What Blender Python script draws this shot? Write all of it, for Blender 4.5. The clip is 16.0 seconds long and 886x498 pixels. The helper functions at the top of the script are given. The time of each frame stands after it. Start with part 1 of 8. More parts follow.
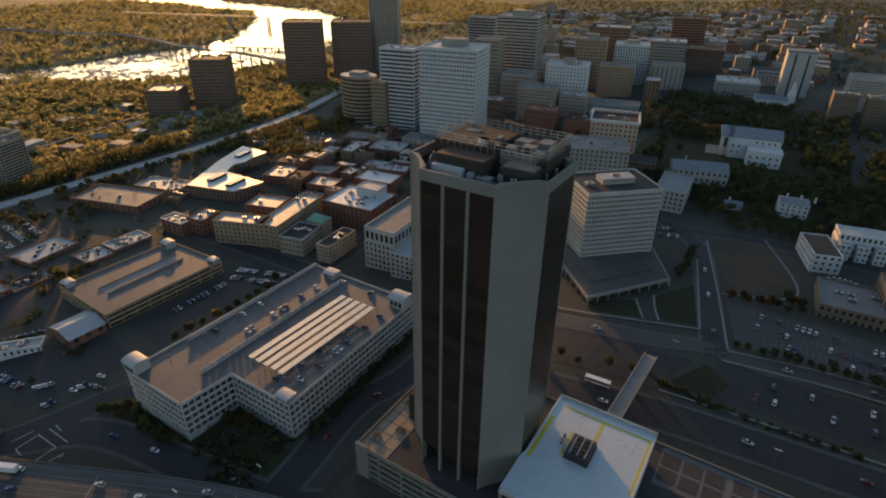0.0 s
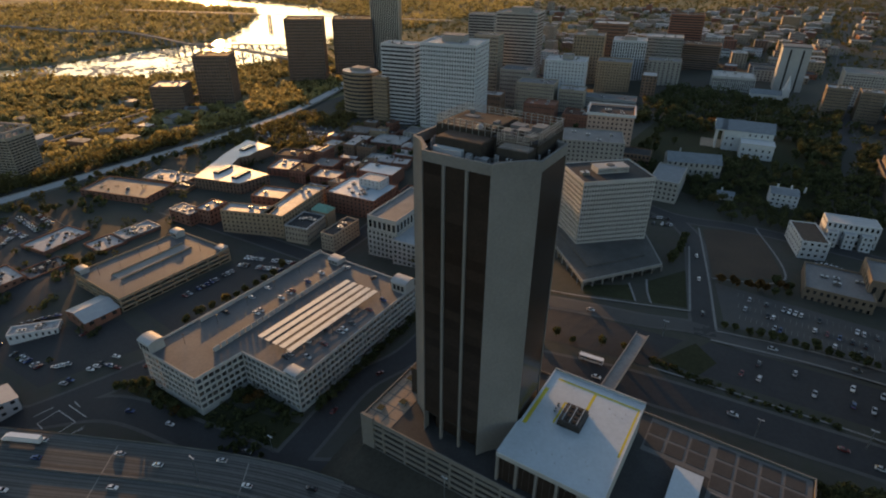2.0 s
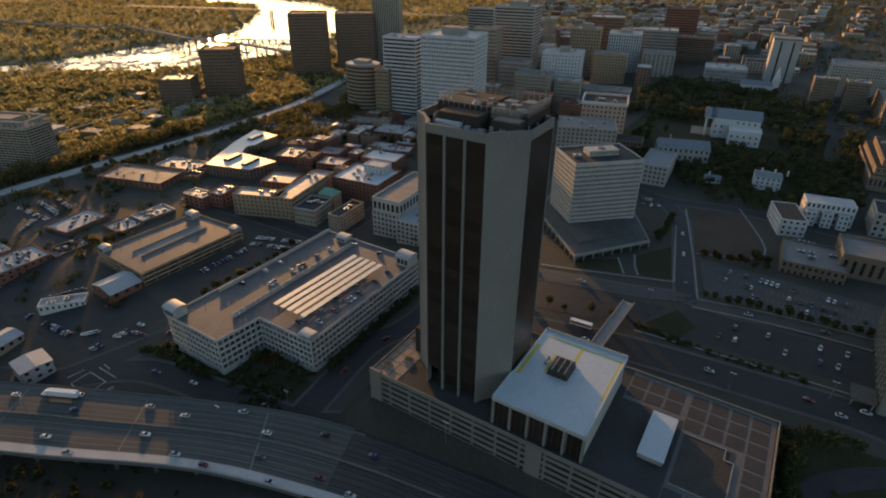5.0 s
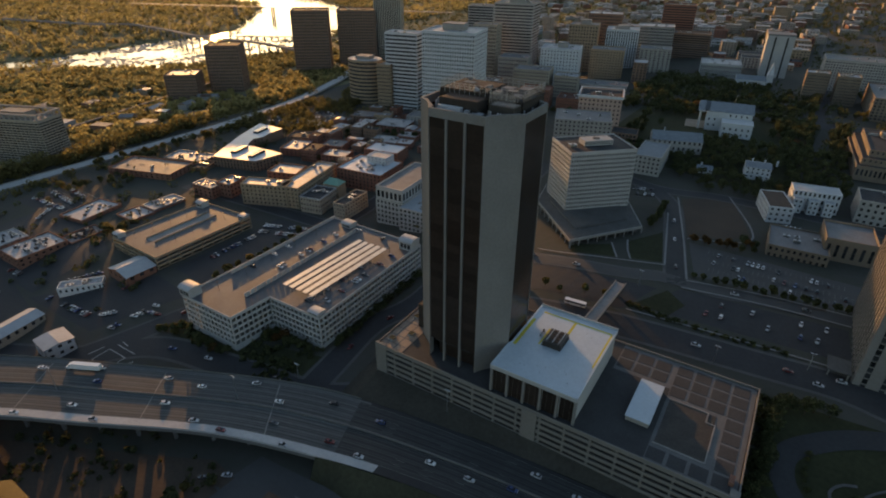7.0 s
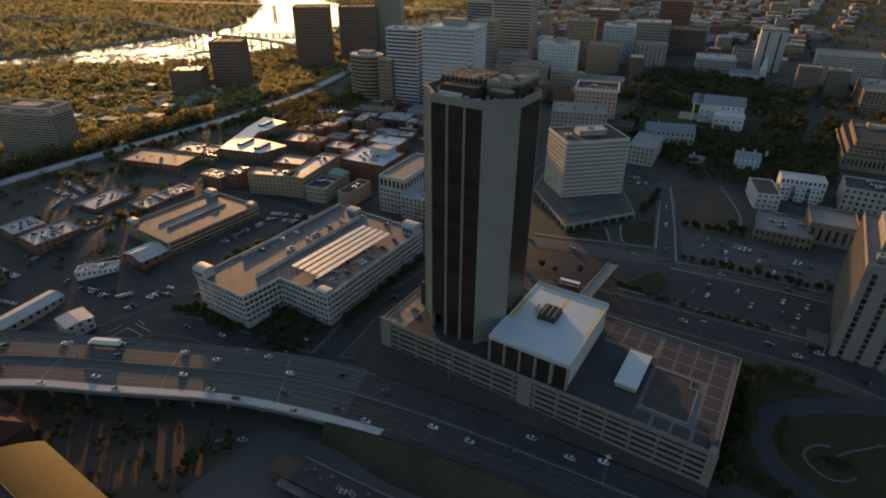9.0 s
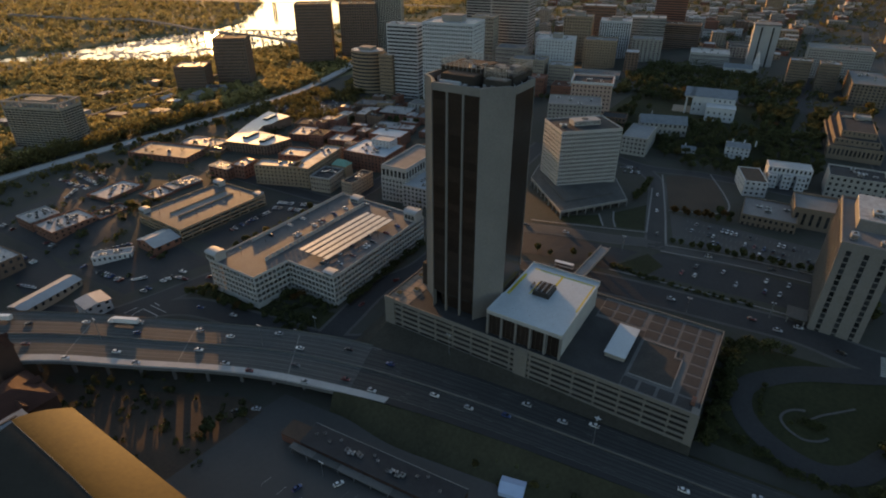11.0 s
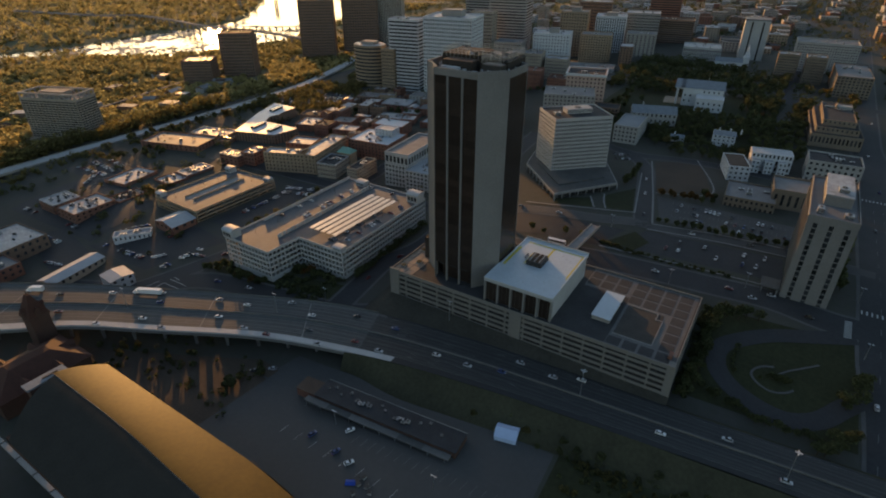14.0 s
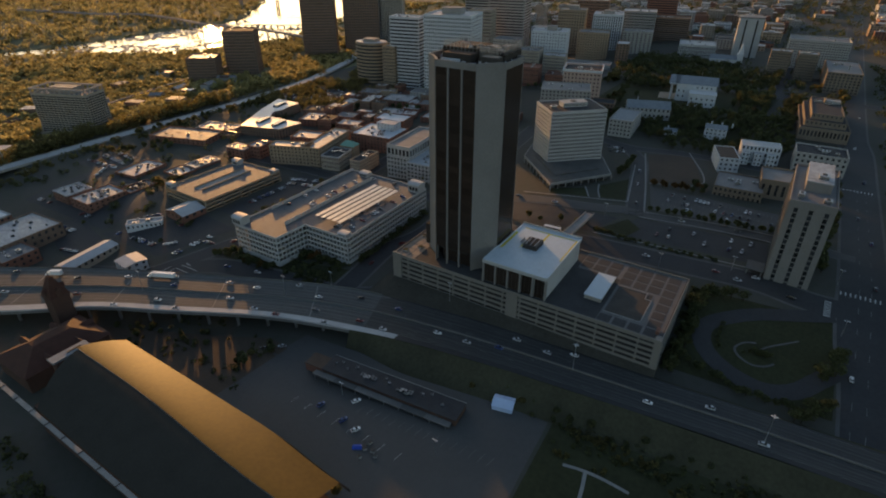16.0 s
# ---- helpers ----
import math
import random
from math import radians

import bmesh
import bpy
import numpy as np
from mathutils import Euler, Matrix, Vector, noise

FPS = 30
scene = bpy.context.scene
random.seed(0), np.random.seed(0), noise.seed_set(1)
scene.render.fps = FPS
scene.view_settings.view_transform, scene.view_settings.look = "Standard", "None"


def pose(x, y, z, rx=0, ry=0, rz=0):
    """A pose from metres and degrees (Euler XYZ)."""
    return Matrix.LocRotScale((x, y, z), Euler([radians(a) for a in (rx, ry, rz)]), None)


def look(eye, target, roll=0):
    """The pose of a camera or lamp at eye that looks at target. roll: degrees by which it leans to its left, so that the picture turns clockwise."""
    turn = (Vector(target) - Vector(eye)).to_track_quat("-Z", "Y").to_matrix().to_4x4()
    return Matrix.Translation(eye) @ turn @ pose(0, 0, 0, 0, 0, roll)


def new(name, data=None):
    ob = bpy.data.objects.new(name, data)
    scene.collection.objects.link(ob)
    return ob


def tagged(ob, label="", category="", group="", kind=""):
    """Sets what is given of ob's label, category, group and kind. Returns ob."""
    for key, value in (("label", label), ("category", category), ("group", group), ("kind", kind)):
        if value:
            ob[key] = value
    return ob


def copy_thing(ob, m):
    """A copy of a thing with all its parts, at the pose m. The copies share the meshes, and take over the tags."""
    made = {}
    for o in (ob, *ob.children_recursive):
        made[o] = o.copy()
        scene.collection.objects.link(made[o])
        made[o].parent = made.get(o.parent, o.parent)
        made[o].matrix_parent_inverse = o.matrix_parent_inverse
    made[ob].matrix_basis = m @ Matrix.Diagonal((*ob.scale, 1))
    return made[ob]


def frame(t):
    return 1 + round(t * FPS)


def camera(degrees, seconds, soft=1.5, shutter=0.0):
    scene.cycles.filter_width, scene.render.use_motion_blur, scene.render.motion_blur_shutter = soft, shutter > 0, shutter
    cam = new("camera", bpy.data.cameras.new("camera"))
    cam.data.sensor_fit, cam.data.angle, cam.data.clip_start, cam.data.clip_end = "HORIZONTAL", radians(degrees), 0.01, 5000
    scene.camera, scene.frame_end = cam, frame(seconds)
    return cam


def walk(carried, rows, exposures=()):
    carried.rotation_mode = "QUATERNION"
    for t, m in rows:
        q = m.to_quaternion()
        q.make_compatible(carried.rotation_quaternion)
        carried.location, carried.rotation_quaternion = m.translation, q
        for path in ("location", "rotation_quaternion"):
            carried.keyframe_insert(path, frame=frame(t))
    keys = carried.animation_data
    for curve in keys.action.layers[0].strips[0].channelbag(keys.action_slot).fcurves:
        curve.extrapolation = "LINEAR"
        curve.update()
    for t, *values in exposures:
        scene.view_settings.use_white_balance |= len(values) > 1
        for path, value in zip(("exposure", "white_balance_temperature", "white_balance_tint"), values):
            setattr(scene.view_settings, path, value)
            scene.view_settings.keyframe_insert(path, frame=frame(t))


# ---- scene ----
cam = camera(77.0, 16.0, soft=2.0)
PATH = [
    (0, (-0.149, -0.216, 176.637), (-1.085, 1.275, 175.687), 0.7),
    (0.5, (1.642, -3.092, 176.609), (0.707, -1.602, 175.657), 0.6),
    (1, (3.492, -6.101, 176.585), (2.558, -4.612, 175.632), 0.6),
    (1.5, (5.485, -9.263, 176.561), (4.55, -7.775, 175.606), 0.6),
    (2, (7.589, -12.6, 176.543), (6.654, -11.113, 175.587), 0.6),
    (2.5, (9.753, -16.104, 176.546), (8.819, -14.618, 175.587), 0.6),
    (3, (12.018, -19.725, 176.558), (11.085, -18.24, 175.597), 0.6),
    (3.5, (14.367, -23.412, 176.562), (13.434, -21.928, 175.599), 0.6),
    (4, (16.775, -27.192, 176.584), (15.842, -25.709, 175.62), 0.5),
    (6.5, (28.391, -46.771, 176.775), (27.458, -45.292, 175.803), 0.4),
    (7, (30.772, -50.73, 176.811), (29.84, -49.252, 175.838), 0.4),
    (7.5, (33.174, -54.716, 176.853), (32.242, -53.239, 175.879), 0.4),
    (8, (35.565, -58.715, 176.898), (34.634, -57.239, 175.922), 0.3),
    (8.5, (37.935, -62.793, 176.955), (37.004, -61.317, 175.977), 0.3),
    (9, (40.357, -66.925, 177.028), (39.427, -65.45, 176.048), 0.3),
    (11.3, (51.71, -85.788, 177.686), (50.783, -84.316, 176.699), 0.1),
    (11.5, (52.672, -87.428, 177.702), (51.745, -85.956, 176.714), 0.2),
    (12, (55.051, -91.542, 177.775), (54.124, -90.071, 176.786), 0.2),
    (12.5, (57.473, -95.668, 177.877), (56.548, -94.198, 176.887), 0.2),
    (13, (59.932, -99.758, 177.982), (59.007, -98.288, 176.991), 0.1),
    (13.5, (62.38, -103.826, 178.107), (61.456, -102.356, 177.114), 0.1),
    (14, (64.861, -107.904, 178.234), (63.937, -106.434, 177.24), 0.1),
    (14.5, (67.336, -112.016, 178.354), (66.413, -110.547, 177.36), 0.1),
    (15, (69.757, -116.141, 178.466), (68.834, -114.671, 177.471), 0.1),
    (15.5, (72.116, -120.178, 178.547), (71.194, -118.708, 177.552), 0.0),
    (16, (74.506, -124.144, 178.595), (73.584, -122.675, 177.6), 0.1),
]
walk(cam, [(t, look(eye, target, roll)) for t, eye, target, roll in PATH], exposures=[(0, 0.9, 7500, 13), (16, 0.8, 7500, 13)])

# ---- sky, sun ----
SUN_ELEV, SUN_AZ = radians(7.2), radians(-53.4)      # azimuth from +y, towards +x
world = bpy.data.worlds.new("world")
scene.world = world
world.use_nodes = True
sky = world.node_tree.nodes.new("ShaderNodeTexSky")
sky.sky_type, sky.sun_disc = "NISHITA", False
sky.sun_elevation, sky.sun_rotation = SUN_ELEV, SUN_AZ % (2 * math.pi)
sky.air_density, sky.dust_density, sky.ozone_density = 1.0, 1.0, 2.0
back = world.node_tree.nodes["Background"]
world.node_tree.links.new(sky.outputs[0], back.inputs[0])
back.inputs[1].default_value = 0.15
to_sun = Vector((math.sin(SUN_AZ) * math.cos(SUN_ELEV), math.cos(SUN_AZ) * math.cos(SUN_ELEV), math.sin(SUN_ELEV)))
sun = new("sun", bpy.data.lights.new("sun", "SUN"))
sun.data.energy, sun.data.angle, sun.data.color = 3.0, radians(0.6), (1.0, 0.52, 0.18)
sun.matrix_world = look(to_sun * 900, (0, 0, 0))


# ---- materials ----
def mat(name, color, rough=0.8, metal=0.0, second=None, scale=0.3, fine=4.0, contrast=0.35, bump=0.0, spec=0.5, island=0.0):
    """A surface whose colour varies at two scales between color and second, with fine relief."""
    m = bpy.data.materials.new(name)
    m.use_nodes = True
    nt = m.node_tree
    n, link = nt.nodes, nt.links
    b = n["Principled BSDF"]
    b.inputs["Roughness"].default_value, b.inputs["Metallic"].default_value = rough, metal
    b.inputs["Specular IOR Level"].default_value = spec if rough < 0.6 or metal else spec * 0.4
    second = second or tuple(c * 0.6 for c in color)
    geo = n.new("ShaderNodeNewGeometry")
    big, small = n.new("ShaderNodeTexNoise"), n.new("ShaderNodeTexNoise")
    big.inputs["Scale"].default_value, big.inputs["Detail"].default_value = scale, 5
    small.inputs["Scale"].default_value, small.inputs["Detail"].default_value = fine, 3
    for t in (big, small):
        link.new(geo.outputs["Position"], t.inputs["Vector"])
    add = n.new("ShaderNodeMath")
    add.operation = "ADD"
    link.new(big.outputs["Fac"], add.inputs[0])
    link.new(small.outputs["Fac"], add.inputs[1])
    ramp = n.new("ShaderNodeMapRange")
    ramp.inputs[1].default_value, ramp.inputs[2].default_value = 1 - contrast, 1 + contrast
    link.new(add.outputs[0], ramp.inputs[0])
    mix = n.new("ShaderNodeMix")
    mix.data_type = "RGBA"
    mix.inputs["A"].default_value, mix.inputs["B"].default_value = (*second, 1), (*color, 1)
    link.new(ramp.outputs[0], mix.inputs["Factor"])
    last = mix.outputs["Result"]
    if island:
        hue = n.new("ShaderNodeHueSaturation")
        vary = n.new("ShaderNodeMapRange")
        vary.inputs[3].default_value, vary.inputs[4].default_value = 1 - island, 1 + island
        link.new(geo.outputs["Random Per Island"], vary.inputs[0])
        link.new(vary.outputs[0], hue.inputs["Value"])
        link.new(last, hue.inputs["Color"])
        last = hue.outputs["Color"]
    link.new(last, b.inputs["Base Color"])
    if bump:
        bp = n.new("ShaderNodeBump")
        bp.inputs["Strength"].default_value, bp.inputs["Distance"].default_value = bump, 0.3
        link.new(add.outputs[0], bp.inputs["Height"])
        link.new(bp.outputs["Normal"], b.inputs["Normal"])
    return m


def vary_by_object(m, amount):
    """Let alike pieces differ slightly in tone, object by object."""
    nt = m.node_tree
    b = nt.nodes["Principled BSDF"]
    src = b.inputs["Base Color"].links[0].from_socket
    info, hue, rng = nt.nodes.new("ShaderNodeObjectInfo"), nt.nodes.new("ShaderNodeHueSaturation"), nt.nodes.new("ShaderNodeMapRange")
    rng.inputs[3].default_value, rng.inputs[4].default_value = 1 - amount, 1 + amount
    nt.links.new(info.outputs["Random"], rng.inputs[0])
    nt.links.new(rng.outputs[0], hue.inputs["Value"])
    nt.links.new(src, hue.inputs["Color"])
    nt.links.new(hue.outputs["Color"], b.inputs["Base Color"])
    return m


CONCRETE = mat("pale_concrete", (0.32, 0.295, 0.27), 0.85, second=(0.25, 0.23, 0.212), scale=0.08, fine=1.5, bump=0.05)
TOWER_CONCRETE = mat("weathered_tower_concrete", (0.215, 0.205, 0.195), 0.85, second=(0.16, 0.153, 0.146), scale=0.07, fine=1.2, bump=0.05)
CONCRETE_WHITE = mat("white_concrete", (0.40, 0.40, 0.395), 0.85, second=(0.31, 0.31, 0.305), scale=0.1, fine=1.2)
CONCRETE_DARK = mat("grey_concrete", (0.30, 0.29, 0.28), 0.9, second=(0.2, 0.195, 0.19), scale=0.12, fine=1.0)
DECK = mat("parking_deck_concrete", (0.145, 0.145, 0.15), 0.7, second=(0.09, 0.09, 0.094), scale=0.06, fine=0.9, contrast=0.4)
GLASS_TOWER = vary_by_object(mat("bronze_glass", (0.038, 0.028, 0.023), 0.22, second=(0.026, 0.020, 0.017), scale=0.2, fine=1.0, spec=0.3), 0.25)
GLASS = vary_by_object(mat("window_glass", (0.035, 0.038, 0.042), 0.15, second=(0.02, 0.022, 0.025), scale=0.5, fine=2.0), 0.6)
GLASS_FAR = mat("far_window_glass", (0.045, 0.048, 0.055), 0.2, second=(0.025, 0.027, 0.03), scale=0.3, fine=2.0, island=0.6)
# Near-black for solid cores and panels; the shade of voids as a colour.
VOID_SHADE = mat("dark_interior", (0.03, 0.03, 0.03), 0.9)
ROOF_WHITE = mat("white_membrane", (0.50, 0.56, 0.61), 0.5, second=(0.38, 0.43, 0.47), scale=0.09, fine=0.8, contrast=0.5)
ROOF_GREY = mat("grey_roof_felt", (0.20, 0.20, 0.205), 0.65, second=(0.12, 0.12, 0.122), scale=0.12, fine=0.8, contrast=0.4)
ROOF_PALE = mat("pale_roof_coating", (0.42, 0.43, 0.445), 0.58, second=(0.19, 0.19, 0.195), scale=0.16, fine=0.6, contrast=0.35)
ROOF_DARK = mat("dark_roof_felt", (0.055, 0.056, 0.06), 0.85, second=(0.03, 0.03, 0.033), scale=0.2, fine=1.5)
ROOF_METAL = mat("pale_roof_metal", (0.40, 0.42, 0.44), 0.6, second=(0.28, 0.30, 0.32), scale=0.2, fine=2, contrast=0.4)
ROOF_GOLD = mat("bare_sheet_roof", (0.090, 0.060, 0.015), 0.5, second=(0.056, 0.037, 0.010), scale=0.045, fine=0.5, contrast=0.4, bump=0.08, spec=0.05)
ROOF_SLATE = mat("blue_grey_slate", (0.20, 0.23, 0.26), 0.6, second=(0.13, 0.15, 0.17), scale=0.3, fine=3)
COPPER = mat("green_copper", (0.18, 0.36, 0.30), 0.7, second=(0.12, 0.25, 0.21))
ROOF_BROWN = mat("brown_roof_felt", (0.105, 0.07, 0.053), 0.85, second=(0.065, 0.046, 0.036), scale=0.2, fine=1.5)
BRICK = mat("red_brick", (0.25, 0.12, 0.085), 0.9, second=(0.16, 0.08, 0.06), scale=0.2, fine=3)
BRICK_TAN = mat("tan_brick", (0.33, 0.25, 0.175), 0.9, second=(0.24, 0.18, 0.125), scale=0.2, fine=3)
BRICK_BROWN = mat("brown_brick", (0.22, 0.145, 0.105), 0.9, second=(0.15, 0.10, 0.075), scale=0.2, fine=3)
BRICK_DARK = mat("dark_red_brown_brick", (0.10, 0.055, 0.042), 0.92, second=(0.06, 0.035, 0.028), scale=0.2, fine=3)
# Browner and darker than the limestone, with shade of the eastern blocks in it.
STONE_BROWN_SHADED = mat("shaded_brown_stone", (0.22, 0.175, 0.135), 0.88, second=(0.15, 0.12, 0.095), scale=0.12, fine=2)
TILE = mat("red_brown_tile", (0.085, 0.038, 0.028), 0.85, second=(0.055, 0.027, 0.021), scale=0.3, fine=2)
STONE = mat("limestone", (0.36, 0.31, 0.25), 0.85, second=(0.26, 0.22, 0.18), scale=0.15, fine=2)
STONE_GREY = mat("grey_stone", (0.36, 0.35, 0.335), 0.85, second=(0.27, 0.262, 0.25), scale=0.15, fine=2)
STUCCO_WHITE = mat("white_paint", (0.54, 0.56, 0.58), 0.8, second=(0.42, 0.435, 0.45), scale=0.2, fine=1.5)
PINK = mat("pink_stone", (0.48, 0.33, 0.27), 0.85, second=(0.38, 0.26, 0.21), scale=0.15, fine=2)
MOTORWAY = mat("motorway_asphalt", (0.044, 0.045, 0.046), 0.78, second=(0.032, 0.033, 0.034), scale=0.05, fine=0.6, contrast=0.4)
ASPHALT = mat("asphalt", (0.050, 0.050, 0.052), 0.72, second=(0.034, 0.034, 0.036), scale=0.05, fine=0.6, contrast=0.4)
ASPHALT_PALE = mat("worn_asphalt", (0.085, 0.083, 0.081), 0.8, second=(0.07, 0.069, 0.068), scale=0.05, fine=0.5, contrast=0.4)
BRIDGE_DECK = mat("bridge_concrete", (0.125, 0.128, 0.126), 0.75, second=(0.09, 0.092, 0.091), scale=0.04, fine=0.5, spec=0.25)
TRACK = mat("wheel_track", (0.075, 0.077, 0.076), 0.75, second=(0.045, 0.046, 0.046), scale=0.03, fine=0.3, contrast=0.5)
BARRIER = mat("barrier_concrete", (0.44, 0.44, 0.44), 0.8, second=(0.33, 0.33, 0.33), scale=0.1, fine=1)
BARRIER_DARK = mat("dark_barrier_concrete", (0.16, 0.155, 0.15), 0.85, second=(0.11, 0.108, 0.105), scale=0.1, fine=1)
LANE_PAINT = mat("worn_lane_paint", (0.24, 0.24, 0.23), 0.8, second=(0.12, 0.12, 0.115), scale=0.2, fine=2)
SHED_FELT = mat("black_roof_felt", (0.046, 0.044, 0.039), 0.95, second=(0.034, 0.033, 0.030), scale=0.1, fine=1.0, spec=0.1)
BANK_SOIL = mat("bank_soil", (0.062, 0.057, 0.047), 0.95, second=(0.036, 0.034, 0.028), scale=0.06, fine=0.6, bump=0.3)
EMBANK = mat("rough_bank", (0.062, 0.060, 0.036), 0.95, second=(0.034, 0.033, 0.021), scale=0.05, fine=0.6, bump=0.3)
KERB = mat("weathered_kerb", (0.27, 0.265, 0.255), 0.85, second=(0.18, 0.177, 0.17), scale=0.2, fine=1.5)
PODIUM = mat("weathered_podium_concrete", (0.20, 0.187, 0.17), 0.88, second=(0.16, 0.15, 0.138), scale=0.07, fine=1.2, bump=0.05)
PLANT = mat("dark_plant_screen", (0.055, 0.045, 0.038), 0.85, second=(0.032, 0.027, 0.024), scale=0.3, fine=1.5)
COURT = mat("dark_court_gravel", (0.075, 0.068, 0.062), 0.9, second=(0.045, 0.042, 0.039), scale=0.15, fine=1.0, bump=0.2)
TERRACE = mat("weathered_terrace", (0.105, 0.105, 0.103), 0.9, second=(0.070, 0.070, 0.068), scale=0.15, fine=0.8)
PAVING = mat("plaza_paving", (0.145, 0.145, 0.145), 0.88, second=(0.10, 0.10, 0.10), scale=0.1, fine=1.2)
PAVING_DARK = mat("dark_paving", (0.062, 0.062, 0.063), 0.9, second=(0.040, 0.040, 0.041), scale=0.1, fine=1.2)
# Pale warm copy of the deck paving that holds a patch of sun.
PAVING_SUNLIT = mat("sunlit_terrace_paving", (0.33, 0.25, 0.19), 0.8, second=(0.23, 0.17, 0.13), scale=0.1, fine=1.2)
SIDEWALK = mat("worn_pavement", (0.115, 0.112, 0.108), 0.85, second=(0.08, 0.078, 0.075), scale=0.1, fine=1)
GRASS = mat("grass", (0.042, 0.046, 0.022), 0.95, second=(0.026, 0.028, 0.014), scale=0.035, fine=0.5, bump=0.2, contrast=0.3)
FIELD = mat("bare_field", (0.095, 0.070, 0.052), 0.95, second=(0.06, 0.047, 0.038), scale=0.05, fine=0.7)
CITY = mat("city_ground", (0.068, 0.064, 0.058), 0.9, second=(0.055, 0.058, 0.045), scale=0.02, fine=0.25, contrast=0.3)
# Ground tone is raised, with the far haze put into the colour.
LAND = mat("haze_lifted_ground", (0.17, 0.155, 0.085), 0.95, second=(0.125, 0.115, 0.062), scale=0.01, fine=0.15)
PAINT_WHITE = mat("road_paint_white", (0.55, 0.55, 0.53), 0.7, second=(0.35, 0.35, 0.34), fine=2)
PAINT_YELLOW = mat("yellow_tape", (0.62, 0.52, 0.06), 0.6, second=(0.45, 0.36, 0.05))
STEEL = mat("galvanised_steel", (0.45, 0.46, 0.47), 0.4, metal=0.8)
STEEL_DARK = mat("dark_steel", (0.06, 0.055, 0.05), 0.55, second=(0.035, 0.03, 0.028), metal=0.3)
SOLAR = mat("canopy_sheet", (0.70, 0.67, 0.60), 0.4, second=(0.5, 0.48, 0.44), scale=0.2, fine=1)
TENT = mat("pale_blue_canvas", (0.42, 0.53, 0.72), 0.7, second=(0.34, 0.44, 0.62))
BLUE = mat("blue_tarpaulin", (0.03, 0.09, 0.45), 0.6)
RUBBER = mat("tyre_rubber", (0.02, 0.02, 0.02), 0.85)
BARK = mat("bark", (0.09, 0.065, 0.045), 0.95)
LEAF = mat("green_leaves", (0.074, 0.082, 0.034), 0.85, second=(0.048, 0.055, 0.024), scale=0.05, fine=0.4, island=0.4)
LEAF_AUTUMN = mat("turning_leaves", (0.14, 0.075, 0.025), 0.8, second=(0.08, 0.055, 0.022), scale=0.05, fine=0.4, island=0.4)
# Lifted far above leaf albedo; the brightness carries the haze of the far bank.
LEAF_HAZY = mat("haze_lifted_olive_leaves", (0.31, 0.27, 0.12), 0.9, second=(0.22, 0.20, 0.085), scale=0.012, fine=0.12, island=0.15)
LEAF_BUSH = mat("olive_bush_leaves", (0.13, 0.115, 0.045), 0.9, second=(0.08, 0.075, 0.03), scale=0.05, fine=0.4, island=0.3)


def water_mat():
    m = bpy.data.materials.new("river_water")
    m.use_nodes = True
    n, link = m.node_tree.nodes, m.node_tree.links
    b = n["Principled BSDF"]
    b.inputs["Base Color"].default_value = (0.035, 0.04, 0.035, 1)
    b.inputs["Roughness"].default_value, b.inputs["IOR"].default_value = 0.07, 1.33
    b.inputs["Specular IOR Level"].default_value = 0.3
    geo, noi, bp = n.new("ShaderNodeNewGeometry"), n.new("ShaderNodeTexNoise"), n.new("ShaderNodeBump")
    noi.inputs["Scale"].default_value, noi.inputs["Detail"].default_value = 0.12, 6
    link.new(geo.outputs["Position"], noi.inputs["Vector"])
    link.new(noi.outputs["Fac"], bp.inputs["Height"])
    bp.inputs["Strength"].default_value, bp.inputs["Distance"].default_value = 0.35, 1.0
    link.new(bp.outputs["Normal"], b.inputs["Normal"])
    return m


WATER = water_mat()


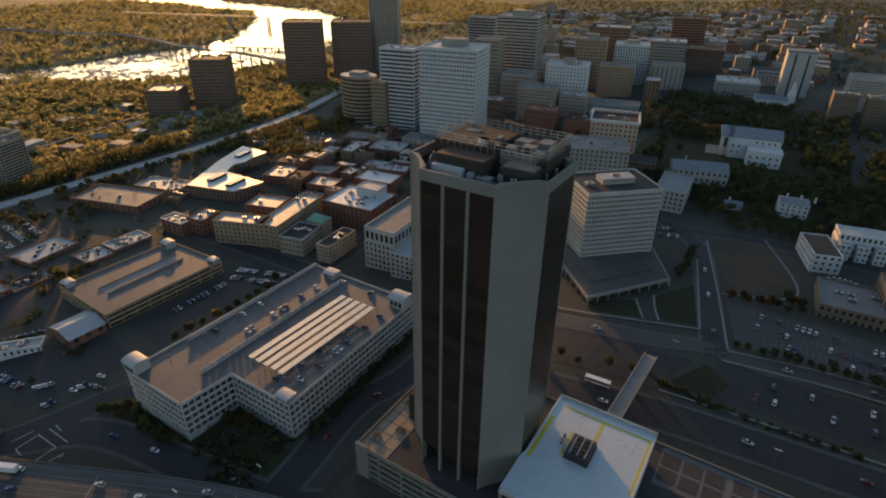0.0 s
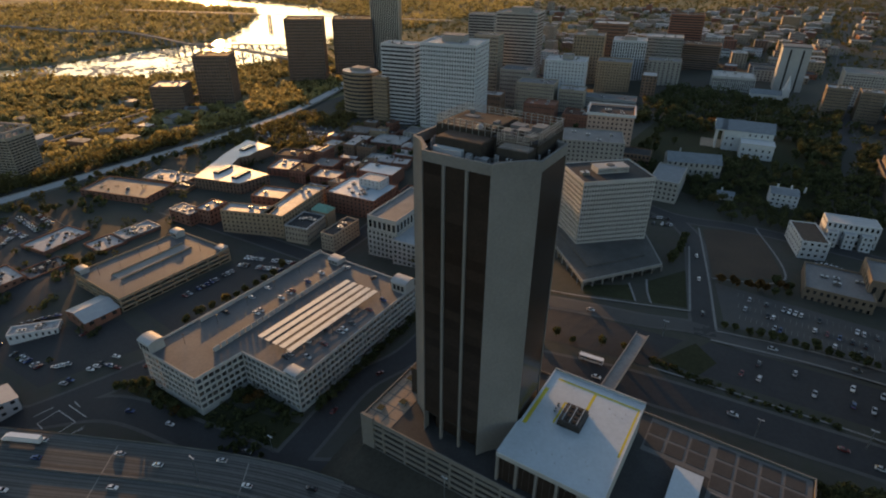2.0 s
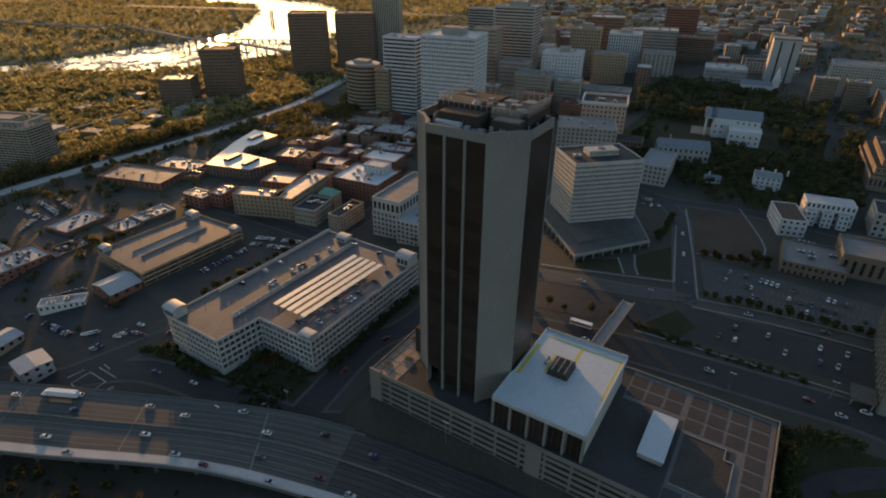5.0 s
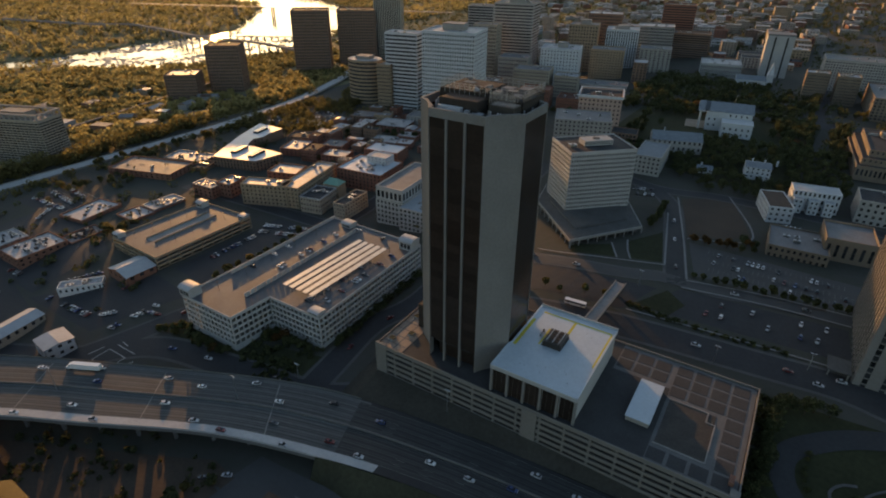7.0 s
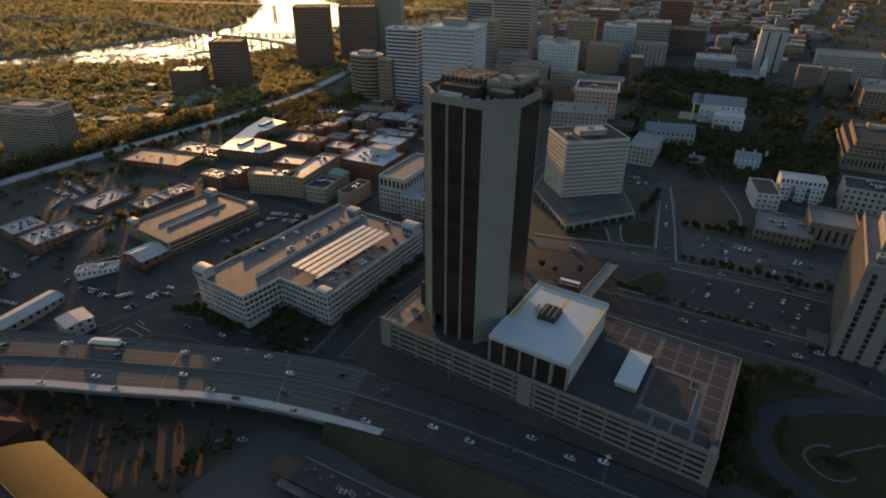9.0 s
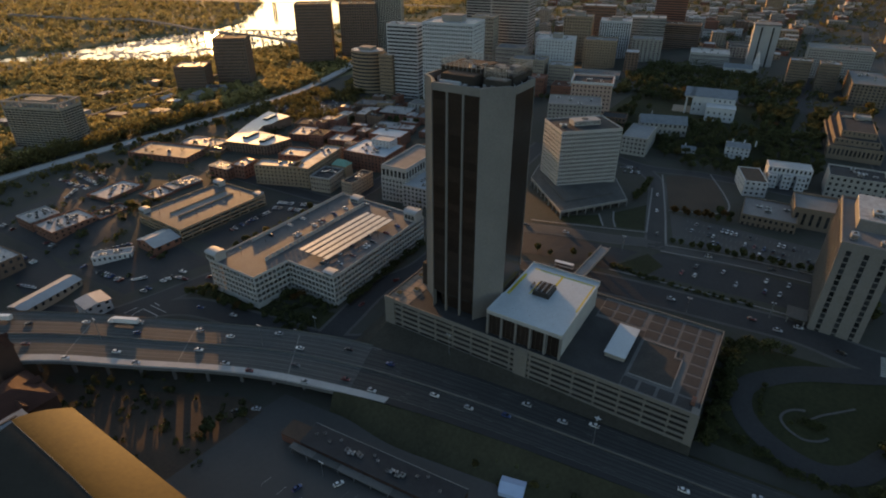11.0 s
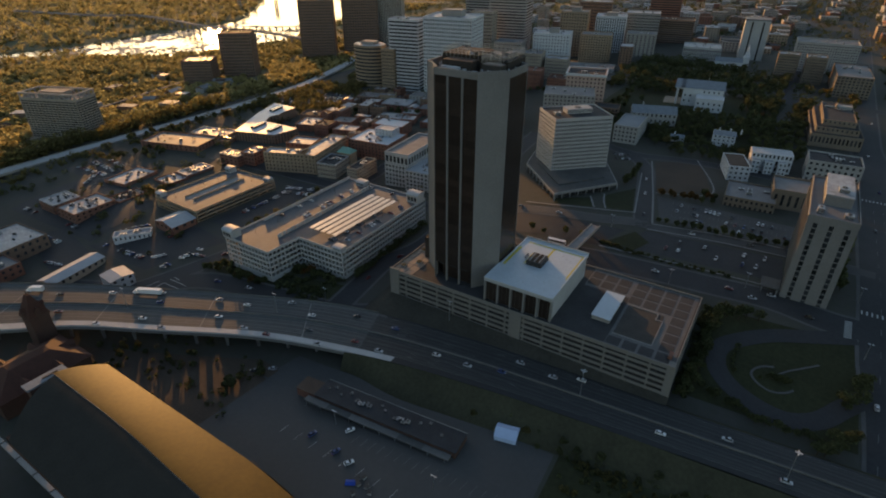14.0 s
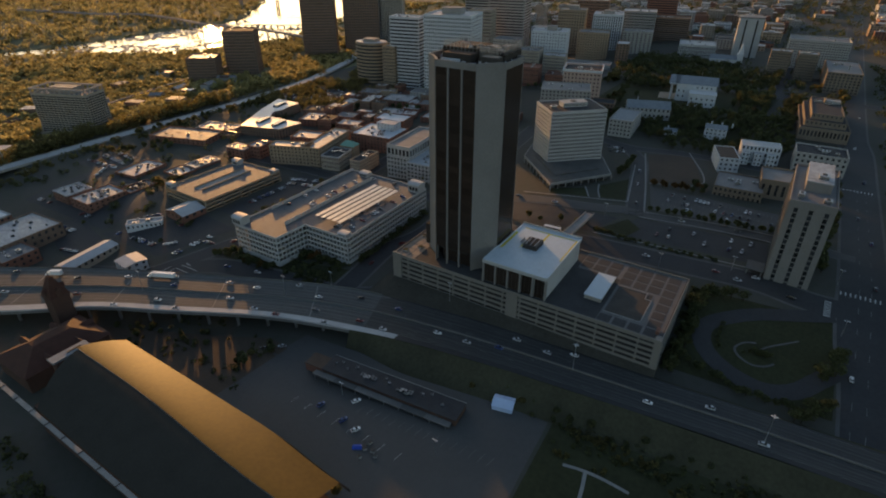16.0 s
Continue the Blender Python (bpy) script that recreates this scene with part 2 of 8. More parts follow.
# ---- mesh helpers ----
class Shape:
    """Collects boxes, prisms and strips into one mesh."""

    def __init__(self):
        self.v, self.f, self.k, self.mats, self.at = [], [], [], [], Matrix()

    def slot(self, m):
        if m not in self.mats:
            self.mats.append(m)
        return self.mats.index(m)

    def add(self, verts, faces, m):
        o, s = len(self.v), self.slot(m)
        self.v += [tuple(self.at @ Vector(p)) for p in verts]
        self.f += [tuple(i + o for i in q) for q in faces]
        self.k += [s] * len(faces)
        return self

    def box(self, x0, y0, z0, x1, y1, z1, m):
        x0, x1, y0, y1, z0, z1 = min(x0, x1), max(x0, x1), min(y0, y1), max(y0, y1), min(z0, z1), max(z0, z1)
        v = [(x0, y0, z0), (x1, y0, z0), (x1, y1, z0), (x0, y1, z0), (x0, y0, z1), (x1, y0, z1), (x1, y1, z1), (x0, y1, z1)]
        return self.add(v, [(3, 2, 1, 0), (4, 5, 6, 7), (0, 1, 5, 4), (1, 2, 6, 5), (2, 3, 7, 6), (3, 0, 4, 7)], m)

    def prism(self, poly, z0, z1, m, top=None):
        n = len(poly)
        v = [(x, y, z0) for x, y in poly] + [(x, y, z1) for x, y in poly]
        self.add(v, [tuple(range(n - 1, -1, -1))] + [(i, (i + 1) % n, n + (i + 1) % n, n + i) for i in range(n)], m)
        return self.add(v[n:], [tuple(range(n))], top or m)

    def tube(self, a, b, r0, r1, m, sides=8):
        a, b = Vector(a), Vector(b)
        q = (b - a).to_track_quat("Z", "Y")
        v = [tuple(p + q @ Vector((r * math.cos(i * 2 * math.pi / sides), r * math.sin(i * 2 * math.pi / sides), 0))) for p, r in ((a, r0), (b, r1)) for i in range(sides)]
        f = [(i, (i + 1) % sides, sides + (i + 1) % sides, sides + i) for i in range(sides)]
        return self.add(v, f + [tuple(range(sides - 1, -1, -1)), tuple(range(sides, 2 * sides))], m)

    def gable(self, x0, y0, x1, y1, z0, z1, m, wall=None, over=0.4, along="x"):
        """A gable roof with closed ends, its ridge along x or y."""
        if along == "x":
            c = (y0 + y1) / 2
            v = [(x0 - over, y0 - over, z0), (x1 + over, y0 - over, z0), (x1 + over, y1 + over, z0), (x0 - over, y1 + over, z0), (x0 - over, c, z1), (x1 + over, c, z1)]
            self.add(v, [(0, 1, 5, 4), (2, 3, 4, 5), (3, 2, 1, 0)], m)
            return self.add(v, [(3, 0, 4), (1, 2, 5)], wall or m)
        c = (x0 + x1) / 2
        v = [(x0 - over, y0 - over, z0), (x1 + over, y0 - over, z0), (x1 + over, y1 + over, z0), (x0 - over, y1 + over, z0), (c, y0 - over, z1), (c, y1 + over, z1)]
        self.add(v, [(0, 4, 5, 3), (1, 2, 5, 4), (3, 2, 1, 0)], m)
        return self.add(v, [(0, 1, 4), (2, 3, 5)], wall or m)

    def barrel(self, x0, y0, x1, y1, z0, rise, m, wall=None, along="x", n=8):
        """A vaulted roof, its axis along x or y."""
        prof = [(math.cos(math.pi * i / n), math.sin(math.pi * i / n)) for i in range(n + 1)]
        if along == "x":
            c, r = (y0 + y1) / 2, (y1 - y0) / 2
            v = [(x, c + r * a, z0 + rise * b) for x in (x0, x1) for a, b in prof]
        else:
            c, r = (x0 + x1) / 2, (x1 - x0) / 2
            v = [(c - r * a, y, z0 + rise * b) for y in (y0, y1) for a, b in prof]
        self.add(v, [(i, i + 1, n + 2 + i, n + 1 + i) for i in range(n)], m)
        return self.add(v, [tuple(range(n, -1, -1)), tuple(range(n + 1, 2 * n + 2))], wall or m)

    def mesh(self, name):
        me = bpy.data.meshes.new(name)
        me.from_pydata(self.v, [], self.f)
        for m in self.mats:
            me.materials.append(m)
        me.polygons.foreach_set("material_index", self.k)
        me.update()
        return me


def put(name, shape, label="", category="", kind="", group="", at=None):
    """One mesh as a thing or a piece of the setting."""
    ob = new(name, shape.mesh(name))
    if at is not None:
        ob.matrix_basis = at
    return tagged(ob, label, category, group, kind)


def thing(name, label, category, at, group="", kind=""):
    """An Empty at the base of a thing, which parents its parts."""
    ob = new(name)
    ob.empty_display_size = 0.5
    ob.matrix_basis = at
    return tagged(ob, label, category, group, kind)


def part(name, shape, parent, label="", kind=""):
    ob = new(name, shape.mesh(name) if isinstance(shape, Shape) else shape)
    ob.parent = parent
    return tagged(ob, label, kind=kind)


def spread(name, mesh, places, parent):
    """Alike pieces: objects of their own on one mesh."""
    for p in places:
        ob = new(name, mesh)
        ob.parent = parent
        ob.matrix_basis = p if isinstance(p, Matrix) else Matrix.Translation(p)


def ss(a, b, v):
    k = min(1.0, max(0.0, (v - a) / (b - a)))
    return k * k * (3 - 2 * k)


RIVER = [(-1460, 250, 40), (-1330, 360, 30), (-1296, 432, 28), (-1262, 505, 38), (-1222, 582, 78), (-1150, 632, 130), (-1138, 700, 168), (-1122, 790, 178), (-1135, 930, 145), (-1190, 1100, 140), (-1340, 1300, 165), (-1500, 1470, 150), (-1700, 1610, 120), (-2000, 1690, 105), (-2500, 1660, 110), (-3600, 1700, 200)]


def river_gap(x, y):
    """How far a place lies from the water's edge; below 0 in the river."""
    best = 1e9
    for (ax, ay, ar), (bx, by, br) in zip(RIVER, RIVER[1:]):
        dx, dy = bx - ax, by - ay
        k = min(1, max(0, ((x - ax) * dx + (y - ay) * dy) / (dx * dx + dy * dy)))
        best = min(best, math.hypot(x - ax - k * dx, y - ay - k * dy) - ar - k * (br - ar))
    if abs(best) < 80:
        best += 16 * noise.noise((x / 55, y / 55, 7)) + 7 * noise.noise((x / 18, y / 18, 9))
    return best


WATER_Z = -44.0


def ground(x, y):
    """The height of the ground: the hill of the tower, the low town west of it, the river."""
    hill = -27 + 24 * ss(60, 270, y) + 9 * ss(400, 600, y)
    low = -33 + 11 * ss(30, 120, y) - 2 * ss(300, 600, y)
    w = ss(-190 - 260 * ss(200, 420, y), -40 - 60 * ss(200, 420, y), x)
    z = hill * w + low * (1 - w)
    z += (-37 - z) * ss(-560, -760, x)
    if x < -700:
        g = river_gap(x, y)
        z += (-41.5 - z) * ss(160, 40, g)
        z += (-50 - z) * ss(12, -25, g)
        z += 1.8 * noise.noise((x / 26, y / 26, 0)) if -60 < g < 60 else 0
    return z


def strip(s, points, width, m, lift=0.06, z=None, step=6.0):
    """A smooth band along points (x, y), laid on the ground or at the height z."""
    pts = [Vector((*p, 0)) for p in points]
    line = []
    for i in range(len(pts) - 1):
        a, b, c, d = pts[max(0, i - 1)], pts[i], pts[i + 1], pts[min(len(pts) - 1, i + 2)]
        n = max(1, int((c - b).length / step))
        for k in range(n):
            t = k / n
            line.append(0.5 * (2 * b + (c - a) * t + (2 * a - 5 * b + 4 * c - d) * t * t + (3 * b - a - 3 * c + d) * t ** 3))
    line.append(pts[-1])
    v, f = [], []
    for i, p in enumerate(line):
        t = (line[min(i + 1, len(line) - 1)] - line[max(i - 1, 0)]).normalized()
        nrm = Vector((-t.y, t.x, 0))
        w0, w1 = width if isinstance(width, tuple) else (width / 2, width / 2)
        for e in (-w0, (w1 - w0) / 2, w1):
            q = p + nrm * e
            v.append((q.x, q.y, (ground(q.x, q.y) if z is None else z) + lift))
    for i in range(len(line) - 1):
        for k in (0, 1):
            a = 3 * i + k
            f.append((a, a + 3, a + 4, a + 1)[::-1])
    s.add(v, f, m)
    return line


def sheet(s, poly, m, lift=0.05, step=8.0):
    """A patch of ground over the quad poly, laid on the slope."""
    a, b, c, d = [Vector((*p, 0)) for p in poly]
    n = max(2, int(max((b - a).length, (c - d).length) / step))
    k = max(2, int(max((d - a).length, (c - b).length) / step))
    v = []
    for j in range(k + 1):
        for i in range(n + 1):
            p = (a.lerp(b, i / n)).lerp(d.lerp(c, i / n), j / k)
            v.append((p.x, p.y, ground(p.x, p.y) + lift))
    s.add(v, [(j * (n + 1) + i, j * (n + 1) + i + 1, (j + 1) * (n + 1) + i + 1, (j + 1) * (n + 1) + i) for j in range(k) for i in range(n)], m)


# ---- ground, river, roads ----
def axis(a, b, c, d, fine, coarse):
    """Grid lines: coarse from a to b, fine from b to c, coarse from c to d."""
    out, k = [], a
    while k < b:
        out.append(k)
        k += coarse
    k = b
    while k < c:
        out.append(k)
        k += fine
    k = c
    while k <= d:
        out.append(k)
        k += coarse
    return out


def build_ground():
    xs, ys = axis(-4700, -1720, 260, 4600, 9.0, 140.0), axis(-700, -160, 760, 4700, 9.0, 60.0)
    s = Shape()
    n = len(xs)
    v = [(x, y, ground(x, y)) for y in ys for x in xs]
    quads = [(j * n + i, j * n + i + 1, (j + 1) * n + i + 1, (j + 1) * n + i) for j in range(len(ys) - 1) for i in range(n - 1)]
    s.add(v, quads, CITY)
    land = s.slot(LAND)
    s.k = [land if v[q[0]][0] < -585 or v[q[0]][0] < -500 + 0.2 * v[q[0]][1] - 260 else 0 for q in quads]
    put("ground", s, "grey-brown city ground falling to a wooded river bank", "ground", "structure")
    s = Shape()
    s.add([(-4700, 200, WATER_Z), (-700, 200, WATER_Z), (-700, 4700, WATER_Z), (-4700, 4700, WATER_Z)], [(0, 1, 2, 3)], WATER)
    put("water", s, "wide shallow river glittering in low sunlight", "river", "structure")


build_ground()

# streets on the slope: centre line, width
STREETS = [
    ([(-139, 70), (-141, 110), (-144, 150), (-134, 185), (-138, 250), (-150, 420)], 14, ASPHALT),
    ([(-330, 20), (-277, 47), (-240, 74), (-190, 84), (-139, 92), (-115, 104)], 13, ASPHALT),
    ([(-420, 226), (-300, 232), (-180, 236), (-138, 240)], 12, ASPHALT),
    ([(-277, 47), (-252, 92), (-246, 120), (-250, 230), (-256, 400)], 12, ASPHALT),
    ([(146, -60), (145, 130), (140, 190), (139, 246), (138, 466), (132, 560), (136, 900), (150, 1900)], 24, ASPHALT),
    ([(-134, 196), (-60, 203), (-18, 210), (49, 215), (84, 217), (112, 212), (139, 212), (260, 216)], 16, ASPHALT),
    ([(-136, 246), (-86, 250), (-36, 258), (-7, 267), (20, 266), (46, 271), (87, 274), (135, 272)], 9, ASPHALT_PALE),
    ([(-1, 262), (-7, 284), (-17, 328), (-29, 375), (-47, 402)], 11, ASPHALT),
    ([(-145, 432), (-100, 424), (-47, 406), (0, 414), (60, 412), (138, 406)], 10, ASPHALT),
    ([(62, 640), (56, 800), (54, 1100), (60, 1900)], 14, ASPHALT),
    ([(-330, 640), (-100, 660), (60, 660), (300, 650)], 14, ASPHALT),
]
for k, (pts, wid, m) in enumerate(STREETS):
    s = Shape()
    strip(s, pts, wid, m, 0.22 + 0.005 * k)
    put("road", s, "dark asphalt city street", "street", "structure")
    s = Shape()
    for off in (-wid / 2 - 0.9, wid / 2 + 0.9):
        strip(s, [(p[0], p[1]) for p in pts], (0.9 - off, off + 0.9), SIDEWALK, 0.16 + 0.003 * k)
    put("pavement", s, "pale concrete pavement along the street", "pavement", "structure")

# the motorway: a viaduct to the west, on the ground beside the podium
HW_TOP = [(-470, -95), (-346, -14), (-280, 25), (-209, 60), (-153, 85), (-109, 98), (-47, 107), (3, 110), (62, 113), (150, 118), (300, 120)]
HW_LOW = [(-420, -127), (-293, -38), (-251, -5.5), (-208.5, 16.8), (-152, 45.3), (-97, 62.8), (-60, 71), (-13, 78), (44, 84), (131, 91), (300, 96)]
HW_Z = -18.6


def lerp_lines(a, b, k):
    return [(p[0] + (q[0] - p[0]) * k, p[1] + (q[1] - p[1]) * k) for p, q in zip(a, b)]


def band(s, a, b, m, lift, x0=-1e9, x1=1e9, z=HW_Z):
    """A band between two lines of equal length, between two x."""
    def dense(line):
        out = []
        pts = [Vector((*p, 0)) for p in line]
        for i in range(len(pts) - 1):
            p0, p1, p2, p3 = pts[max(0, i - 1)], pts[i], pts[i + 1], pts[min(len(pts) - 1, i + 2)]
            for k in range(10):
                t = k / 10
                out.append(0.5 * (2 * p1 + (p2 - p0) * t + (2 * p0 - 5 * p1 + 4 * p2 - p3) * t * t + (3 * p1 - p0 - 3 * p2 + p3) * t ** 3))
        return out + [pts[-1]]
    la, lb = dense(a), dense(b)
    keep = [i for i in range(len(la)) if x0 <= (la[i].x + lb[i].x) / 2 <= x1]
    v = []
    for i in keep:
        v += [(lb[i].x, lb[i].y, z + lift), (la[i].x, la[i].y, z + lift)]
    s.add(v, [(2 * i, 2 * i + 2, 2 * i + 3, 2 * i + 1) for i in range(len(keep) - 1)], m)
    return [la[i] for i in keep], [lb[i] for i in keep]


JOINT_X = -100
s = Shape()
band(s, HW_TOP, HW_LOW, BRIDGE_DECK, 0, x1=JOINT_X)
la, lb = band(s, HW_TOP, HW_LOW, CONCRETE_DARK, -1.8, x1=JOINT_X)
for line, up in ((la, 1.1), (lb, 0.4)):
    # Lower face is darkened to merge with the shade below the deck.
    for za, zb, m in ((HW_Z - 2.6, HW_Z - 0.6, BARRIER_DARK), (HW_Z - 0.6, HW_Z + up, BARRIER_DARK if line is la else BARRIER)):
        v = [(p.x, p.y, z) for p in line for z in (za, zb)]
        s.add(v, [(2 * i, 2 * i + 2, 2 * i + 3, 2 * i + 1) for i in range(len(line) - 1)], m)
put("viaduct", s, "wide concrete motorway viaduct with worn grey deck", "viaduct", "structure")
s = Shape()
band(s, HW_TOP, HW_LOW, MOTORWAY, 0.02, x0=JOINT_X - 3)
put("motorway", s, "dark asphalt motorway beside the podium", "motorway", "structure")
s = Shape()                                       # embankment that carries the motorway on the ground
for line, out in ((HW_TOP, 6), (HW_LOW, -17)):
    la, lb = [], []
    for i in range(len(line) - 1):
        for k in range(8):
            t = k / 8
            la.append((line[i][0] + (line[i + 1][0] - line[i][0]) * t, line[i][1] + (line[i + 1][1] - line[i][1]) * t))
    la = [p for p in la if p[0] > JOINT_X - 10]
    v = []
    for p in la:
        q = p[1] + out * (0.25 + 0.75 * ss(JOINT_X - 10, JOINT_X + 45, p[0]))
        v += [(p[0], p[1], HW_Z + 0.01), (p[0], q, ground(p[0], q) - 0.4)]
    s.add(v, [(2 * i, 2 * i + 1, 2 * i + 3, 2 * i + 2) for i in range(len(la) - 1)], EMBANK)
put("embankment", s, "rough dark earth embankment below the motorway", "embankment", "structure")
s = Shape()                                       # pale shoulder and lane lines
band(s, lerp_lines(HW_TOP, HW_LOW, 0.885), lerp_lines(HW_TOP, HW_LOW, 0.999), BARRIER, 0.05, x1=JOINT_X + 22)
band(s, lerp_lines(HW_TOP, HW_LOW, 0.015), lerp_lines(HW_TOP, HW_LOW, 0.04), BARRIER_DARK, 0.05, x1=JOINT_X + 2)
put("shoulder", s, "pale concrete shoulder along the viaduct parapet", "shoulder", "structure")
s = Shape()
for k in (0.06, 0.445, 0.505, 0.88):
    band(s, lerp_lines(HW_TOP, HW_LOW, k - 0.002), lerp_lines(HW_TOP, HW_LOW, k + 0.002), LANE_PAINT, 0.07)
for k in (0.14, 0.22, 0.30, 0.38, 0.56, 0.64, 0.72, 0.80):
    for x in range(-440, 290, 14):
        band(s, lerp_lines(HW_TOP, HW_LOW, k - 0.0022), lerp_lines(HW_TOP, HW_LOW, k + 0.0022), LANE_PAINT, 0.08, x0=x, x1=x + 6.5)
put("lane_lines", s, "worn white lane lines on the motorway", "road marking", "structure")
tracks = thing("wheel_tracks", "darker wheel-worn bands along the motorway lanes", "road marking", pose(0, 0, 0), kind="structure")
for n, k in enumerate((0.085, 0.115, 0.165, 0.195, 0.245, 0.275, 0.325, 0.355, 0.405, 0.425, 0.535, 0.585, 0.615, 0.665, 0.695, 0.745, 0.775, 0.825, 0.855)):
    s, g = Shape(), 0.006 + 0.003 * (n % 3)
    band(s, lerp_lines(HW_TOP, HW_LOW, k - g), lerp_lines(HW_TOP, HW_LOW, k + g), TRACK, 0.035)
    part("track", s, tracks)
s = Shape()
for x in (-350, -312, -262, -206, -150):
    p0, p1 = [next((a[1] + (b[1] - a[1]) * (x + d - a[0]) / (b[0] - a[0])) for a, b in zip(q, q[1:]) if a[0] <= x + d <= b[0]) for q, d in ((lerp_lines(HW_TOP, HW_LOW, 0.06), 0), (lerp_lines(HW_TOP, HW_LOW, 0.86), 18))]
    s.add([(x, p0, HW_Z + 0.06), (x + 18, p1, HW_Z + 0.06), (x + 18.6, p1, HW_Z + 0.06), (x + 0.6, p0, HW_Z + 0.06)], [(0, 1, 2, 3)], KERB)
put("deck_joints", s, "pale expansion joints across the viaduct deck", "joint", "structure")
s = Shape()
a, b = lerp_lines(HW_TOP, HW_LOW, 0.468), lerp_lines(HW_TOP, HW_LOW, 0.482)
band(s, a, b, BARRIER_DARK, 1.0)
for line in (a, b):
    ll, _ = band(Shape(), line, line, BARRIER, 0)
    v = [(p.x, p.y, z) for p in ll for z in (HW_Z, HW_Z + 1.0)]
    s.add(v, [(2 * i, 2 * i + 2, 2 * i + 3, 2 * i + 1) for i in range(len(ll) - 1)], BARRIER_DARK)
put("median_barrier", s, "grey concrete median barrier", "barrier", "structure")

# western elevated expressway
EXPRESS = [(-545, -160), (-552, 60), (-551, 220), (-548, 320), (-552, 420), (-566, 520), (-620, 680), (-700, 800)]
s = Shape()
line = strip(s, EXPRESS, 15, BARRIER, 0, z=-21.5)
strip(s, EXPRESS, 15, CONCRETE_DARK, -1.6, z=-21.5)
for sd in (-7.5, 7.5):
    v = []
    for i, p in enumerate(line):
        t = (line[min(i + 1, len(line) - 1)] - line[max(i - 1, 0)]).normalized()
        q = p + Vector((-t.y, t.x, 0)) * sd
        v += [(q.x, q.y, -23.1), (q.x, q.y, -20.6)]
    s.add(v, [(2 * i, 2 * i + 2, 2 * i + 3, 2 * i + 1) for i in range(len(line) - 1)], CONCRETE)
for i in range(0, len(line), 5):
    p = line[i]
    s.box(p.x - 1, p.y - 1, ground(p.x, p.y) - 1, p.x + 1, p.y + 1, -22.5, CONCRETE_DARK)
put("expressway", s, "pale elevated expressway on concrete piers", "expressway", "structure")

s = Shape()                                       # slip road curving off the expressway
strip(s, [(-546, 190), (-564, 221), (-588, 263), (-597, 292), (-593, 307)], 7, BARRIER, 0, z=-29)
put("slip_road", s, "pale concrete slip road below the expressway", "slip road", "structure")

# river-bank lanes
for pts, wid in (([(-600, -150), (-612, 100), (-600, 260), (-640, 420), (-700, 560)], 14), ([(-900, 120), (-780, 200), (-690, 330), (-640, 420)], 10), ([(-860, 420), (-760, 440), (-660, 480), (-580, 500)], 12)):
    s = Shape()
    strip(s, pts, wid, ASPHALT_PALE, 0.3)
    put("bank_road", s, "grey lane among riverside trees", "lane", "structure")

# patches of ground
PATCHES = [
    ("parking_lot", [(-14, 230), (88, 236), (86, 264), (2, 258)], ASPHALT, "dark asphalt parking lot"),
    ("parking_lot", [(6, 278), (92, 284), (94, 318), (-6, 322)], ASPHALT_PALE, "worn asphalt parking lot with painted stalls"),
    ("field", [(-8, 328), (30, 350), (8, 416), (-26, 396)], FIELD, "bare brown field behind a low kerb"),
    ("lawn", [(-34, 278), (-14, 284), (-24, 328), (-41, 301)], GRASS, "dark green lawn beside the street"),
    ("lawn", [(-69, 266), (-41, 275), (-49, 291), (-73, 275)], GRASS, "small dark green lawn beside a path"),
    ("lawn", [(-128, 476), (40, 432), (60, 640), (-120, 650)], GRASS, "wooded dark green lawn of the capitol square"),
    ("lot", [(-125, 214), (-22, 224), (-10, 252), (-128, 240)], ASPHALT, "dark asphalt forecourt beside the road"),
    ("parking_lot", [(-360, 60), (-290, 62), (-262, 112), (-300, 116)], ASPHALT, "dark asphalt parking lot behind sheds"),
    ("parking_lot", [(-300, 128), (-256, 124), (-256, 222), (-298, 222)], ASPHALT, "dark asphalt parking lot behind the garage"),
    ("lawn", [(-242, 84), (-150, 96), (-150, 114), (-238, 92)], GRASS, "dark planted strip in front of the garage"),
    ("parking_lot", [(-150, -10), (20, -30), (16, 64), (-132, 54)], ASPHALT_PALE, "worn asphalt yard beside low shops"),
    ("lawn", [(22, -60), (130, -60), (128, 80), (18, 66)], GRASS, "dark rough grass bank below the motorway"),
    ("lawn", [(54, 128), (130, 130), (128, 200), (56, 196)], GRASS, "dark grass inside the loop road"),
    ("dirt_lot", [(-262, -12), (-150, 42), (-134, 40), (-140, -20)], FIELD, "bare earth below the viaduct"),
    ("parking_lot", [(-480, 60), (-362, 64), (-362, 118), (-470, 150)], ASPHALT, "dark asphalt lots between brick blocks"),
    ("parking_lot", [(-512, 122), (-455, 126), (-452, 150), (-510, 170)], ASPHALT, "dark parking lot with pale rows of bay lines"),
    ("parking_lot", [(-420, 44), (-352, 28), (-340, 54), (-400, 66)], ASPHALT, "dark lot beside long sheds"),
    ("car_yard", [(-530, 395), (-440, 450), (-470, 500), (-540, 460)], ASPHALT_PALE, "open yard full of parked cars"),
    ("lawn", [(-17, 232), (2, 230), (8, 243), (-4, 253)], GRASS, "small dark green lawn beside the footbridge"),
]
for k, (nm, poly, m, lab) in enumerate(PATCHES):
    s = Shape()
    sheet(s, poly, m, 0.04 + 0.005 * k)
    put(nm, s, lab, nm.replace("_", " "), "structure")

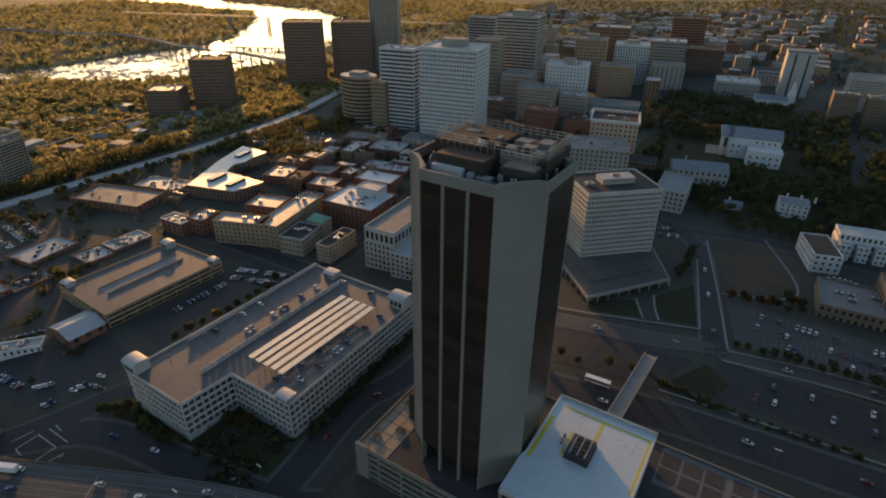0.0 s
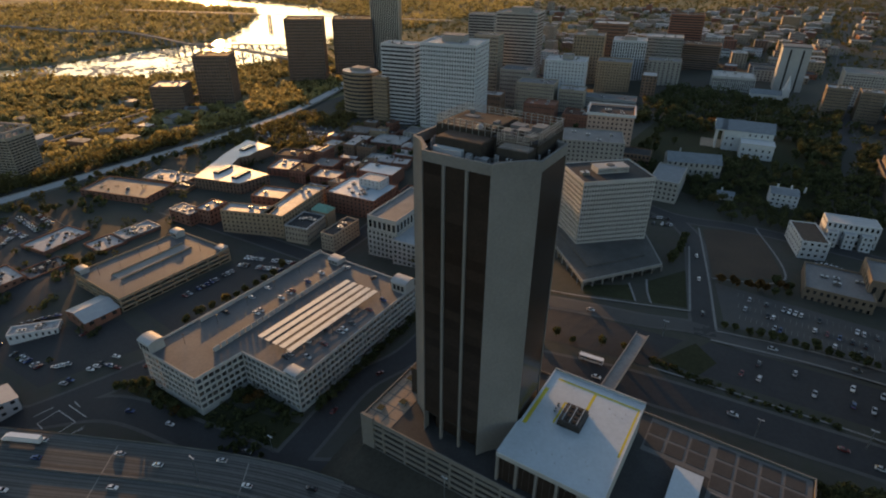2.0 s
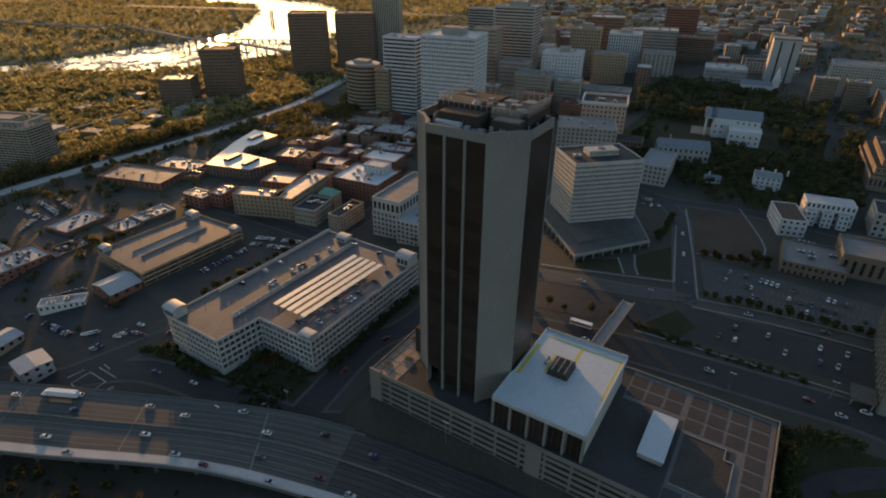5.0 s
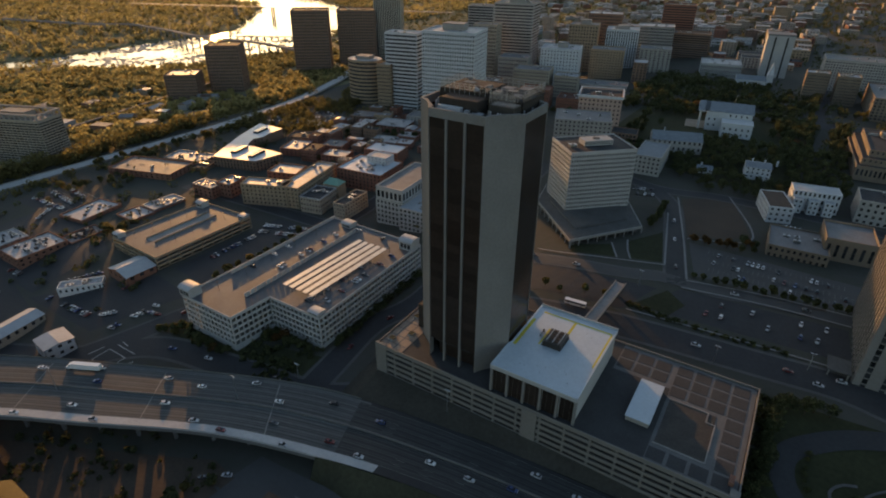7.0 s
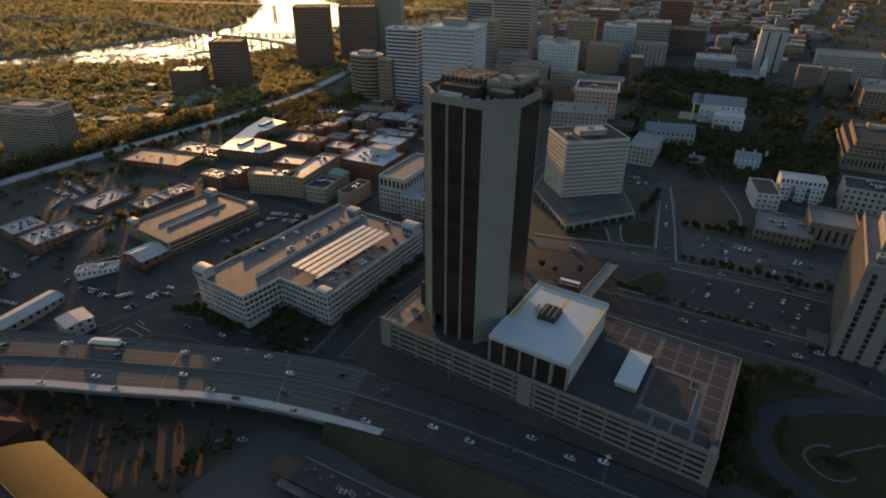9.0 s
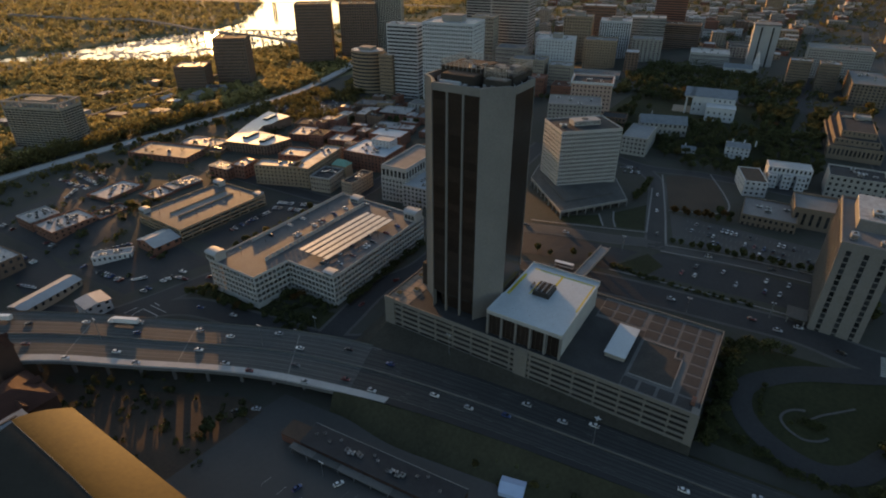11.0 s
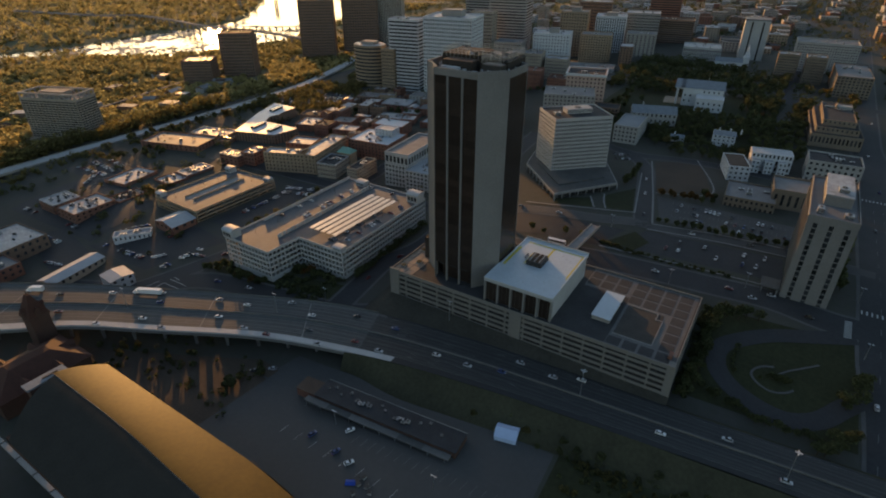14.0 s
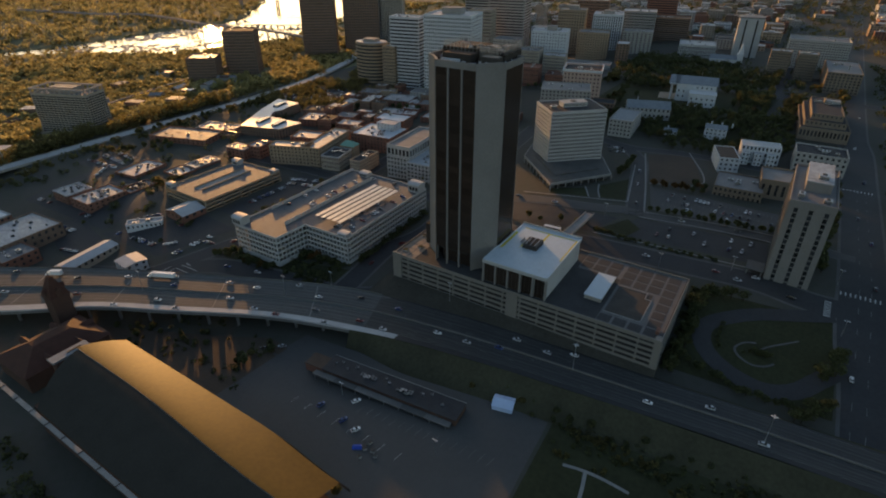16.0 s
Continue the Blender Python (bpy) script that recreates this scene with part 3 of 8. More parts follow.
# loop road at the bridge head
s = Shape()
ring = [(126, 204), (108, 196), (90, 188), (77, 179), (67, 168), (67, 155), (74.5, 144.5), (88, 137), (102, 135), (114, 141), (123, 153), (133, 166)]
strip(s, ring, 9.5, ASPHALT, 0.3, step=2.0)
put("loop_road", s, "curving asphalt slip road round a grass circle", "slip road", "structure")
s = Shape()
strip(s, [(92.5, 165), (87.5, 163), (84, 159), (83.6, 155), (87, 151), (93, 148.6), (99, 150.5), (102.5, 154)], 1.2, SIDEWALK, 0.45, step=1.0)
strip(s, [(95, 161), (99, 165.5), (104.4, 170), (111.5, 176)], 1.0, SIDEWALK, 0.45, step=1.0)
strip(s, [(31, 45), (39, 46.6), (48, 47), (60, 46)], 1.6, KERB, 0.3, step=2.0)
strip(s, [(41, 46), (42.5, 38), (43.5, 30)], 1.6, KERB, 0.31, step=2.0)
put("garden_path", s, "pale curved garden path", "path", "structure")


# ---- buildings ----
def lattice(s, side, w, d, z0, z1, floors, bays, pier, span, proud, m, base=0.0, top=0.0):
    """One side of a w x d block as a sheet with deep openings; returns half the depth and the openings (u0, u1, z0, z1)."""
    half, length = (d / 2, w) if side in "SN" else (w / 2, d)
    e = proud if side in "SN" else 0.0
    fh, bw = (z1 - z0 - base - top) / floors, length / bays
    pw = max(bw * pier, 0.12)
    us = [-length / 2 - e]
    for i in range(bays):
        us += [-length / 2 + i * bw + (pw / 2 if i else max(pw / 2, 0.5)), -length / 2 + (i + 1) * bw - (pw / 2 if i < bays - 1 else max(pw / 2, 0.5))]
    us.append(length / 2 + e)
    zs = [z0]
    for k in range(floors):
        zs += [z0 + base + k * fh + fh * span, z0 + base + (k + 1) * fh - 0.02]
    zs.append(z1)
    n = len(us)
    y = -half - proud
    v = [(u, y, z) for z in zs for u in us]
    f, gaps = [], []
    for r in range(len(zs) - 1):
        for c in range(n - 1):
            a = r * n + c
            if r % 2 and c % 2:
                o = len(v)
                v += [(us[c], -half, zs[r]), (us[c + 1], -half, zs[r]), (us[c + 1], -half, zs[r + 1]), (us[c], -half, zs[r + 1])]
                q = (a, a + 1, a + n + 1, a + n)
                f += [(q[k], q[(k + 1) % 4], o + (k + 1) % 4, o + k) for k in range(4)]
                gaps.append((us[c], us[c + 1], zs[r], zs[r + 1]))
            else:
                f.append((a, a + 1, a + n + 1, a + n))
    s.at = pose(0, 0, 0, 0, 0, TURN[side])
    s.add(v, f, m)
    s.at = Matrix()
    return half, gaps


TURN = {"S": 0, "E": 90, "N": 180, "W": 270}


def building(name, label, category, cx, cy, w, d, ang, z1, floors, bx, by, wall, roof=None, glass=None, z0=None, pier=0.45, span=0.5,
             proud=0.35, each="", base=0.6, top=0.5, parapet=0.9, group="", sides="SENW", coping=None):
    """A block with spandrels and piers before its window panes, a flat roof and a parapet. each: the sides whose panes are single pieces."""
    roof, glass = roof or ROOF_GREY, glass or GLASS_FAR
    if z0 is None:
        r = math.hypot(w, d) / 2
        z0 = min(ground(cx + dx * r * 0.6, cy + dy * r * 0.6) for dx in (-1, 1) for dy in (-1, 1)) - 0.5
    label = label if len(label.split()) > 3 else label + " with flat roof"
    root = thing(name, label, category, pose(cx, cy, z0, 0, 0, ang), group)
    h = z1 - z0
    far_panes = Shape()
    count = 0
    for side in "SENW":
        s = Shape()
        bays = bx if side in "SN" else by
        if side not in sides:
            half = d / 2 if side in "SN" else w / 2
            length = w if side in "SN" else d
            s.at = pose(0, 0, 0, 0, 0, TURN[side])
            s.box(-length / 2 - proud, -half - proud, 0, length / 2 + proud, -half + 0.02, h, wall)
            s.at = Matrix()
            part("wall", s, root)
            continue
        half, gaps = lattice(s, side, w, d, 0, h, floors, bays, pier, span, proud, wall, base, top)
        part("wall", s, root)
        u0, u1, a, b = gaps[0]
        if side in each and count + len(gaps) <= 320:
            count += len(gaps)
            p = Shape()
            p.box(-(u1 - u0) / 2, -0.06, 0, (u1 - u0) / 2, 0.06, b - a, glass)
            p.box(-(u1 - u0) / 2, -0.1, (b - a) * 0.48, (u1 - u0) / 2, 0.0, (b - a) * 0.53, STEEL_DARK)
            me = p.mesh("window")
            spread("window", me, [pose(0, 0, 0, 0, 0, TURN[side]) @ Matrix.Translation(((g[0] + g[1]) / 2, -half - 0.02, g[2])) @ Matrix.Diagonal(((g[1] - g[0]) / (u1 - u0), 1, 1, 1)) for g in gaps], root)
        else:
            far_panes.at = pose(0, 0, 0, 0, 0, TURN[side])
            for g in gaps:
                far_panes.box(g[0], -half - 0.05, g[2], g[1], -half + 0.05, g[3], glass)
    if far_panes.f:
        part("window_panes", far_panes, root, kind="stuff")
    r = Shape()
    r.box(-w / 2 + 0.02, -d / 2 + 0.02, h - 0.4, w / 2 - 0.02, d / 2 - 0.02, h + 0.02, roof)
    part("roof", r, root)
    if parapet:
        c = Shape()
        cm = coping or wall
        a, b = w / 2 + proud, d / 2 + proud
        c.box(-a, -b, h + 0.004, a, -b + 0.6, h + parapet, cm).box(-a, b - 0.6, h + 0.004, a, b, h + parapet, cm)
        c.box(-a, -b + 0.6, h + 0.004, -a + 0.6, b - 0.6, h + parapet, cm).box(a - 0.6, -b + 0.6, h + 0.004, a, b - 0.6, h + parapet, cm)
        part("parapet", c, root)
    root["top"] = z1
    return root


UNIT_KINDS = {}


def roof_unit(x, y, z, w, d, h, ang=0, m=None, label="grey metal ventilation unit on the roof"):
    """A housing with a plinth, louvres and a fan cowl."""
    m = m or STEEL
    key = (round(w), round(d), round(h), m.name)
    if key in UNIT_KINDS:
        return copy_thing(UNIT_KINDS[key], pose(x, y, z, 0, 0, ang))
    root = thing("rooftop_unit", label, "ventilation unit", pose(x, y, z, 0, 0, ang), "ventilation units")
    w, d, h = max(1, round(w)), max(1, round(d)), max(1, round(h))
    s = Shape()
    s.box(-w / 2, -d / 2, 0.25, w / 2, d / 2, h, m).box(-w / 2 - 0.08, -d / 2 - 0.08, h, w / 2 + 0.08, d / 2 + 0.08, h + 0.12, m)
    s.box(-w / 2 + 0.1, -d / 2 + 0.1, 0, w / 2 - 0.1, d / 2 - 0.1, 0.25, STEEL_DARK)
    housing = part("housing", s, root)
    lo = Shape()
    for k in range(3):
        lo.box(-w / 2 + 0.2, -d / 2 - 0.05, h * (0.3 + 0.2 * k), w / 2 - 0.2, -d / 2 + 0.01, h * (0.38 + 0.2 * k), STEEL_DARK)
    part("louvre", lo, housing)
    part("fan_cowl", Shape().tube((0, 0, h + 0.1), (0, 0, h + 0.5), min(w, d) * 0.3, min(w, d) * 0.26, STEEL_DARK, 10), housing)
    UNIT_KINDS[key] = root
    return root


def clutter(cx, cy, w, d, ang, z, n, seed, m=None):
    """Roof units strewn over a flat roof."""
    rnd = random.Random(seed)
    c, sn = math.cos(radians(ang)), math.sin(radians(ang))
    for _ in range(n):
        u, v = rnd.uniform(-0.38, 0.38) * w, rnd.uniform(-0.38, 0.38) * d
        roof_unit(cx + u * c - v * sn, cy + u * sn + v * c, z, rnd.choice((2, 3, 4)), rnd.choice((2, 3)), rnd.choice((1, 2)), ang, m)


# ---- the dark tower ----
TX0, TX1, TY0, TY1, TCH, TOP = -98.0, -51.2, 124.6, 167.0, 11.0, 119.7
DECK_Z = 1.0


def tower():
    root = thing("office_tower", "tall bronze-glass office tower with pale concrete corners", "office tower", pose((TX0 + TX1) / 2, (TY0 + TY1) / 2, DECK_Z))
    a, b, c, h = (TX1 - TX0) / 2, (TY1 - TY0) / 2, TCH, TOP - DECK_Z
    foot, floors = 11.0, 28
    fh = (h - foot - 2.2) / floors
    # four broad corner piers, cut off at 45 degrees
    for sx, sy in ((1, -1), (-1, -1), (1, 1), (-1, 1)):
        s = Shape()
        scoop = [(a - c + c * k / 10 - 4.0 * k / 10 * (1 - k / 10), b - c * k / 10 - 4.0 * k / 10 * (1 - k / 10)) for k in range(11)]
        poly = [(sx * (a - c - 0.3), sy * b), *((sx * u, sy * v) for u, v in scoop), (sx * a, sy * (b - c - 0.3)), (sx * (a - 3.2), sy * (b - c - 0.3)), (sx * (a - c - 0.3), sy * (b - 3.2))]
        area = sum(p[0] * q[1] - q[0] * p[1] for p, q in zip(poly, poly[1:] + poly[:1]))
        s.prism(poly if area > 0 else poly[::-1], 0, h + 1.2, TOWER_CONCRETE)
        part("corner_pier", s, root)
    core = Shape()
    o = 0.55
    e = c + 3.2                                   # the core stays behind the hollow corner piers
    # Near-black core reads as shade in the gaps between the panes.
    core.prism([(-a + e, -b + o), (a - e, -b + o), (a - o, -b + e), (a - o, b - e), (a - e, b - o), (-a + e, b - o), (-a + o, b - e), (-a + o, -b + e)], foot - 1.2, h - 3.4, VOID_SHADE, PAVING_DARK)
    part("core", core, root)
    lob = Shape()
    lob.prism([(-a + e, -b + 4), (a - e, -b + 4), (a - 4, -b + e), (a - 4, b - e), (a - e, b - 4), (-a + e, b - 4), (-a + 4, b - e), (-a + 4, -b + e)], 0, foot - 1.0, GLASS_TOWER)
    part("lobby", lob, root, "recessed dark glass lobby behind the piers")
    for q in ((-a + c + 0.3, -b, a - c - 0.3, -b + 0.8), (-a + c + 0.3, b - 0.8, a - c - 0.3, b), (a - 0.8, -b + c + 0.3, a, b - c - 0.3), (-a, -b + c + 0.3, -a + 0.8, b - c - 0.3)):
        part("parapet", Shape().box(q[0], q[1], h - 2.2, q[2], q[3], h + 1.2, TOWER_CONCRETE), root, "pale concrete parapet")
    # fins and panes, side by side
    for k, (length, half) in enumerate(((2 * (a - c), b), (2 * (b - c), a), (2 * (a - c), b), (2 * (b - c), a))):
        turn = pose(0, 0, 0, 0, 0, 90 * k)
        bay = length / 3
        fin = Shape().box(-0.42, -0.35, 0, 0.42, 0.9, h - 2.2, TOWER_CONCRETE).mesh("fin")
        spread("fin", fin, [turn @ Matrix.Translation((-length / 2 + i * bay, -half - 0.15 if 0 < i < 3 else -half + 0.1, 0)) for i in (1, 2)], root) if k % 2 == 0 else None
        p = Shape()
        e = 0.5 if k % 2 == 0 else 0.03
        p.box(-bay / 2 + e, -0.06, 0.12, bay / 2 - e, 0.06, fh - 0.12, GLASS_TOWER)
        p.box(-bay / 2 + e, -0.03, -0.12, bay / 2 - e, 0.10, 0.12, GLASS_TOWER)
        for u in (-bay / 6, bay / 6):
            p.box(u - 0.05, -0.075, 0.12, u + 0.05, 0.0, fh - 0.12, GLASS_TOWER)
        spread("window", p.mesh("tower_window"), [turn @ Matrix.Translation((-length / 2 + (i + 0.5) * bay, -half + 0.3, foot + j * fh)) for i in range(3) for j in range(floors)], root)
    # roof works: sunken deck, plant rooms, screens
    r = Shape().box(-18, -4, h - 3.4, 2, 16, h + 4.6, PLANT).box(-17.6, -3.6, h + 4.6, 1.6, 15.6, h + 4.9, ROOF_BROWN)
    part("plant_room", r, root, "dark brown plant room on the roof")
    r = Shape().box(3, -4, h - 3.4, 19, 16, h + 3.6, PLANT).box(3.4, -3.6, h + 3.6, 18.6, 15.6, h + 3.9, ROOF_DARK)
    part("cooling_tower", r, root, "dark cooling tower block")
    for u, q, w, d, z in ((6, 1, 3, 3, 1.4), (11, 3, 4, 3, 1.8), (15, 0, 3, 4, 1.2), (7, 8, 5, 4, 1.6), (14, 9, 4, 5, 2.0), (-12, 10, 5, 3, 1.2), (-5, 4, 3, 3, 1.0)):
        part("duct", Shape().box(u - w / 2, q - d / 2, h + 3.6, u + w / 2, q + d / 2, h + 3.9 + z, ROOF_GREY), root)
    r = Shape().box(-13, -12.5, h - 3.4, 4, -4.2, h + 3.2, PLANT).box(-12.6, -12.1, h + 3.2, 3.6, -4.4, h + 3.5, ROOF_BROWN)
    part("plant_housing", r, root)
    r = Shape().box(8, -10, h - 3.4, 18.5, -4.2, h + 2.6, STEEL_DARK).box(8.4, -9.6, h + 2.6, 18, -4.6, h + 2.9, ROOF_GREY)
    part("plant_housing", r, root)
    r = Shape().box(-12.5, -14.6, h - 3.3, -2, -12.7, h + 0.8, STUCCO_WHITE)
    part("air_handler", r, root, "pale blue-white air handler")
    part("air_handler", Shape().box(-0.5, -14.6, h - 3.3, 1.4, -12.8, h + 0.2, ROOF_PALE), root)
    part("air_handler", Shape().box(2.2, -13.8, h - 3.3, 6.5, -11, h - 0.6, ROOF_PALE), root)
    for u, q in ((8.5, -11.5), (9.6, -12), (13, -12.6), (14.2, -12.6), (-17, -8), (-18, -5), (-16, -10), (19.8, -4), (20.4, 2)):
        part("vent_pipe", Shape().tube((u, q, h - 3.4), (u, q, h + 0.8), 0.35, 0.35, ROOF_PALE, 8), root, "pale vent pipe")
    rail = Shape()
    for (x0, y0, x1, y1) in ((-18, -4, 19, -4), (19, -4, 19, 16), (-18, 16, 19, 16), (-18, -4, -18, 16), (8, -10, 18.5, -10)):
        n = 16
        for i in range(n + 1):
            x, y = x0 + (x1 - x0) * i / n, y0 + (y1 - y0) * i / n
            rail.box(x - 0.09, y - 0.09, h + 3.4, x + 0.09, y + 0.09, h + 7.4, STEEL)
        for z in (5.4, 6.4, 7.4):
            rail.box(min(x0, x1) - 0.07, min(y0, y1) - 0.07, h + z - 0.09, max(x0, x1) + 0.07, max(y0, y1) + 0.07, h + z + 0.05, STEEL)
    part("screen_frame", rail, root, "open steel frame round the plant room")
    dome = Shape()
    for i in range(6):
        dome.tube((-3, -1, h + 4.9 + 1.3 * math.sin(i * 0.26)), (-3, -1, h + 4.9 + 1.3 * math.sin((i + 1) * 0.26)), 1.3 * math.cos(i * 0.26), 1.3 * math.cos((i + 1) * 0.26), ROOF_PALE, 12)
    part("radome", dome, root, "small white radome")
    rnd = random.Random(12)
    for _ in range(24):                           # pipes and small housings over the roof
        u, q = rnd.uniform(-19, 19), rnd.uniform(-13, 17)
        z = h + 4.9 if -17.5 < u < 1.5 and -3.5 < q < 15.5 else h + 3.9 if 3.5 < u < 18.5 and -3.5 < q < 15.5 else h - 3.4
        w, d, t = rnd.uniform(0.3, 1.3), rnd.uniform(0.3, 1.6), rnd.uniform(0.5, 1.9)
        part("duct", Shape().box(u - w, q - d, z, u + w, q + d, z + t, rnd.choice((ROOF_GREY, PLANT, STEEL_DARK, PLANT))), root)
    return root


tower()


# ---- podium with parking levels, terrace and hall ----
PX0, PX1, PY0, PY1, PBASE = -113.5, 51.2, 116.6, 184.0, -24.0


def podium():
    root = thing("parking_podium", "long pale concrete parking podium with dark open levels", "parking podium", pose(0, 0, 0))
    s = Shape()
    # Solid near-black block in place of the shaded parking levels.
    s.box(PX0 + 1.2, PY0 + 1.2, PBASE, PX1 - 1.2, PY1 - 1.2, DECK_Z - 0.5, VOID_SHADE)
    part("dark_core", s, root, "near-black block standing for shade inside the parking levels")
    s = Shape()
    s.box(PX0 + 0.3, PY0 + 0.3, DECK_Z - 0.5, PX1 - 0.3, PY1 - 0.3, DECK_Z, PAVING_DARK)
    part("deck", s, root)
    lev = 3.35
    for k in range(7):                            # floor edges
        z = DECK_Z + 0.9 - k * lev
        e = Shape()
        hh = 1.6 if k else 2.2
        e.box(PX0, PY0, z - hh, PX1, PY0 + 0.5, z, PODIUM).box(PX0, PY1 - 0.5, z - hh, PX1, PY1, z, PODIUM)
        e.box(PX0, PY0 + 0.5, z - hh, PX0 + 0.5, PY1 - 0.5, z, PODIUM).box(PX1 - 0.5, PY0 + 0.5, z - hh, PX1, PY1 - 0.5, z, PODIUM)
        part("floor_edge", e, root)
    n = 15
    pier = Shape().box(-0.38, -0.10, PBASE, 0.55, 0.55, DECK_Z + 0.6, PODIUM).mesh("pier")
    spread("pier", pier, [(PX0 + (PX1 - PX0) * i / n, PY0 - 0.02, 0) for i in range(n + 1)], root)
    spread("pier", pier, [pose(PX1 + 0.02, PY0 + (PY1 - PY0) * i / 8, 0, 0, 0, 90) for i in range(1, 9)], root)
    spread("pier", pier, [pose(PX0 - 0.02, PY0 + (PY1 - PY0) * i / 8, 0, 0, 0, -90) for i in range(0, 8)], root)
    part("stair_wall", Shape().box(PX1 - 3.2, PY0 - 0.2, PBASE, PX1 + 0.2, PY0 + 4, DECK_Z + 1.0, PODIUM), root, "plain concrete stair wall")
    part("stair_wall", Shape().box(-34, PY0 - 0.4, PBASE, -27, PY0 + 0.6, DECK_Z + 0.2, PODIUM), root)
    part("stair_wall", Shape().box(PX0 - 0.3, PY0 - 0.4, PBASE, PX0 + 6, PY0 + 1, DECK_Z + 1.6, PODIUM), root)
    return root


podium()

s = Shape()                                       # planted bank at the foot of the podium
v = []
for i in range(34):
    x = -113 + 5 * i
    y = next(a[1] + (b[1] - a[1]) * (x - a[0]) / (b[0] - a[0]) for a, b in zip(HW_TOP, HW_TOP[1:]) if a[0] <= x <= b[0])
    v += [(x, PY0 - 0.2, -15.0 - 1.5 * ss(-40, 40, x)), (x, y + 0.6, HW_Z - 0.3)]
s.add(v, [(2 * i, 2 * i + 1, 2 * i + 3, 2 * i + 2) for i in range(33)], BANK_SOIL)
v = []
for i in range(15):
    y = 103 + 5.6 * i
    v += [(PX0 - 0.2 if y > PY0 else PX0 + 0.3, max(y, PY0), -15.0 + 4 * ss(120, 180, y)), (-126, y - 6, min(ground(-126, y - 6), HW_Z - 0.3) - 0.6)]
s.add(v, [(2 * i, 2 * i + 2, 2 * i + 3, 2 * i + 1) for i in range(14)], BANK_SOIL)
zw = min(ground(-126, 97), HW_Z - 0.3) - 0.6
s.add([(-113.15, PY0 - 0.2, -15.0), (-126, 97, zw), (-113, 97.4, HW_Z - 0.3), (-126, 94, zw)], [(0, 1, 2), (1, 3, 2)], BANK_SOIL)
put("podium_bank", s, "dark planted bank at the foot of the podium", "embankment", "structure")


def terraces():
    s = Shape()                                   # terrace west of the tower; sunlight is put into its warm paving colour
    s.box(PX0 + 0.8, PY0 + 0.8, DECK_Z, TX0 - 1, PY1 - 6, DECK_Z + 0.12, PAVING_SUNLIT)
    put("terrace", s, "paved podium terrace with sunlight in its warm tan colour", "terrace", "structure")
    joint = Shape()                               # paler bands of the terrace paving
    for x in np.arange(PX0 + 4, TX0 - 2, 5.0):
        joint.box(x, PY0 + 1, DECK_Z + 0.12, x + 0.5, PY1 - 7, DECK_Z + 0.15, PAVING)
    for y in np.arange(PY0 + 5, PY1 - 8, 6.0):
        joint.box(PX0 + 1, y, DECK_Z + 0.153, TX0 - 1.5, y + 0.5, DECK_Z + 0.18, PAVING)
    put("paving_bands", joint, "pale bands across the terrace paving", "paving", "structure")
    for x, y in ((-109, 124), (-103, 132), (-109, 146), (-108, 164)):
        q = thing("planter", "square concrete planter with dark shrubs", "planter", pose(x, y, DECK_Z + 0.18), "planters")
        part("box", Shape().box(-1.6, -1.6, 0, 1.6, 1.6, 0.8, CONCRETE), q)
        part("soil", Shape().box(-1.4, -1.4, 0.8, 1.4, 1.4, 1.0, EMBANK), q)
    t = Shape()
    t.box(TX0 - 6, 140, DECK_Z + 0.12, TX0 - 1, 166, DECK_Z + 14, PLANT)
    put("service_block", t, "dark service block beside the tower", "service block")
    # plaza of square slabs with paler bands between
    root = thing("plaza", "square-panelled plaza paving on the podium", "plaza", pose(0, 0, DECK_Z), kind="structure")
    slab = Shape().box(-3.3, -3.3, 0, 3.3, 3.3, 0.10, PAVING_DARK).mesh("paving_panel")
    pl = Shape()
    pl.box(17, PY0 + 1, 0, PX1 - 1, PY1 - 1, 0.05, PAVING).box(-9, 163, 0, 17, PY1 - 1, 0.05, PAVING)
    part("paving_bed", pl, root)
    places = [(20.6 + 8.0 * i, PY0 + 5.4 + 8.0 * j, 0.05) for i in range(4) for j in range(8)]
    places = [p for p in places if not (p[0] < 40 and 128 < p[1] < 160)]
    places += [(-5 + 8.0 * i, 169 + 8.0 * j, 0.05) for i in range(3) for j in range(2)]
    spread("paving_panel", slab, places, root)
    c = Shape()                                   # sunken court with a pale kerb
    c.box(18.5, 128, 0.06, 37.5, 156, 0.16, COURT)
    for x0, y0, x1, y1 in ((18, 127.5, 38, 128), (18, 156, 34, 156.5), (37.5, 128, 38, 150), (34, 150, 34.5, 156.5), (34.5, 150, 38, 150.5)):
        c.box(x0, y0, 0.05, x1, y1, 0.4, KERB)
    part("planter_court", c, root, "sunken court with a pale kerb")
    k = Shape().box(46.8, 122, 0.1, 48.6, 126, 2.2, BRICK)
    put("stair_kiosk", k, "small brown stair kiosk on the plaza corner", "kiosk", at=Matrix.Translation((0, 0, DECK_Z)))
    b = thing("roof_lantern", "long white flat-topped lantern on the plaza", "roof lantern", pose(9.9, 146.6, DECK_Z))
    part("body", Shape().box(-4.7, -12.6, 0, 4.7, 12.6, 2.4, CONCRETE), b)
    part("top", Shape().box(-5.1, -13.1, 2.4, 5.1, 13.1, 2.8, ROOF_WHITE), b)
    vs = Shape()
    for i in range(9):
        vs.box(-4.76, -12 + 2.8 * i, 0.7, 4.76, -10.4 + 2.8 * i, 1.9, GLASS)
    part("window_strip", vs, b)


terraces()


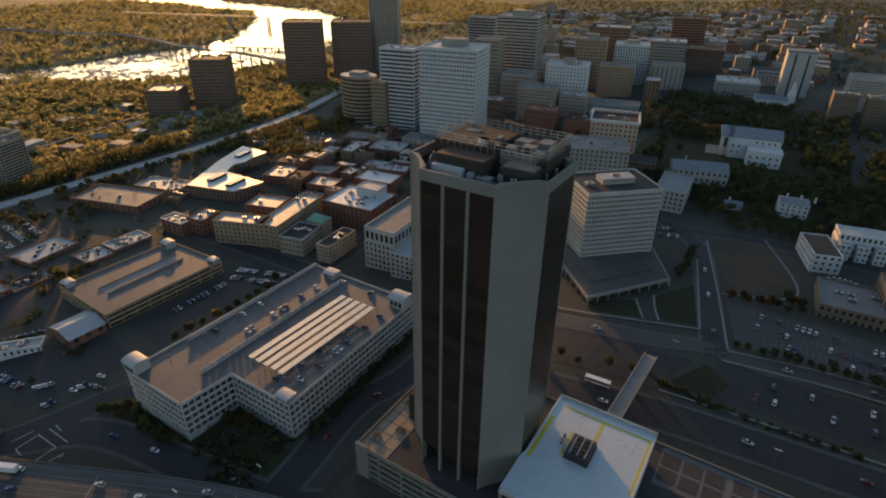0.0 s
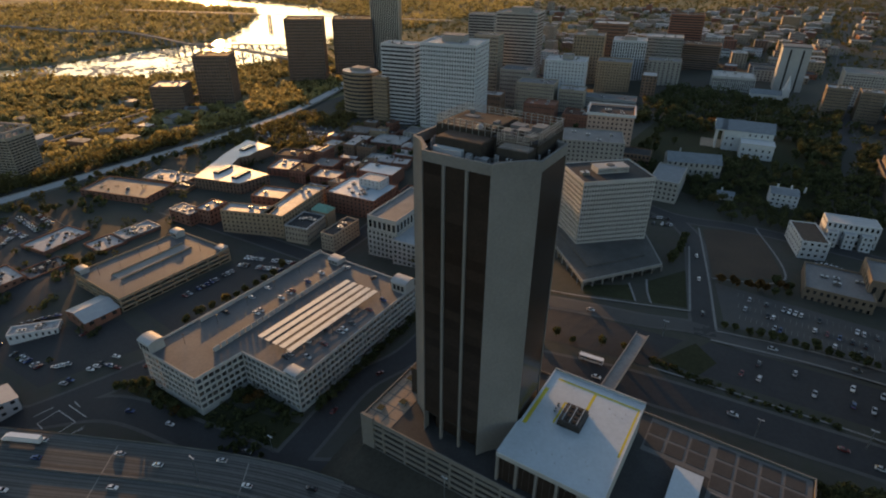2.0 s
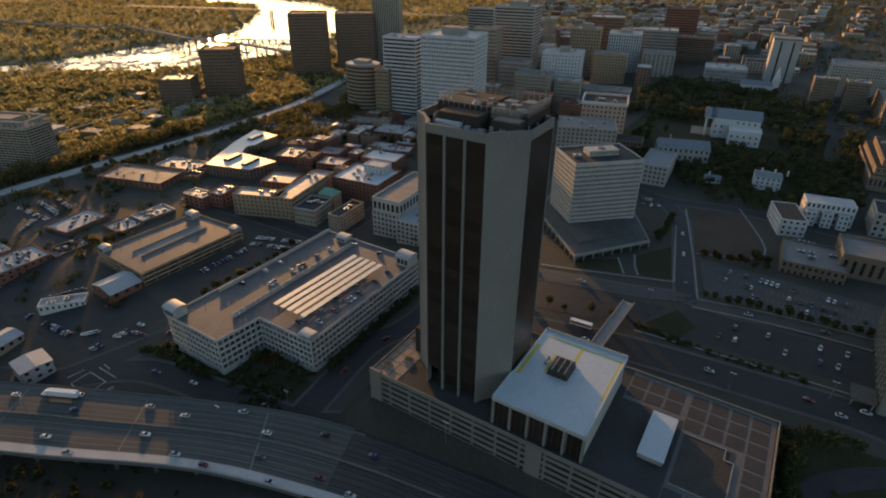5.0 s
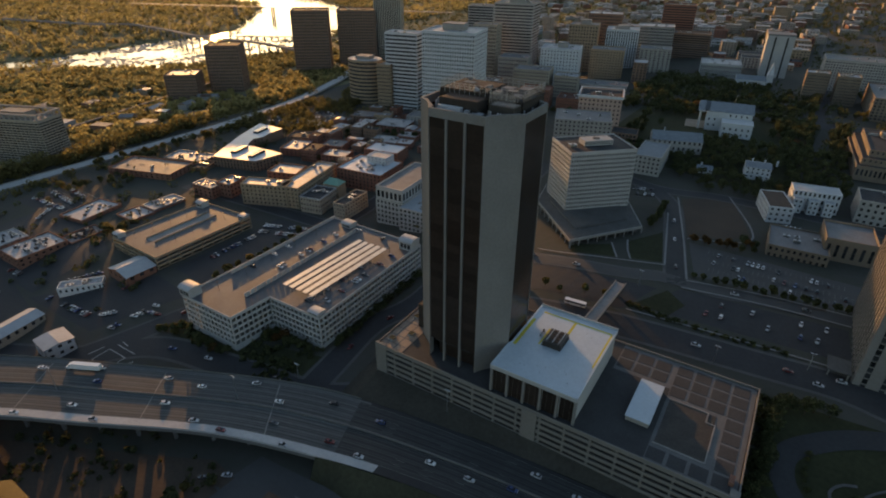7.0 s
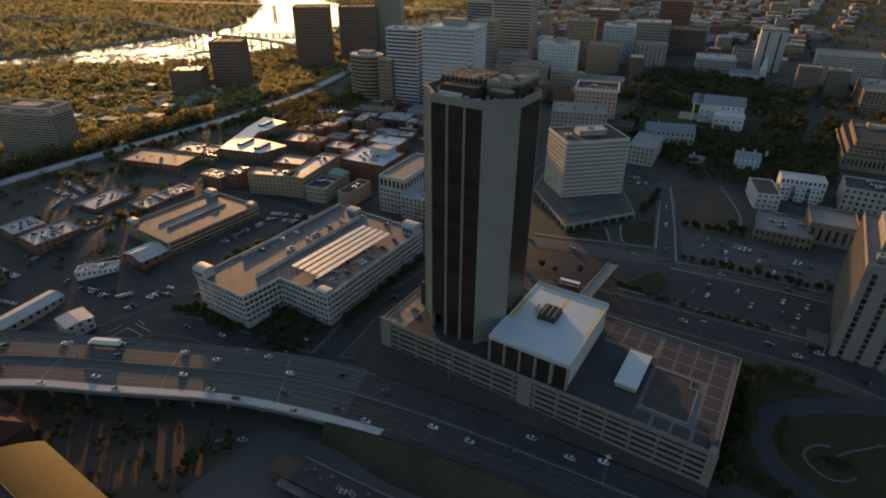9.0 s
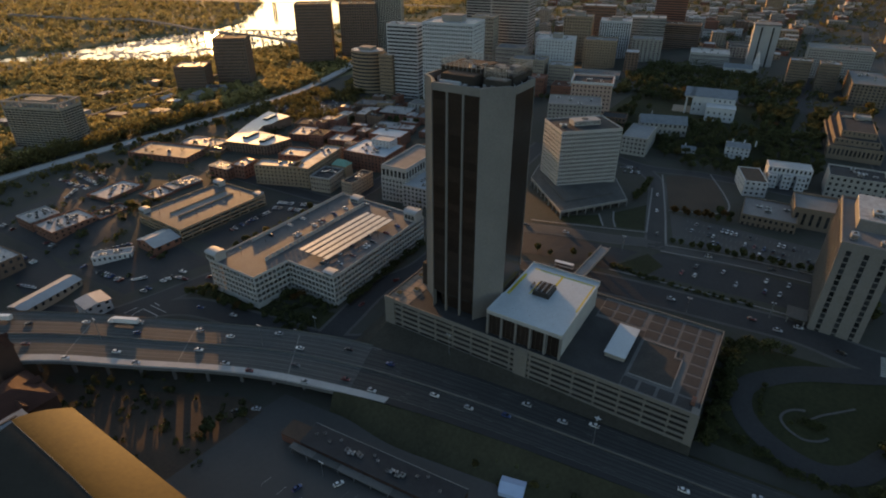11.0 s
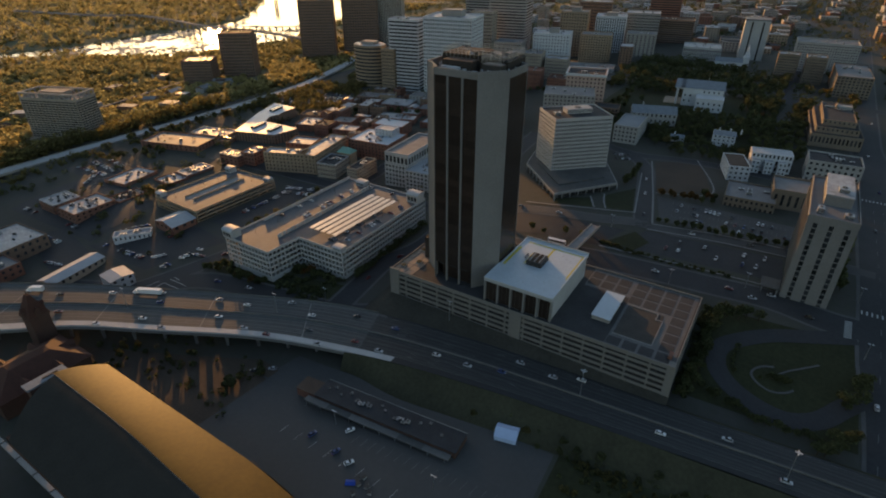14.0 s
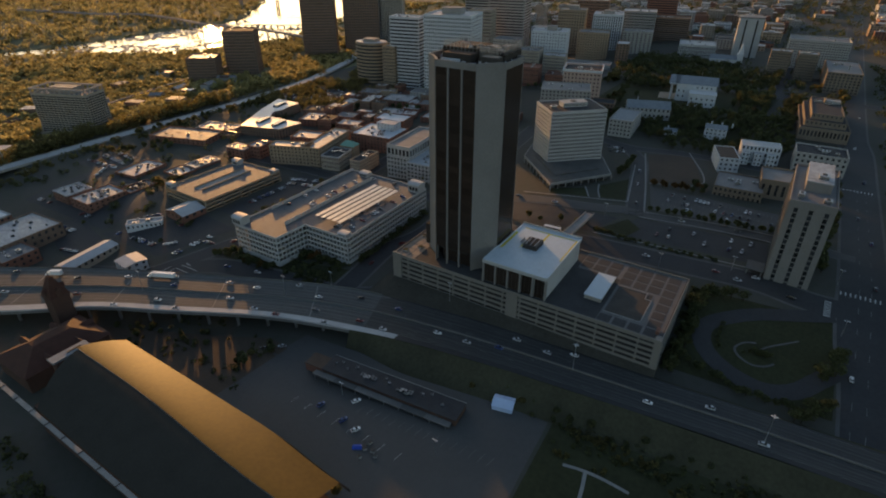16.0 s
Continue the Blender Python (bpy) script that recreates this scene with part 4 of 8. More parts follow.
def hall():
    x0, x1, y0, y1, z = -51.2, -11.7, 118.4, 172.4, 15.6
    root = thing("conference_hall", "low hall with white flat roof and tall dark windows", "hall", pose(0, 0, DECK_Z))
    h = z - DECK_Z
    outline = [(x0, y0), (x1, y0), (x1, y1), (TX1 + 0.7, y1), (TX1 + 0.7, 138), (x0, 135)]
    core = Shape()
    core.prism([(x0 + 1.6, y0 + 1.6), (x1 - 0.6, y0 + 1.6), (x1 - 0.6, y1 - 0.6), (TX1 + 1.2, y1 - 0.6), (TX1 + 1.2, 138), (x0 + 1.6, 134)], 0, h - 1.6, CONCRETE_WHITE)
    part("wall", core, root)
    r = Shape()
    r.prism(outline, h - 1.8, h, CONCRETE_WHITE, ROOF_WHITE)
    part("roof", r, root, "clean white roof membrane")
    e = Shape()
    for (ax, ay), (bx, by) in zip(outline, outline[1:] + outline[:1]):
        v = Vector((bx - ax, by - ay, 0)).normalized() * 0.5
        n = Vector((-v.y, v.x, 0))
        e.add([(ax, ay, h + 0.003), (bx, by, h + 0.003), (bx + n.x, by + n.y, h + 0.003), (ax + n.x, ay + n.y, h + 0.003), (ax, ay, h + 0.5), (bx, by, h + 0.5), (bx + n.x, by + n.y, h + 0.5), (ax + n.x, ay + n.y, h + 0.5)],
              [(4, 5, 6, 7), (0, 1, 5, 4), (2, 3, 7, 6), (1, 2, 6, 5), (3, 0, 4, 7)], ROOF_WHITE)
    part("coping", e, root)
    part("north_parapet", Shape().box(TX1 + 0.8, y1 - 0.55, h + 0.5, x1, y1 - 0.05, h + 1.2, CONCRETE_WHITE), root)
    part("door_canopy", Shape().box(-38, y1 + 0.05, h - 2.6, -24, y1 + 2.6, h - 2.0, ROOF_WHITE), root, "pale canopy over the footbridge door")
    y = Shape()                                   # yellow warning bands
    for a in ((-49.6, 137, -48.0, 160), (-47, 167.0, -12.8, 168.0), (-13.5, 140, -12.7, 166.9), (-31.2, 154.4, -30.0, 166.9), (-39.7, 143, -38.9, 155.3), (-39.7, 155.4, -36, 156.1)):
        y.box(a[0], a[1], h + 0.004, a[2], a[3], h + 0.03, PAINT_YELLOW)
    part("warning_band", y, root, "yellow safety band on the roof")
    n = 5
    bay = (x1 - x0) / n
    fin = Shape().box(-0.5, 0, 0, 0.5, 1.7, h - 1.8, TOWER_CONCRETE).mesh("fin")
    spread("fin", fin, [(x0 + 0.6 + (x1 - x0 - 1.2) * i / n, y0 + 0.1, 0) for i in range(n + 1)], root)
    g = Shape().box(-bay / 2 + 0.65, -0.06, 0.4, bay / 2 - 0.65, 0.06, h - 2.2, GLASS_TOWER)
    for q in (-bay / 6, bay / 6):
        g.box(q - 0.07, -0.1, 0.4, q + 0.07, 0.0, h - 2.2, STEEL_DARK)
    spread("window", g.mesh("hall_window"), [(x0 + (i + 0.5) * bay, y0 + 1.3, 0) for i in range(n)], root)
    rnd = random.Random(4)
    d = Shape().tube((0, 0, 0), (0, 0, 0.25), 0.2, 0.2, STEEL, 8).mesh("roof_drain")
    spread("roof_drain", d, [(rnd.uniform(-46, -15), rnd.uniform(121, 169), h) for _ in range(17)], root)
    u = thing("cooling_unit", "dark slatted cooling plant on the white roof", "cooling plant", pose(-33.5, 148.5, z))
    part("frame", Shape().box(-4.6, -5.6, 0, 4.6, 5.6, 0.5, STEEL_DARK).box(-4.3, -5.3, 0.5, 4.3, 5.3, 2.6, STEEL_DARK), u)
    sl = Shape().box(-4.6, -0.14, 0, 4.6, 0.14, 0.4, ROOF_METAL).mesh("slat")
    spread("slat", sl, [pose(-2.8 + 2.8 * i, 0, 2.6, 0, 0, 90) for i in range(3)], u)
    spread("fan", Shape().tube((0, 0, 0), (0, 0, 0.35), 0.75, 0.75, PLANT, 12).mesh("cooling_fan"), [(-1.4 + 2.8 * i, -3.6 + 2.4 * k, 2.6) for i in range(2) for k in range(4)], u)
    roof_unit(-41, 149.5, z, 1, 2, 1)
    roof_unit(-41, 152.5, z, 1, 1, 1)


hall()


# ---- large parking garages ----
def garage_side(s, ax, ay, bx, by, z0, z1, levels, bay, m, rail=0.85):
    """One side of a garage from a to b: a sheet with deep open bays, outward to the right of the way."""
    length, fh = math.hypot(bx - ax, by - ay), (z1 - z0) / levels
    n = max(1, round(length / bay))
    us = [-0.3]
    for i in range(n):
        us += [length * i / n + 0.36, length * (i + 1) / n - 0.36]
    us.append(length + 0.3)
    zs = [z0 - 3]
    for k in range(levels):
        zs += [z0 + k * fh + rail, z0 + (k + 1) * fh - 0.6]
    zs.append(z1 + rail + 0.2)
    c = len(us)
    v, f = [(u, -0.3, z) for z in zs for u in us], []
    for r in range(len(zs) - 1):
        for i in range(c - 1):
            a = r * c + i
            q = (a, a + 1, a + c + 1, a + c)
            if r % 2 and i % 2:
                o = len(v)
                v += [(us[i], 0.3, zs[r]), (us[i + 1], 0.3, zs[r]), (us[i + 1], 0.3, zs[r + 1]), (us[i], 0.3, zs[r + 1])]
                f += [(q[k], q[(k + 1) % 4], o + (k + 1) % 4, o + k) for k in range(4)]
            else:
                f.append(q)
    t = (len(zs) - 1) * c
    o = len(v)
    v += [(us[0], 0.3, zs[-1]), (us[-1], 0.3, zs[-1]), (us[0], 0.3, z1 - 0.05), (us[-1], 0.3, z1 - 0.05)]
    f += [tuple(range(t, t + c)) + (o + 1, o), (o, o + 1, o + 3, o + 2)]
    s.at = Matrix.Translation((ax, ay, 0)) @ Matrix.Rotation(math.atan2(by - ay, bx - ax), 4, "Z")
    s.add(v, f, m)
    s.at = Matrix()


def garage(name, label, outline, z0, z1, levels, bay, wall, deck):
    root = thing(name, label, "parking garage", pose(0, 0, 0))
    cx, cy = sum(p[0] for p in outline) / len(outline), sum(p[1] for p in outline) / len(outline)
    s = Shape()
    inner = []
    n = len(outline)
    for i in range(n):                            # outline shrunk by 5 m
        p, q, r = Vector(outline[i - 1]), Vector(outline[i]), Vector(outline[(i + 1) % n])
        a, b = (q - p).normalized(), (r - q).normalized()
        na, nb = Vector((-a.y, a.x)), Vector((-b.y, b.x))
        inner.append(tuple(q + (na + nb) * 5 / (1 + na.dot(nb))))
    # Near-black filling takes the place of shade behind the open bays.
    s.prism(inner, z0 - 2, z1 - 0.6, VOID_SHADE)
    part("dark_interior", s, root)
    fh = (z1 - z0) / levels
    for k in range(levels + 1):
        f = Shape()
        f.prism(outline, z0 + k * fh - 0.5, z0 + k * fh - (0.1 if k < levels else 0), deck if k == levels else CONCRETE_DARK)
        part("floor_slab", f, root)
    for i in range(n):
        w = Shape()
        garage_side(w, *outline[i], *outline[(i + 1) % n], z0, z1, levels, bay, wall)
        part("facade", w, root)
    return root


GA_Z = -1.8
garage("parking_garage", "large white concrete parking garage with square openings", [(-235, 93.5), (-194.5, 93.5), (-192, 119), (-154.5, 119), (-155.5, 216), (-231, 216)], -20.5, GA_Z, 5, 3.1, CONCRETE_WHITE, DECK)
GB_Z = -13.2
garage("brick_parking_garage", "low tan parking garage with banded levels", [(-360, 122), (-306.5, 120.5), (-304, 198.5), (-357, 197)], -25.5, GB_Z, 4, 9.0, BRICK_TAN, DECK)


def stair_tower(x, y, z, w, d, h, along="x", ang=0):
    root = thing("stair_tower", "white stair tower with vaulted roof on the garage", "stair tower", pose(x, y, z, 0, 0, ang), "stair towers")
    part("wall", Shape().box(-w / 2, -d / 2, 0, w / 2, d / 2, h, CONCRETE_WHITE), root)
    part("vaulted_roof", Shape().barrel(-w / 2 - 0.4, -d / 2 - 0.4, w / 2 + 0.4, d / 2 + 0.4, h, h * 0.35, ROOF_METAL, CONCRETE_WHITE, along), root)
    v = Shape()
    for i in range(3):
        v.box(-w / 2 + w * (0.12 + 0.28 * i), -d / 2 - 0.05, h * 0.25, -w / 2 + w * (0.32 + 0.28 * i), -d / 2 + 0.02, h * 0.8, GLASS)
    part("window", v, root)
    return root


stair_tower(-233, 97.5, GA_Z, 9, 8, 5.0)
stair_tower(-159, 122, GA_Z, 7, 6, 2.2)
stair_tower(-160, 210, GA_Z, 10, 9, 6.0)
stair_tower(-214, 212.5, GA_Z, 8, 7, 3.0)
stair_tower(-352, 192, GB_Z, 7, 7, 4.0)
stair_tower(-308, 196, GB_Z, 6, 6, 2.0)
stair_tower(-357.5, 126, GB_Z, 6, 6, 3.0)


def garage_roof():
    for i in range(5):                            # shade canopies in rows
        root = thing("shade_canopy", "long pale sheet canopy on posts over parking bays", "canopy", pose(-190.5 + 5.1 * i, 163, GA_Z, 0, 0, -1.5), "shade canopies")
        part("sheet", Shape().box(-1.55, -33, 3.1, -0.06, 33, 3.28, SOLAR).box(0.06, -33, 3.1, 1.55, 33, 3.28, SOLAR).box(-0.06, -33, 3.0, 0.06, 33, 3.12, STEEL), root)
        post = Shape().tube((0, 0, 0), (0, 0, 3.1), 0.15, 0.15, STEEL, 6).mesh("post")
        spread("post", post, [(0, -30 + 10 * k, 0) for k in range(7)], root)
    s = Shape()
    s.at = pose(-204, 162, 0)
    s.box(-0.25, -50, GA_Z, 0.25, 48, GA_Z + 0.5, CONCRETE_WHITE)
    for k in range(25):
        s.box(-0.25, -50 + 3.9 * k, GA_Z + 0.5, 0.25, -46.9 + 3.9 * k, GA_Z + 2.9, CONCRETE_WHITE)
    for k in range(18):
        s.box(-1.2, -50 + 5.6 * k, GA_Z, -0.25, -49.5 + 5.6 * k, GA_Z + 2.2, CONCRETE_WHITE)
    put("ramp_wall", s, "pale slotted ramp wall on the garage roof", "ramp wall")
    s = Shape()
    for k in range(16):
        y = 124 + 5.8 * k
        s.box(-231.2, y, GA_Z, -230.8, y + 4.9, GA_Z + 2.5, CONCRETE_WHITE).box(-231.2, y + 4.9, GA_Z, -230.8, y + 5.8, GA_Z + 1.9, CONCRETE_WHITE)
    put("roof_wall", s, "pale notched wall along the garage roof edge", "wall")
    s = Shape()
    s.box(-338, 134, GB_Z + 0.01, -328, 186, GB_Z + 0.05, CONCRETE_DARK)
    s.box(-338.4, 134, GB_Z, -338, 186, GB_Z + 1.1, BRICK_TAN).box(-328, 134, GB_Z, -327.6, 186, GB_Z + 1.1, BRICK_TAN)
    put("ramp", s, "sunken ramp between low walls on the garage roof", "ramp")
    lp = Shape().tube((0, 0, 0), (0, 0, 6), 0.12, 0.08, STEEL_DARK, 6).box(-0.6, -0.2, 5.9, 0.6, 0.2, 6.1, STEEL_DARK).mesh("lamp_post")
    for x, y, z in [(-345, 130 + 14 * i, GB_Z) for i in range(5)] + [(-318, 130 + 14 * i, GB_Z) for i in range(5)] + [(-222, 108 + 20 * i, GA_Z) for i in range(5)] + [(-164, 134 + 20 * i, GA_Z) for i in range(4)]:
        tagged(new("lamp_post", lp), "dark slim lamp post on the parking roof", "lamp post", "roof lamp posts").location = (x, y, z)


garage_roof()


# ---- office block with banded windows, on a plaza ----
def office_block():
    r = building("office_block", "pale office block with rows of narrow windows", "office block", -86.5, 341, 49, 36, 44, 46.5, 13, 26, 18, CONCRETE_WHITE, PAVING_DARK, GLASS, z0=3.0,
                 pier=0.42, span=0.42, each="S", base=0.2, top=1.5)
    c = thing("ground_storey", "dark recessed ground storey under the office block", "ground storey", pose(-86.5, 341, -6.5, 0, 0, 44))
    part("core", Shape().box(-22.5, -15.5, 0, 22.5, 16, 9.5, PAVING_DARK), c)
    col = Shape().box(-0.4, -0.4, 0, 0.4, 0.4, 9.5, KERB).mesh("column")
    spread("column", col, [(-23.6 + 7.87 * i, -17.2, 0) for i in range(7)] + [(23.6, -9 + 8 * i, 0) for i in range(4)], c)
    b = thing("terrace", "broad grey raised terrace with dark openings", "terrace", pose(0, 0, 0))
    edge = [(-72, 270), (-37, 317), (-58, 356), (-100, 372), (-124, 352), (-117, 318)]
    part("slab", Shape().prism(edge, 0.9, 2.7, KERB), b, "grey terrace slab with a paler rim")
    top = [(x + (-83 - x) * 0.025, y + (322 - y) * 0.025) for x, y in edge]
    part("paving", Shape().prism(top, 2.7, 2.76, TERRACE), b)
    shrunk = [(x + (-83 - x) * 0.07, y + (325 - y) * 0.07) for x, y in edge]
    part("base", Shape().prism(shrunk, -6, 0.9, TERRACE), b)
    inner = [(x + (-83 - x) * 0.27, y + (332 - y) * 0.27) for x, y in edge]
    part("upper_step", Shape().prism(inner, 2.76, 3.6, TERRACE), b, "upper grey terrace step")
    # Flat near-black panels; the depth of shade is only their colour.
    way = Shape().box(-2.2, -0.12, 0, 2.2, 0.12, 3.2, VOID_SHADE).mesh("terrace_opening")
    post = Shape().box(-0.35, -0.35, -6, 0.35, 0.35, 0.9, KERB).mesh("terrace_post")
    for (ax, ay), (bx, by), (px, py), (qx, qy) in ((shrunk[5], shrunk[0], edge[5], edge[0]), (shrunk[0], shrunk[1], edge[0], edge[1])):
        turn = math.degrees(math.atan2(by - ay, bx - ax))
        spread("opening", way, [pose(ax + (bx - ax) * k / 10, ay + (by - ay) * k / 10, -2.9, 0, 0, turn) for k in range(1, 10)], b)
        spread("post", post, [(px + (qx - px) * k / 8 + (-83 - px) * 0.015, py + (qy - py) * k / 8 + (325 - py) * 0.015, 0) for k in range(9)], b)
    roof_unit(-85.5, 342, 46.5, 22, 10, 4, 44, CONCRETE_WHITE, "pale penthouse on the office roof")
    roof_unit(-97, 326, 46.5, 5, 4, 2, 44)


office_block()


# ---- slab tower by the loop road ----
def slab_tower():
    x0, x1, y0, y1, z0, z1 = 88.0, 111.2, 222.0, 287.0, -11.0, 46.0
    root = thing("slab_tower", "tall pale slab building with three dark window strips", "slab building", pose(0, 0, 0))
    s = Shape()
    s.box(x0, y0, z0, x1, y1, z1, TOWER_CONCRETE)
    part("wall", s, root)
    r = Shape().box(x0 + 0.5, y0 + 0.5, z1, x1 - 0.5, y1 - 0.5, z1 + 0.1, ROOF_GREY)
    part("roof", r, root)
    p = Shape()
    p.box(x0 - 0.2, y0 - 0.2, z1 - 1.5, x1 + 0.2, y0 + 0.4, z1 + 1.4, TOWER_CONCRETE).box(x0 - 0.2, y1 - 0.4, z1 - 1.5, x1 + 0.2, y1 + 0.2, z1 + 1.4, TOWER_CONCRETE)
    p.box(x0 - 0.2, y0 + 0.4, z1 - 1.5, x0 + 0.4, y1 - 0.4, z1 + 1.4, TOWER_CONCRETE).box(x1 - 0.4, y0 + 0.4, z1 - 1.5, x1 + 0.2, y1 - 0.4, z1 + 1.4, TOWER_CONCRETE)
    part("parapet", p, root)
    fl = 15
    fh = (z1 - z0 - 6) / fl
    w = Shape().box(-1.05, -0.08, 0.75, 1.05, 0.3, fh - 0.05, GLASS).box(-1.1, -0.12, -0.05, 1.1, 0.3, 0.75, BARRIER_DARK).mesh("slab_window")
    spread("window", w, [(x0 + u, y0 - 0.02, z0 + 3 + fh * k) for u in (4.2, 11.6, 19.2) for k in range(fl)], root)
    w = Shape().box(-0.7, -0.08, 0.6, 0.7, 0.2, fh - 0.5, GLASS).mesh("side_window")
    spread("window", w, [pose(x0 - 0.02, y0 + 4 + 5.2 * i, z0 + 3 + fh * k, 0, 0, -90) for i in range(12) for k in range(fl)], root)
    fin = Shape().box(-0.25, -0.5, 0, 0.25, 0.05, z1 - z0, TOWER_CONCRETE).mesh("side_fin")
    spread("fin", fin, [pose(x0, y0 + 1.4 + 5.2 * i, z0, 0, 0, -90) for i in range(13)], root)
    b = Shape().box(x0 + 6, y0 + 21, z1 + 0.1, x1 - 4, y1 - 8, z1 + 6, TOWER_CONCRETE).box(x0 + 5.8, y0 + 20.8, z1 + 6, x1 - 3.8, y1 - 7.8, z1 + 6.6, ROOF_PALE)
    part("penthouse", b, root)
    roof_unit(x0 + 5, y0 + 9, z1 + 0.1, 3, 5, 3)
    roof_unit(x1 - 5, y0 + 8, z1 + 0.1, 4, 4, 2)
    roof_unit(x0 + 14, y0 + 30, z1 + 6.6, 5, 7, 2)
    m = Shape().tube((0, 0, 0), (0, 0, 12), 0.12, 0.05, STEEL, 6)
    put("mast", m, "thin steel mast on the penthouse roof", "mast", at=Matrix.Translation((x0 + 18, y0 + 40, z1 + 6.6)))
    k = thing("entrance_canopy", "low pale entrance canopy at the slab building", "canopy", pose(x0 - 6, y0 + 6, ground(x0 - 6, y0 + 6)))
    part("roof", Shape().box(-5, -6, 3.2, 5, 6, 3.8, TERRACE), k)
    spread("column", Shape().box(-0.3, -0.3, -1, 0.3, 0.3, 3.2, TOWER_CONCRETE).mesh("canopy_column"), [(-4, -5, 0), (4, -5, 0), (-4, 5, 0), (4, 5, 0)], k)


slab_tower()


# ---- the capitol and its square ----
def capitol():
    g = ground(-22, 560)
    root = thing("capitol", "white temple-fronted capitol with grey slate roof", "capitol", pose(-24.5, 588, g, 0, 0, 8))
    part("wall", Shape().box(-21, -12, -1, 21, 24, 20, STUCCO_WHITE), root)
    part("roof", Shape().gable(-23, -12, 21, 24, 20, 26, ROOF_SLATE, STUCCO_WHITE, 1.0), root)
    part("wing", Shape().box(-6, -30, -1, 22, -13, 13.5, STUCCO_WHITE).box(-6.4, -30.4, 13.5, 22.4, -13, 14.3, STUCCO_WHITE), root, "white lower wing")
    col = Shape().tube((0, 0, 0), (0, 0, 19), 0.9, 0.75, STUCCO_WHITE, 10).mesh("column")
    spread("column", col, [(-27, -10 + 6.5 * i, 0.5) for i in range(6)], root)
    part("portico", Shape().box(-29, -12, 18.5, -21, 24, 20, STUCCO_WHITE).gable(-29, -12, -20, 24, 20, 26, ROOF_SLATE, STUCCO_WHITE, 1.0), root)
    part("steps", Shape().box(-46, -8, -1, -21, 20, 0.5, STONE).box(-40, -8, 0.5, -21, 20, 1.2, STONE), root)
    w = Shape().box(-0.7, -0.1, 0, 0.7, 0.1, 2.2, GLASS).mesh("capitol_window")
    spread("window", w, [(-3 + 5.4 * i, -30.05, z) for i in range(5) for z in (2.5, 7.5)] + [(-18 + 5.2 * i, -12.05, z) for i in range(2) for z in (5, 11)] + [(1 + 5 * i, -12.05, 16) for i in range(4)], root)
    spread("window", w, [pose(21.05, -8 + 6 * i, z, 0, 0, 90) for i in range(5) for z in (4, 10)], root)
    put("flagpole", Shape().tube((0, 0, 0), (0, 0, 9), 0.15, 0.08, STEEL, 6), "white flagpole on the capitol roof", "flagpole", at=Matrix.Translation((-22, 594, g + 25.5)))


capitol()


def pitched_house(name, label, x, y, w, d, ang, h, rise, floors, bx, by, wall, roof, chimneys=2, along="x", z0=None):
    z = min(ground(x + a, y + b) for a in (-w / 3, w / 3) for b in (-d / 3, d / 3)) if z0 is None else z0
    r = building(name, label, "house", x, y, w, d, ang, z + h, floors, bx, by, wall, roof, GLASS, z0=z - 0.5, pier=0.6, span=0.55, each="SE", parapet=0, proud=0.25)
    s = Shape().gable(-w / 2, -d / 2, w / 2, d / 2, h + 0.53, h + 0.5 + rise, roof, wall, 0.6, along)
    part("pitched_roof", s, r)
    for i in range(chimneys):
        part("chimney", Shape().box(-w / 4 + i * w / 2 - 0.6, d / 4 - 0.6, h, -w / 4 + i * w / 2 + 0.6, d / 4 + 0.6, h + rise + 2.2, wall), r)
    return r


pitched_house("mansion", "white two-storey mansion with grey roof and chimneys", 17.5, 474, 19, 17, 8, 10.5, 2.2, 3, 5, 4, STUCCO_WHITE, ROOF_SLATE, 3)
pitched_house("outbuilding", "small white outbuilding among trees", -22, 462, 12, 7, 10, 4, 2.5, 1, 4, 2, STUCCO_WHITE, ROOF_SLATE, 1)
building("flat_roofed_house", "white block with brown flat roof", "building", 37.5, 404, 16, 32, 17, 9, 3, 4, 8, STUCCO_WHITE, ROOF_BROWN, GLASS, z0=-4, pier=0.55, span=0.55, each="SW", parapet=0.6)
r = building("row_building", "pale blue-white row building with tall windows", "building", 61, 430.5, 31, 15, 10, 13, 3, 10, 4, STUCCO_WHITE, ROOF_METAL, GLASS, z0=-4, pier=0.5, span=0.45, each="SW", parapet=0.5)
for i in range(3):
    building("house_wing", "pale rear wing of the row building", "building", 51 + 10 * i, 419.5 + 1.8 * i, 6, 9, 10, 8, 3, 2, 3, STUCCO_WHITE, ROOF_METAL, GLASS, z0=-4, pier=0.55, span=0.5, each="S", parapet=0.4, group="rear wings")
building("stone_block", "brown stone building with narrow windows", "building", 56, 350, 34, 34, 3, 4, 2, 10, 8, STONE_BROWN_SHADED, ROOF_GREY, GLASS, z0=-6, pier=0.55, span=0.5, each="S", parapet=1.0)
building("stone_hall", "tall brown stone hall with long window bays", "building", 83, 362, 28, 30, 5, 11, 1, 6, 6, STONE_BROWN_SHADED, ROOF_GREY, GLASS, z0=-6, pier=0.6, span=0.25, each="S", parapet=1.4, base=3, top=2.5)
clutter(56, 352, 30, 26, 3, 4, 4, 11)
building("brick_block", "pale stone block with dark roof", "building", 107, 434.5, 38, 27, 3, 14, 4, 9, 6, STONE_GREY, ROOF_DARK, GLASS, z0=-5, pier=0.55, span=0.5, each="S", parapet=1.2)
clutter(107, 434.5, 32, 20, 3, 14, 5, 12)
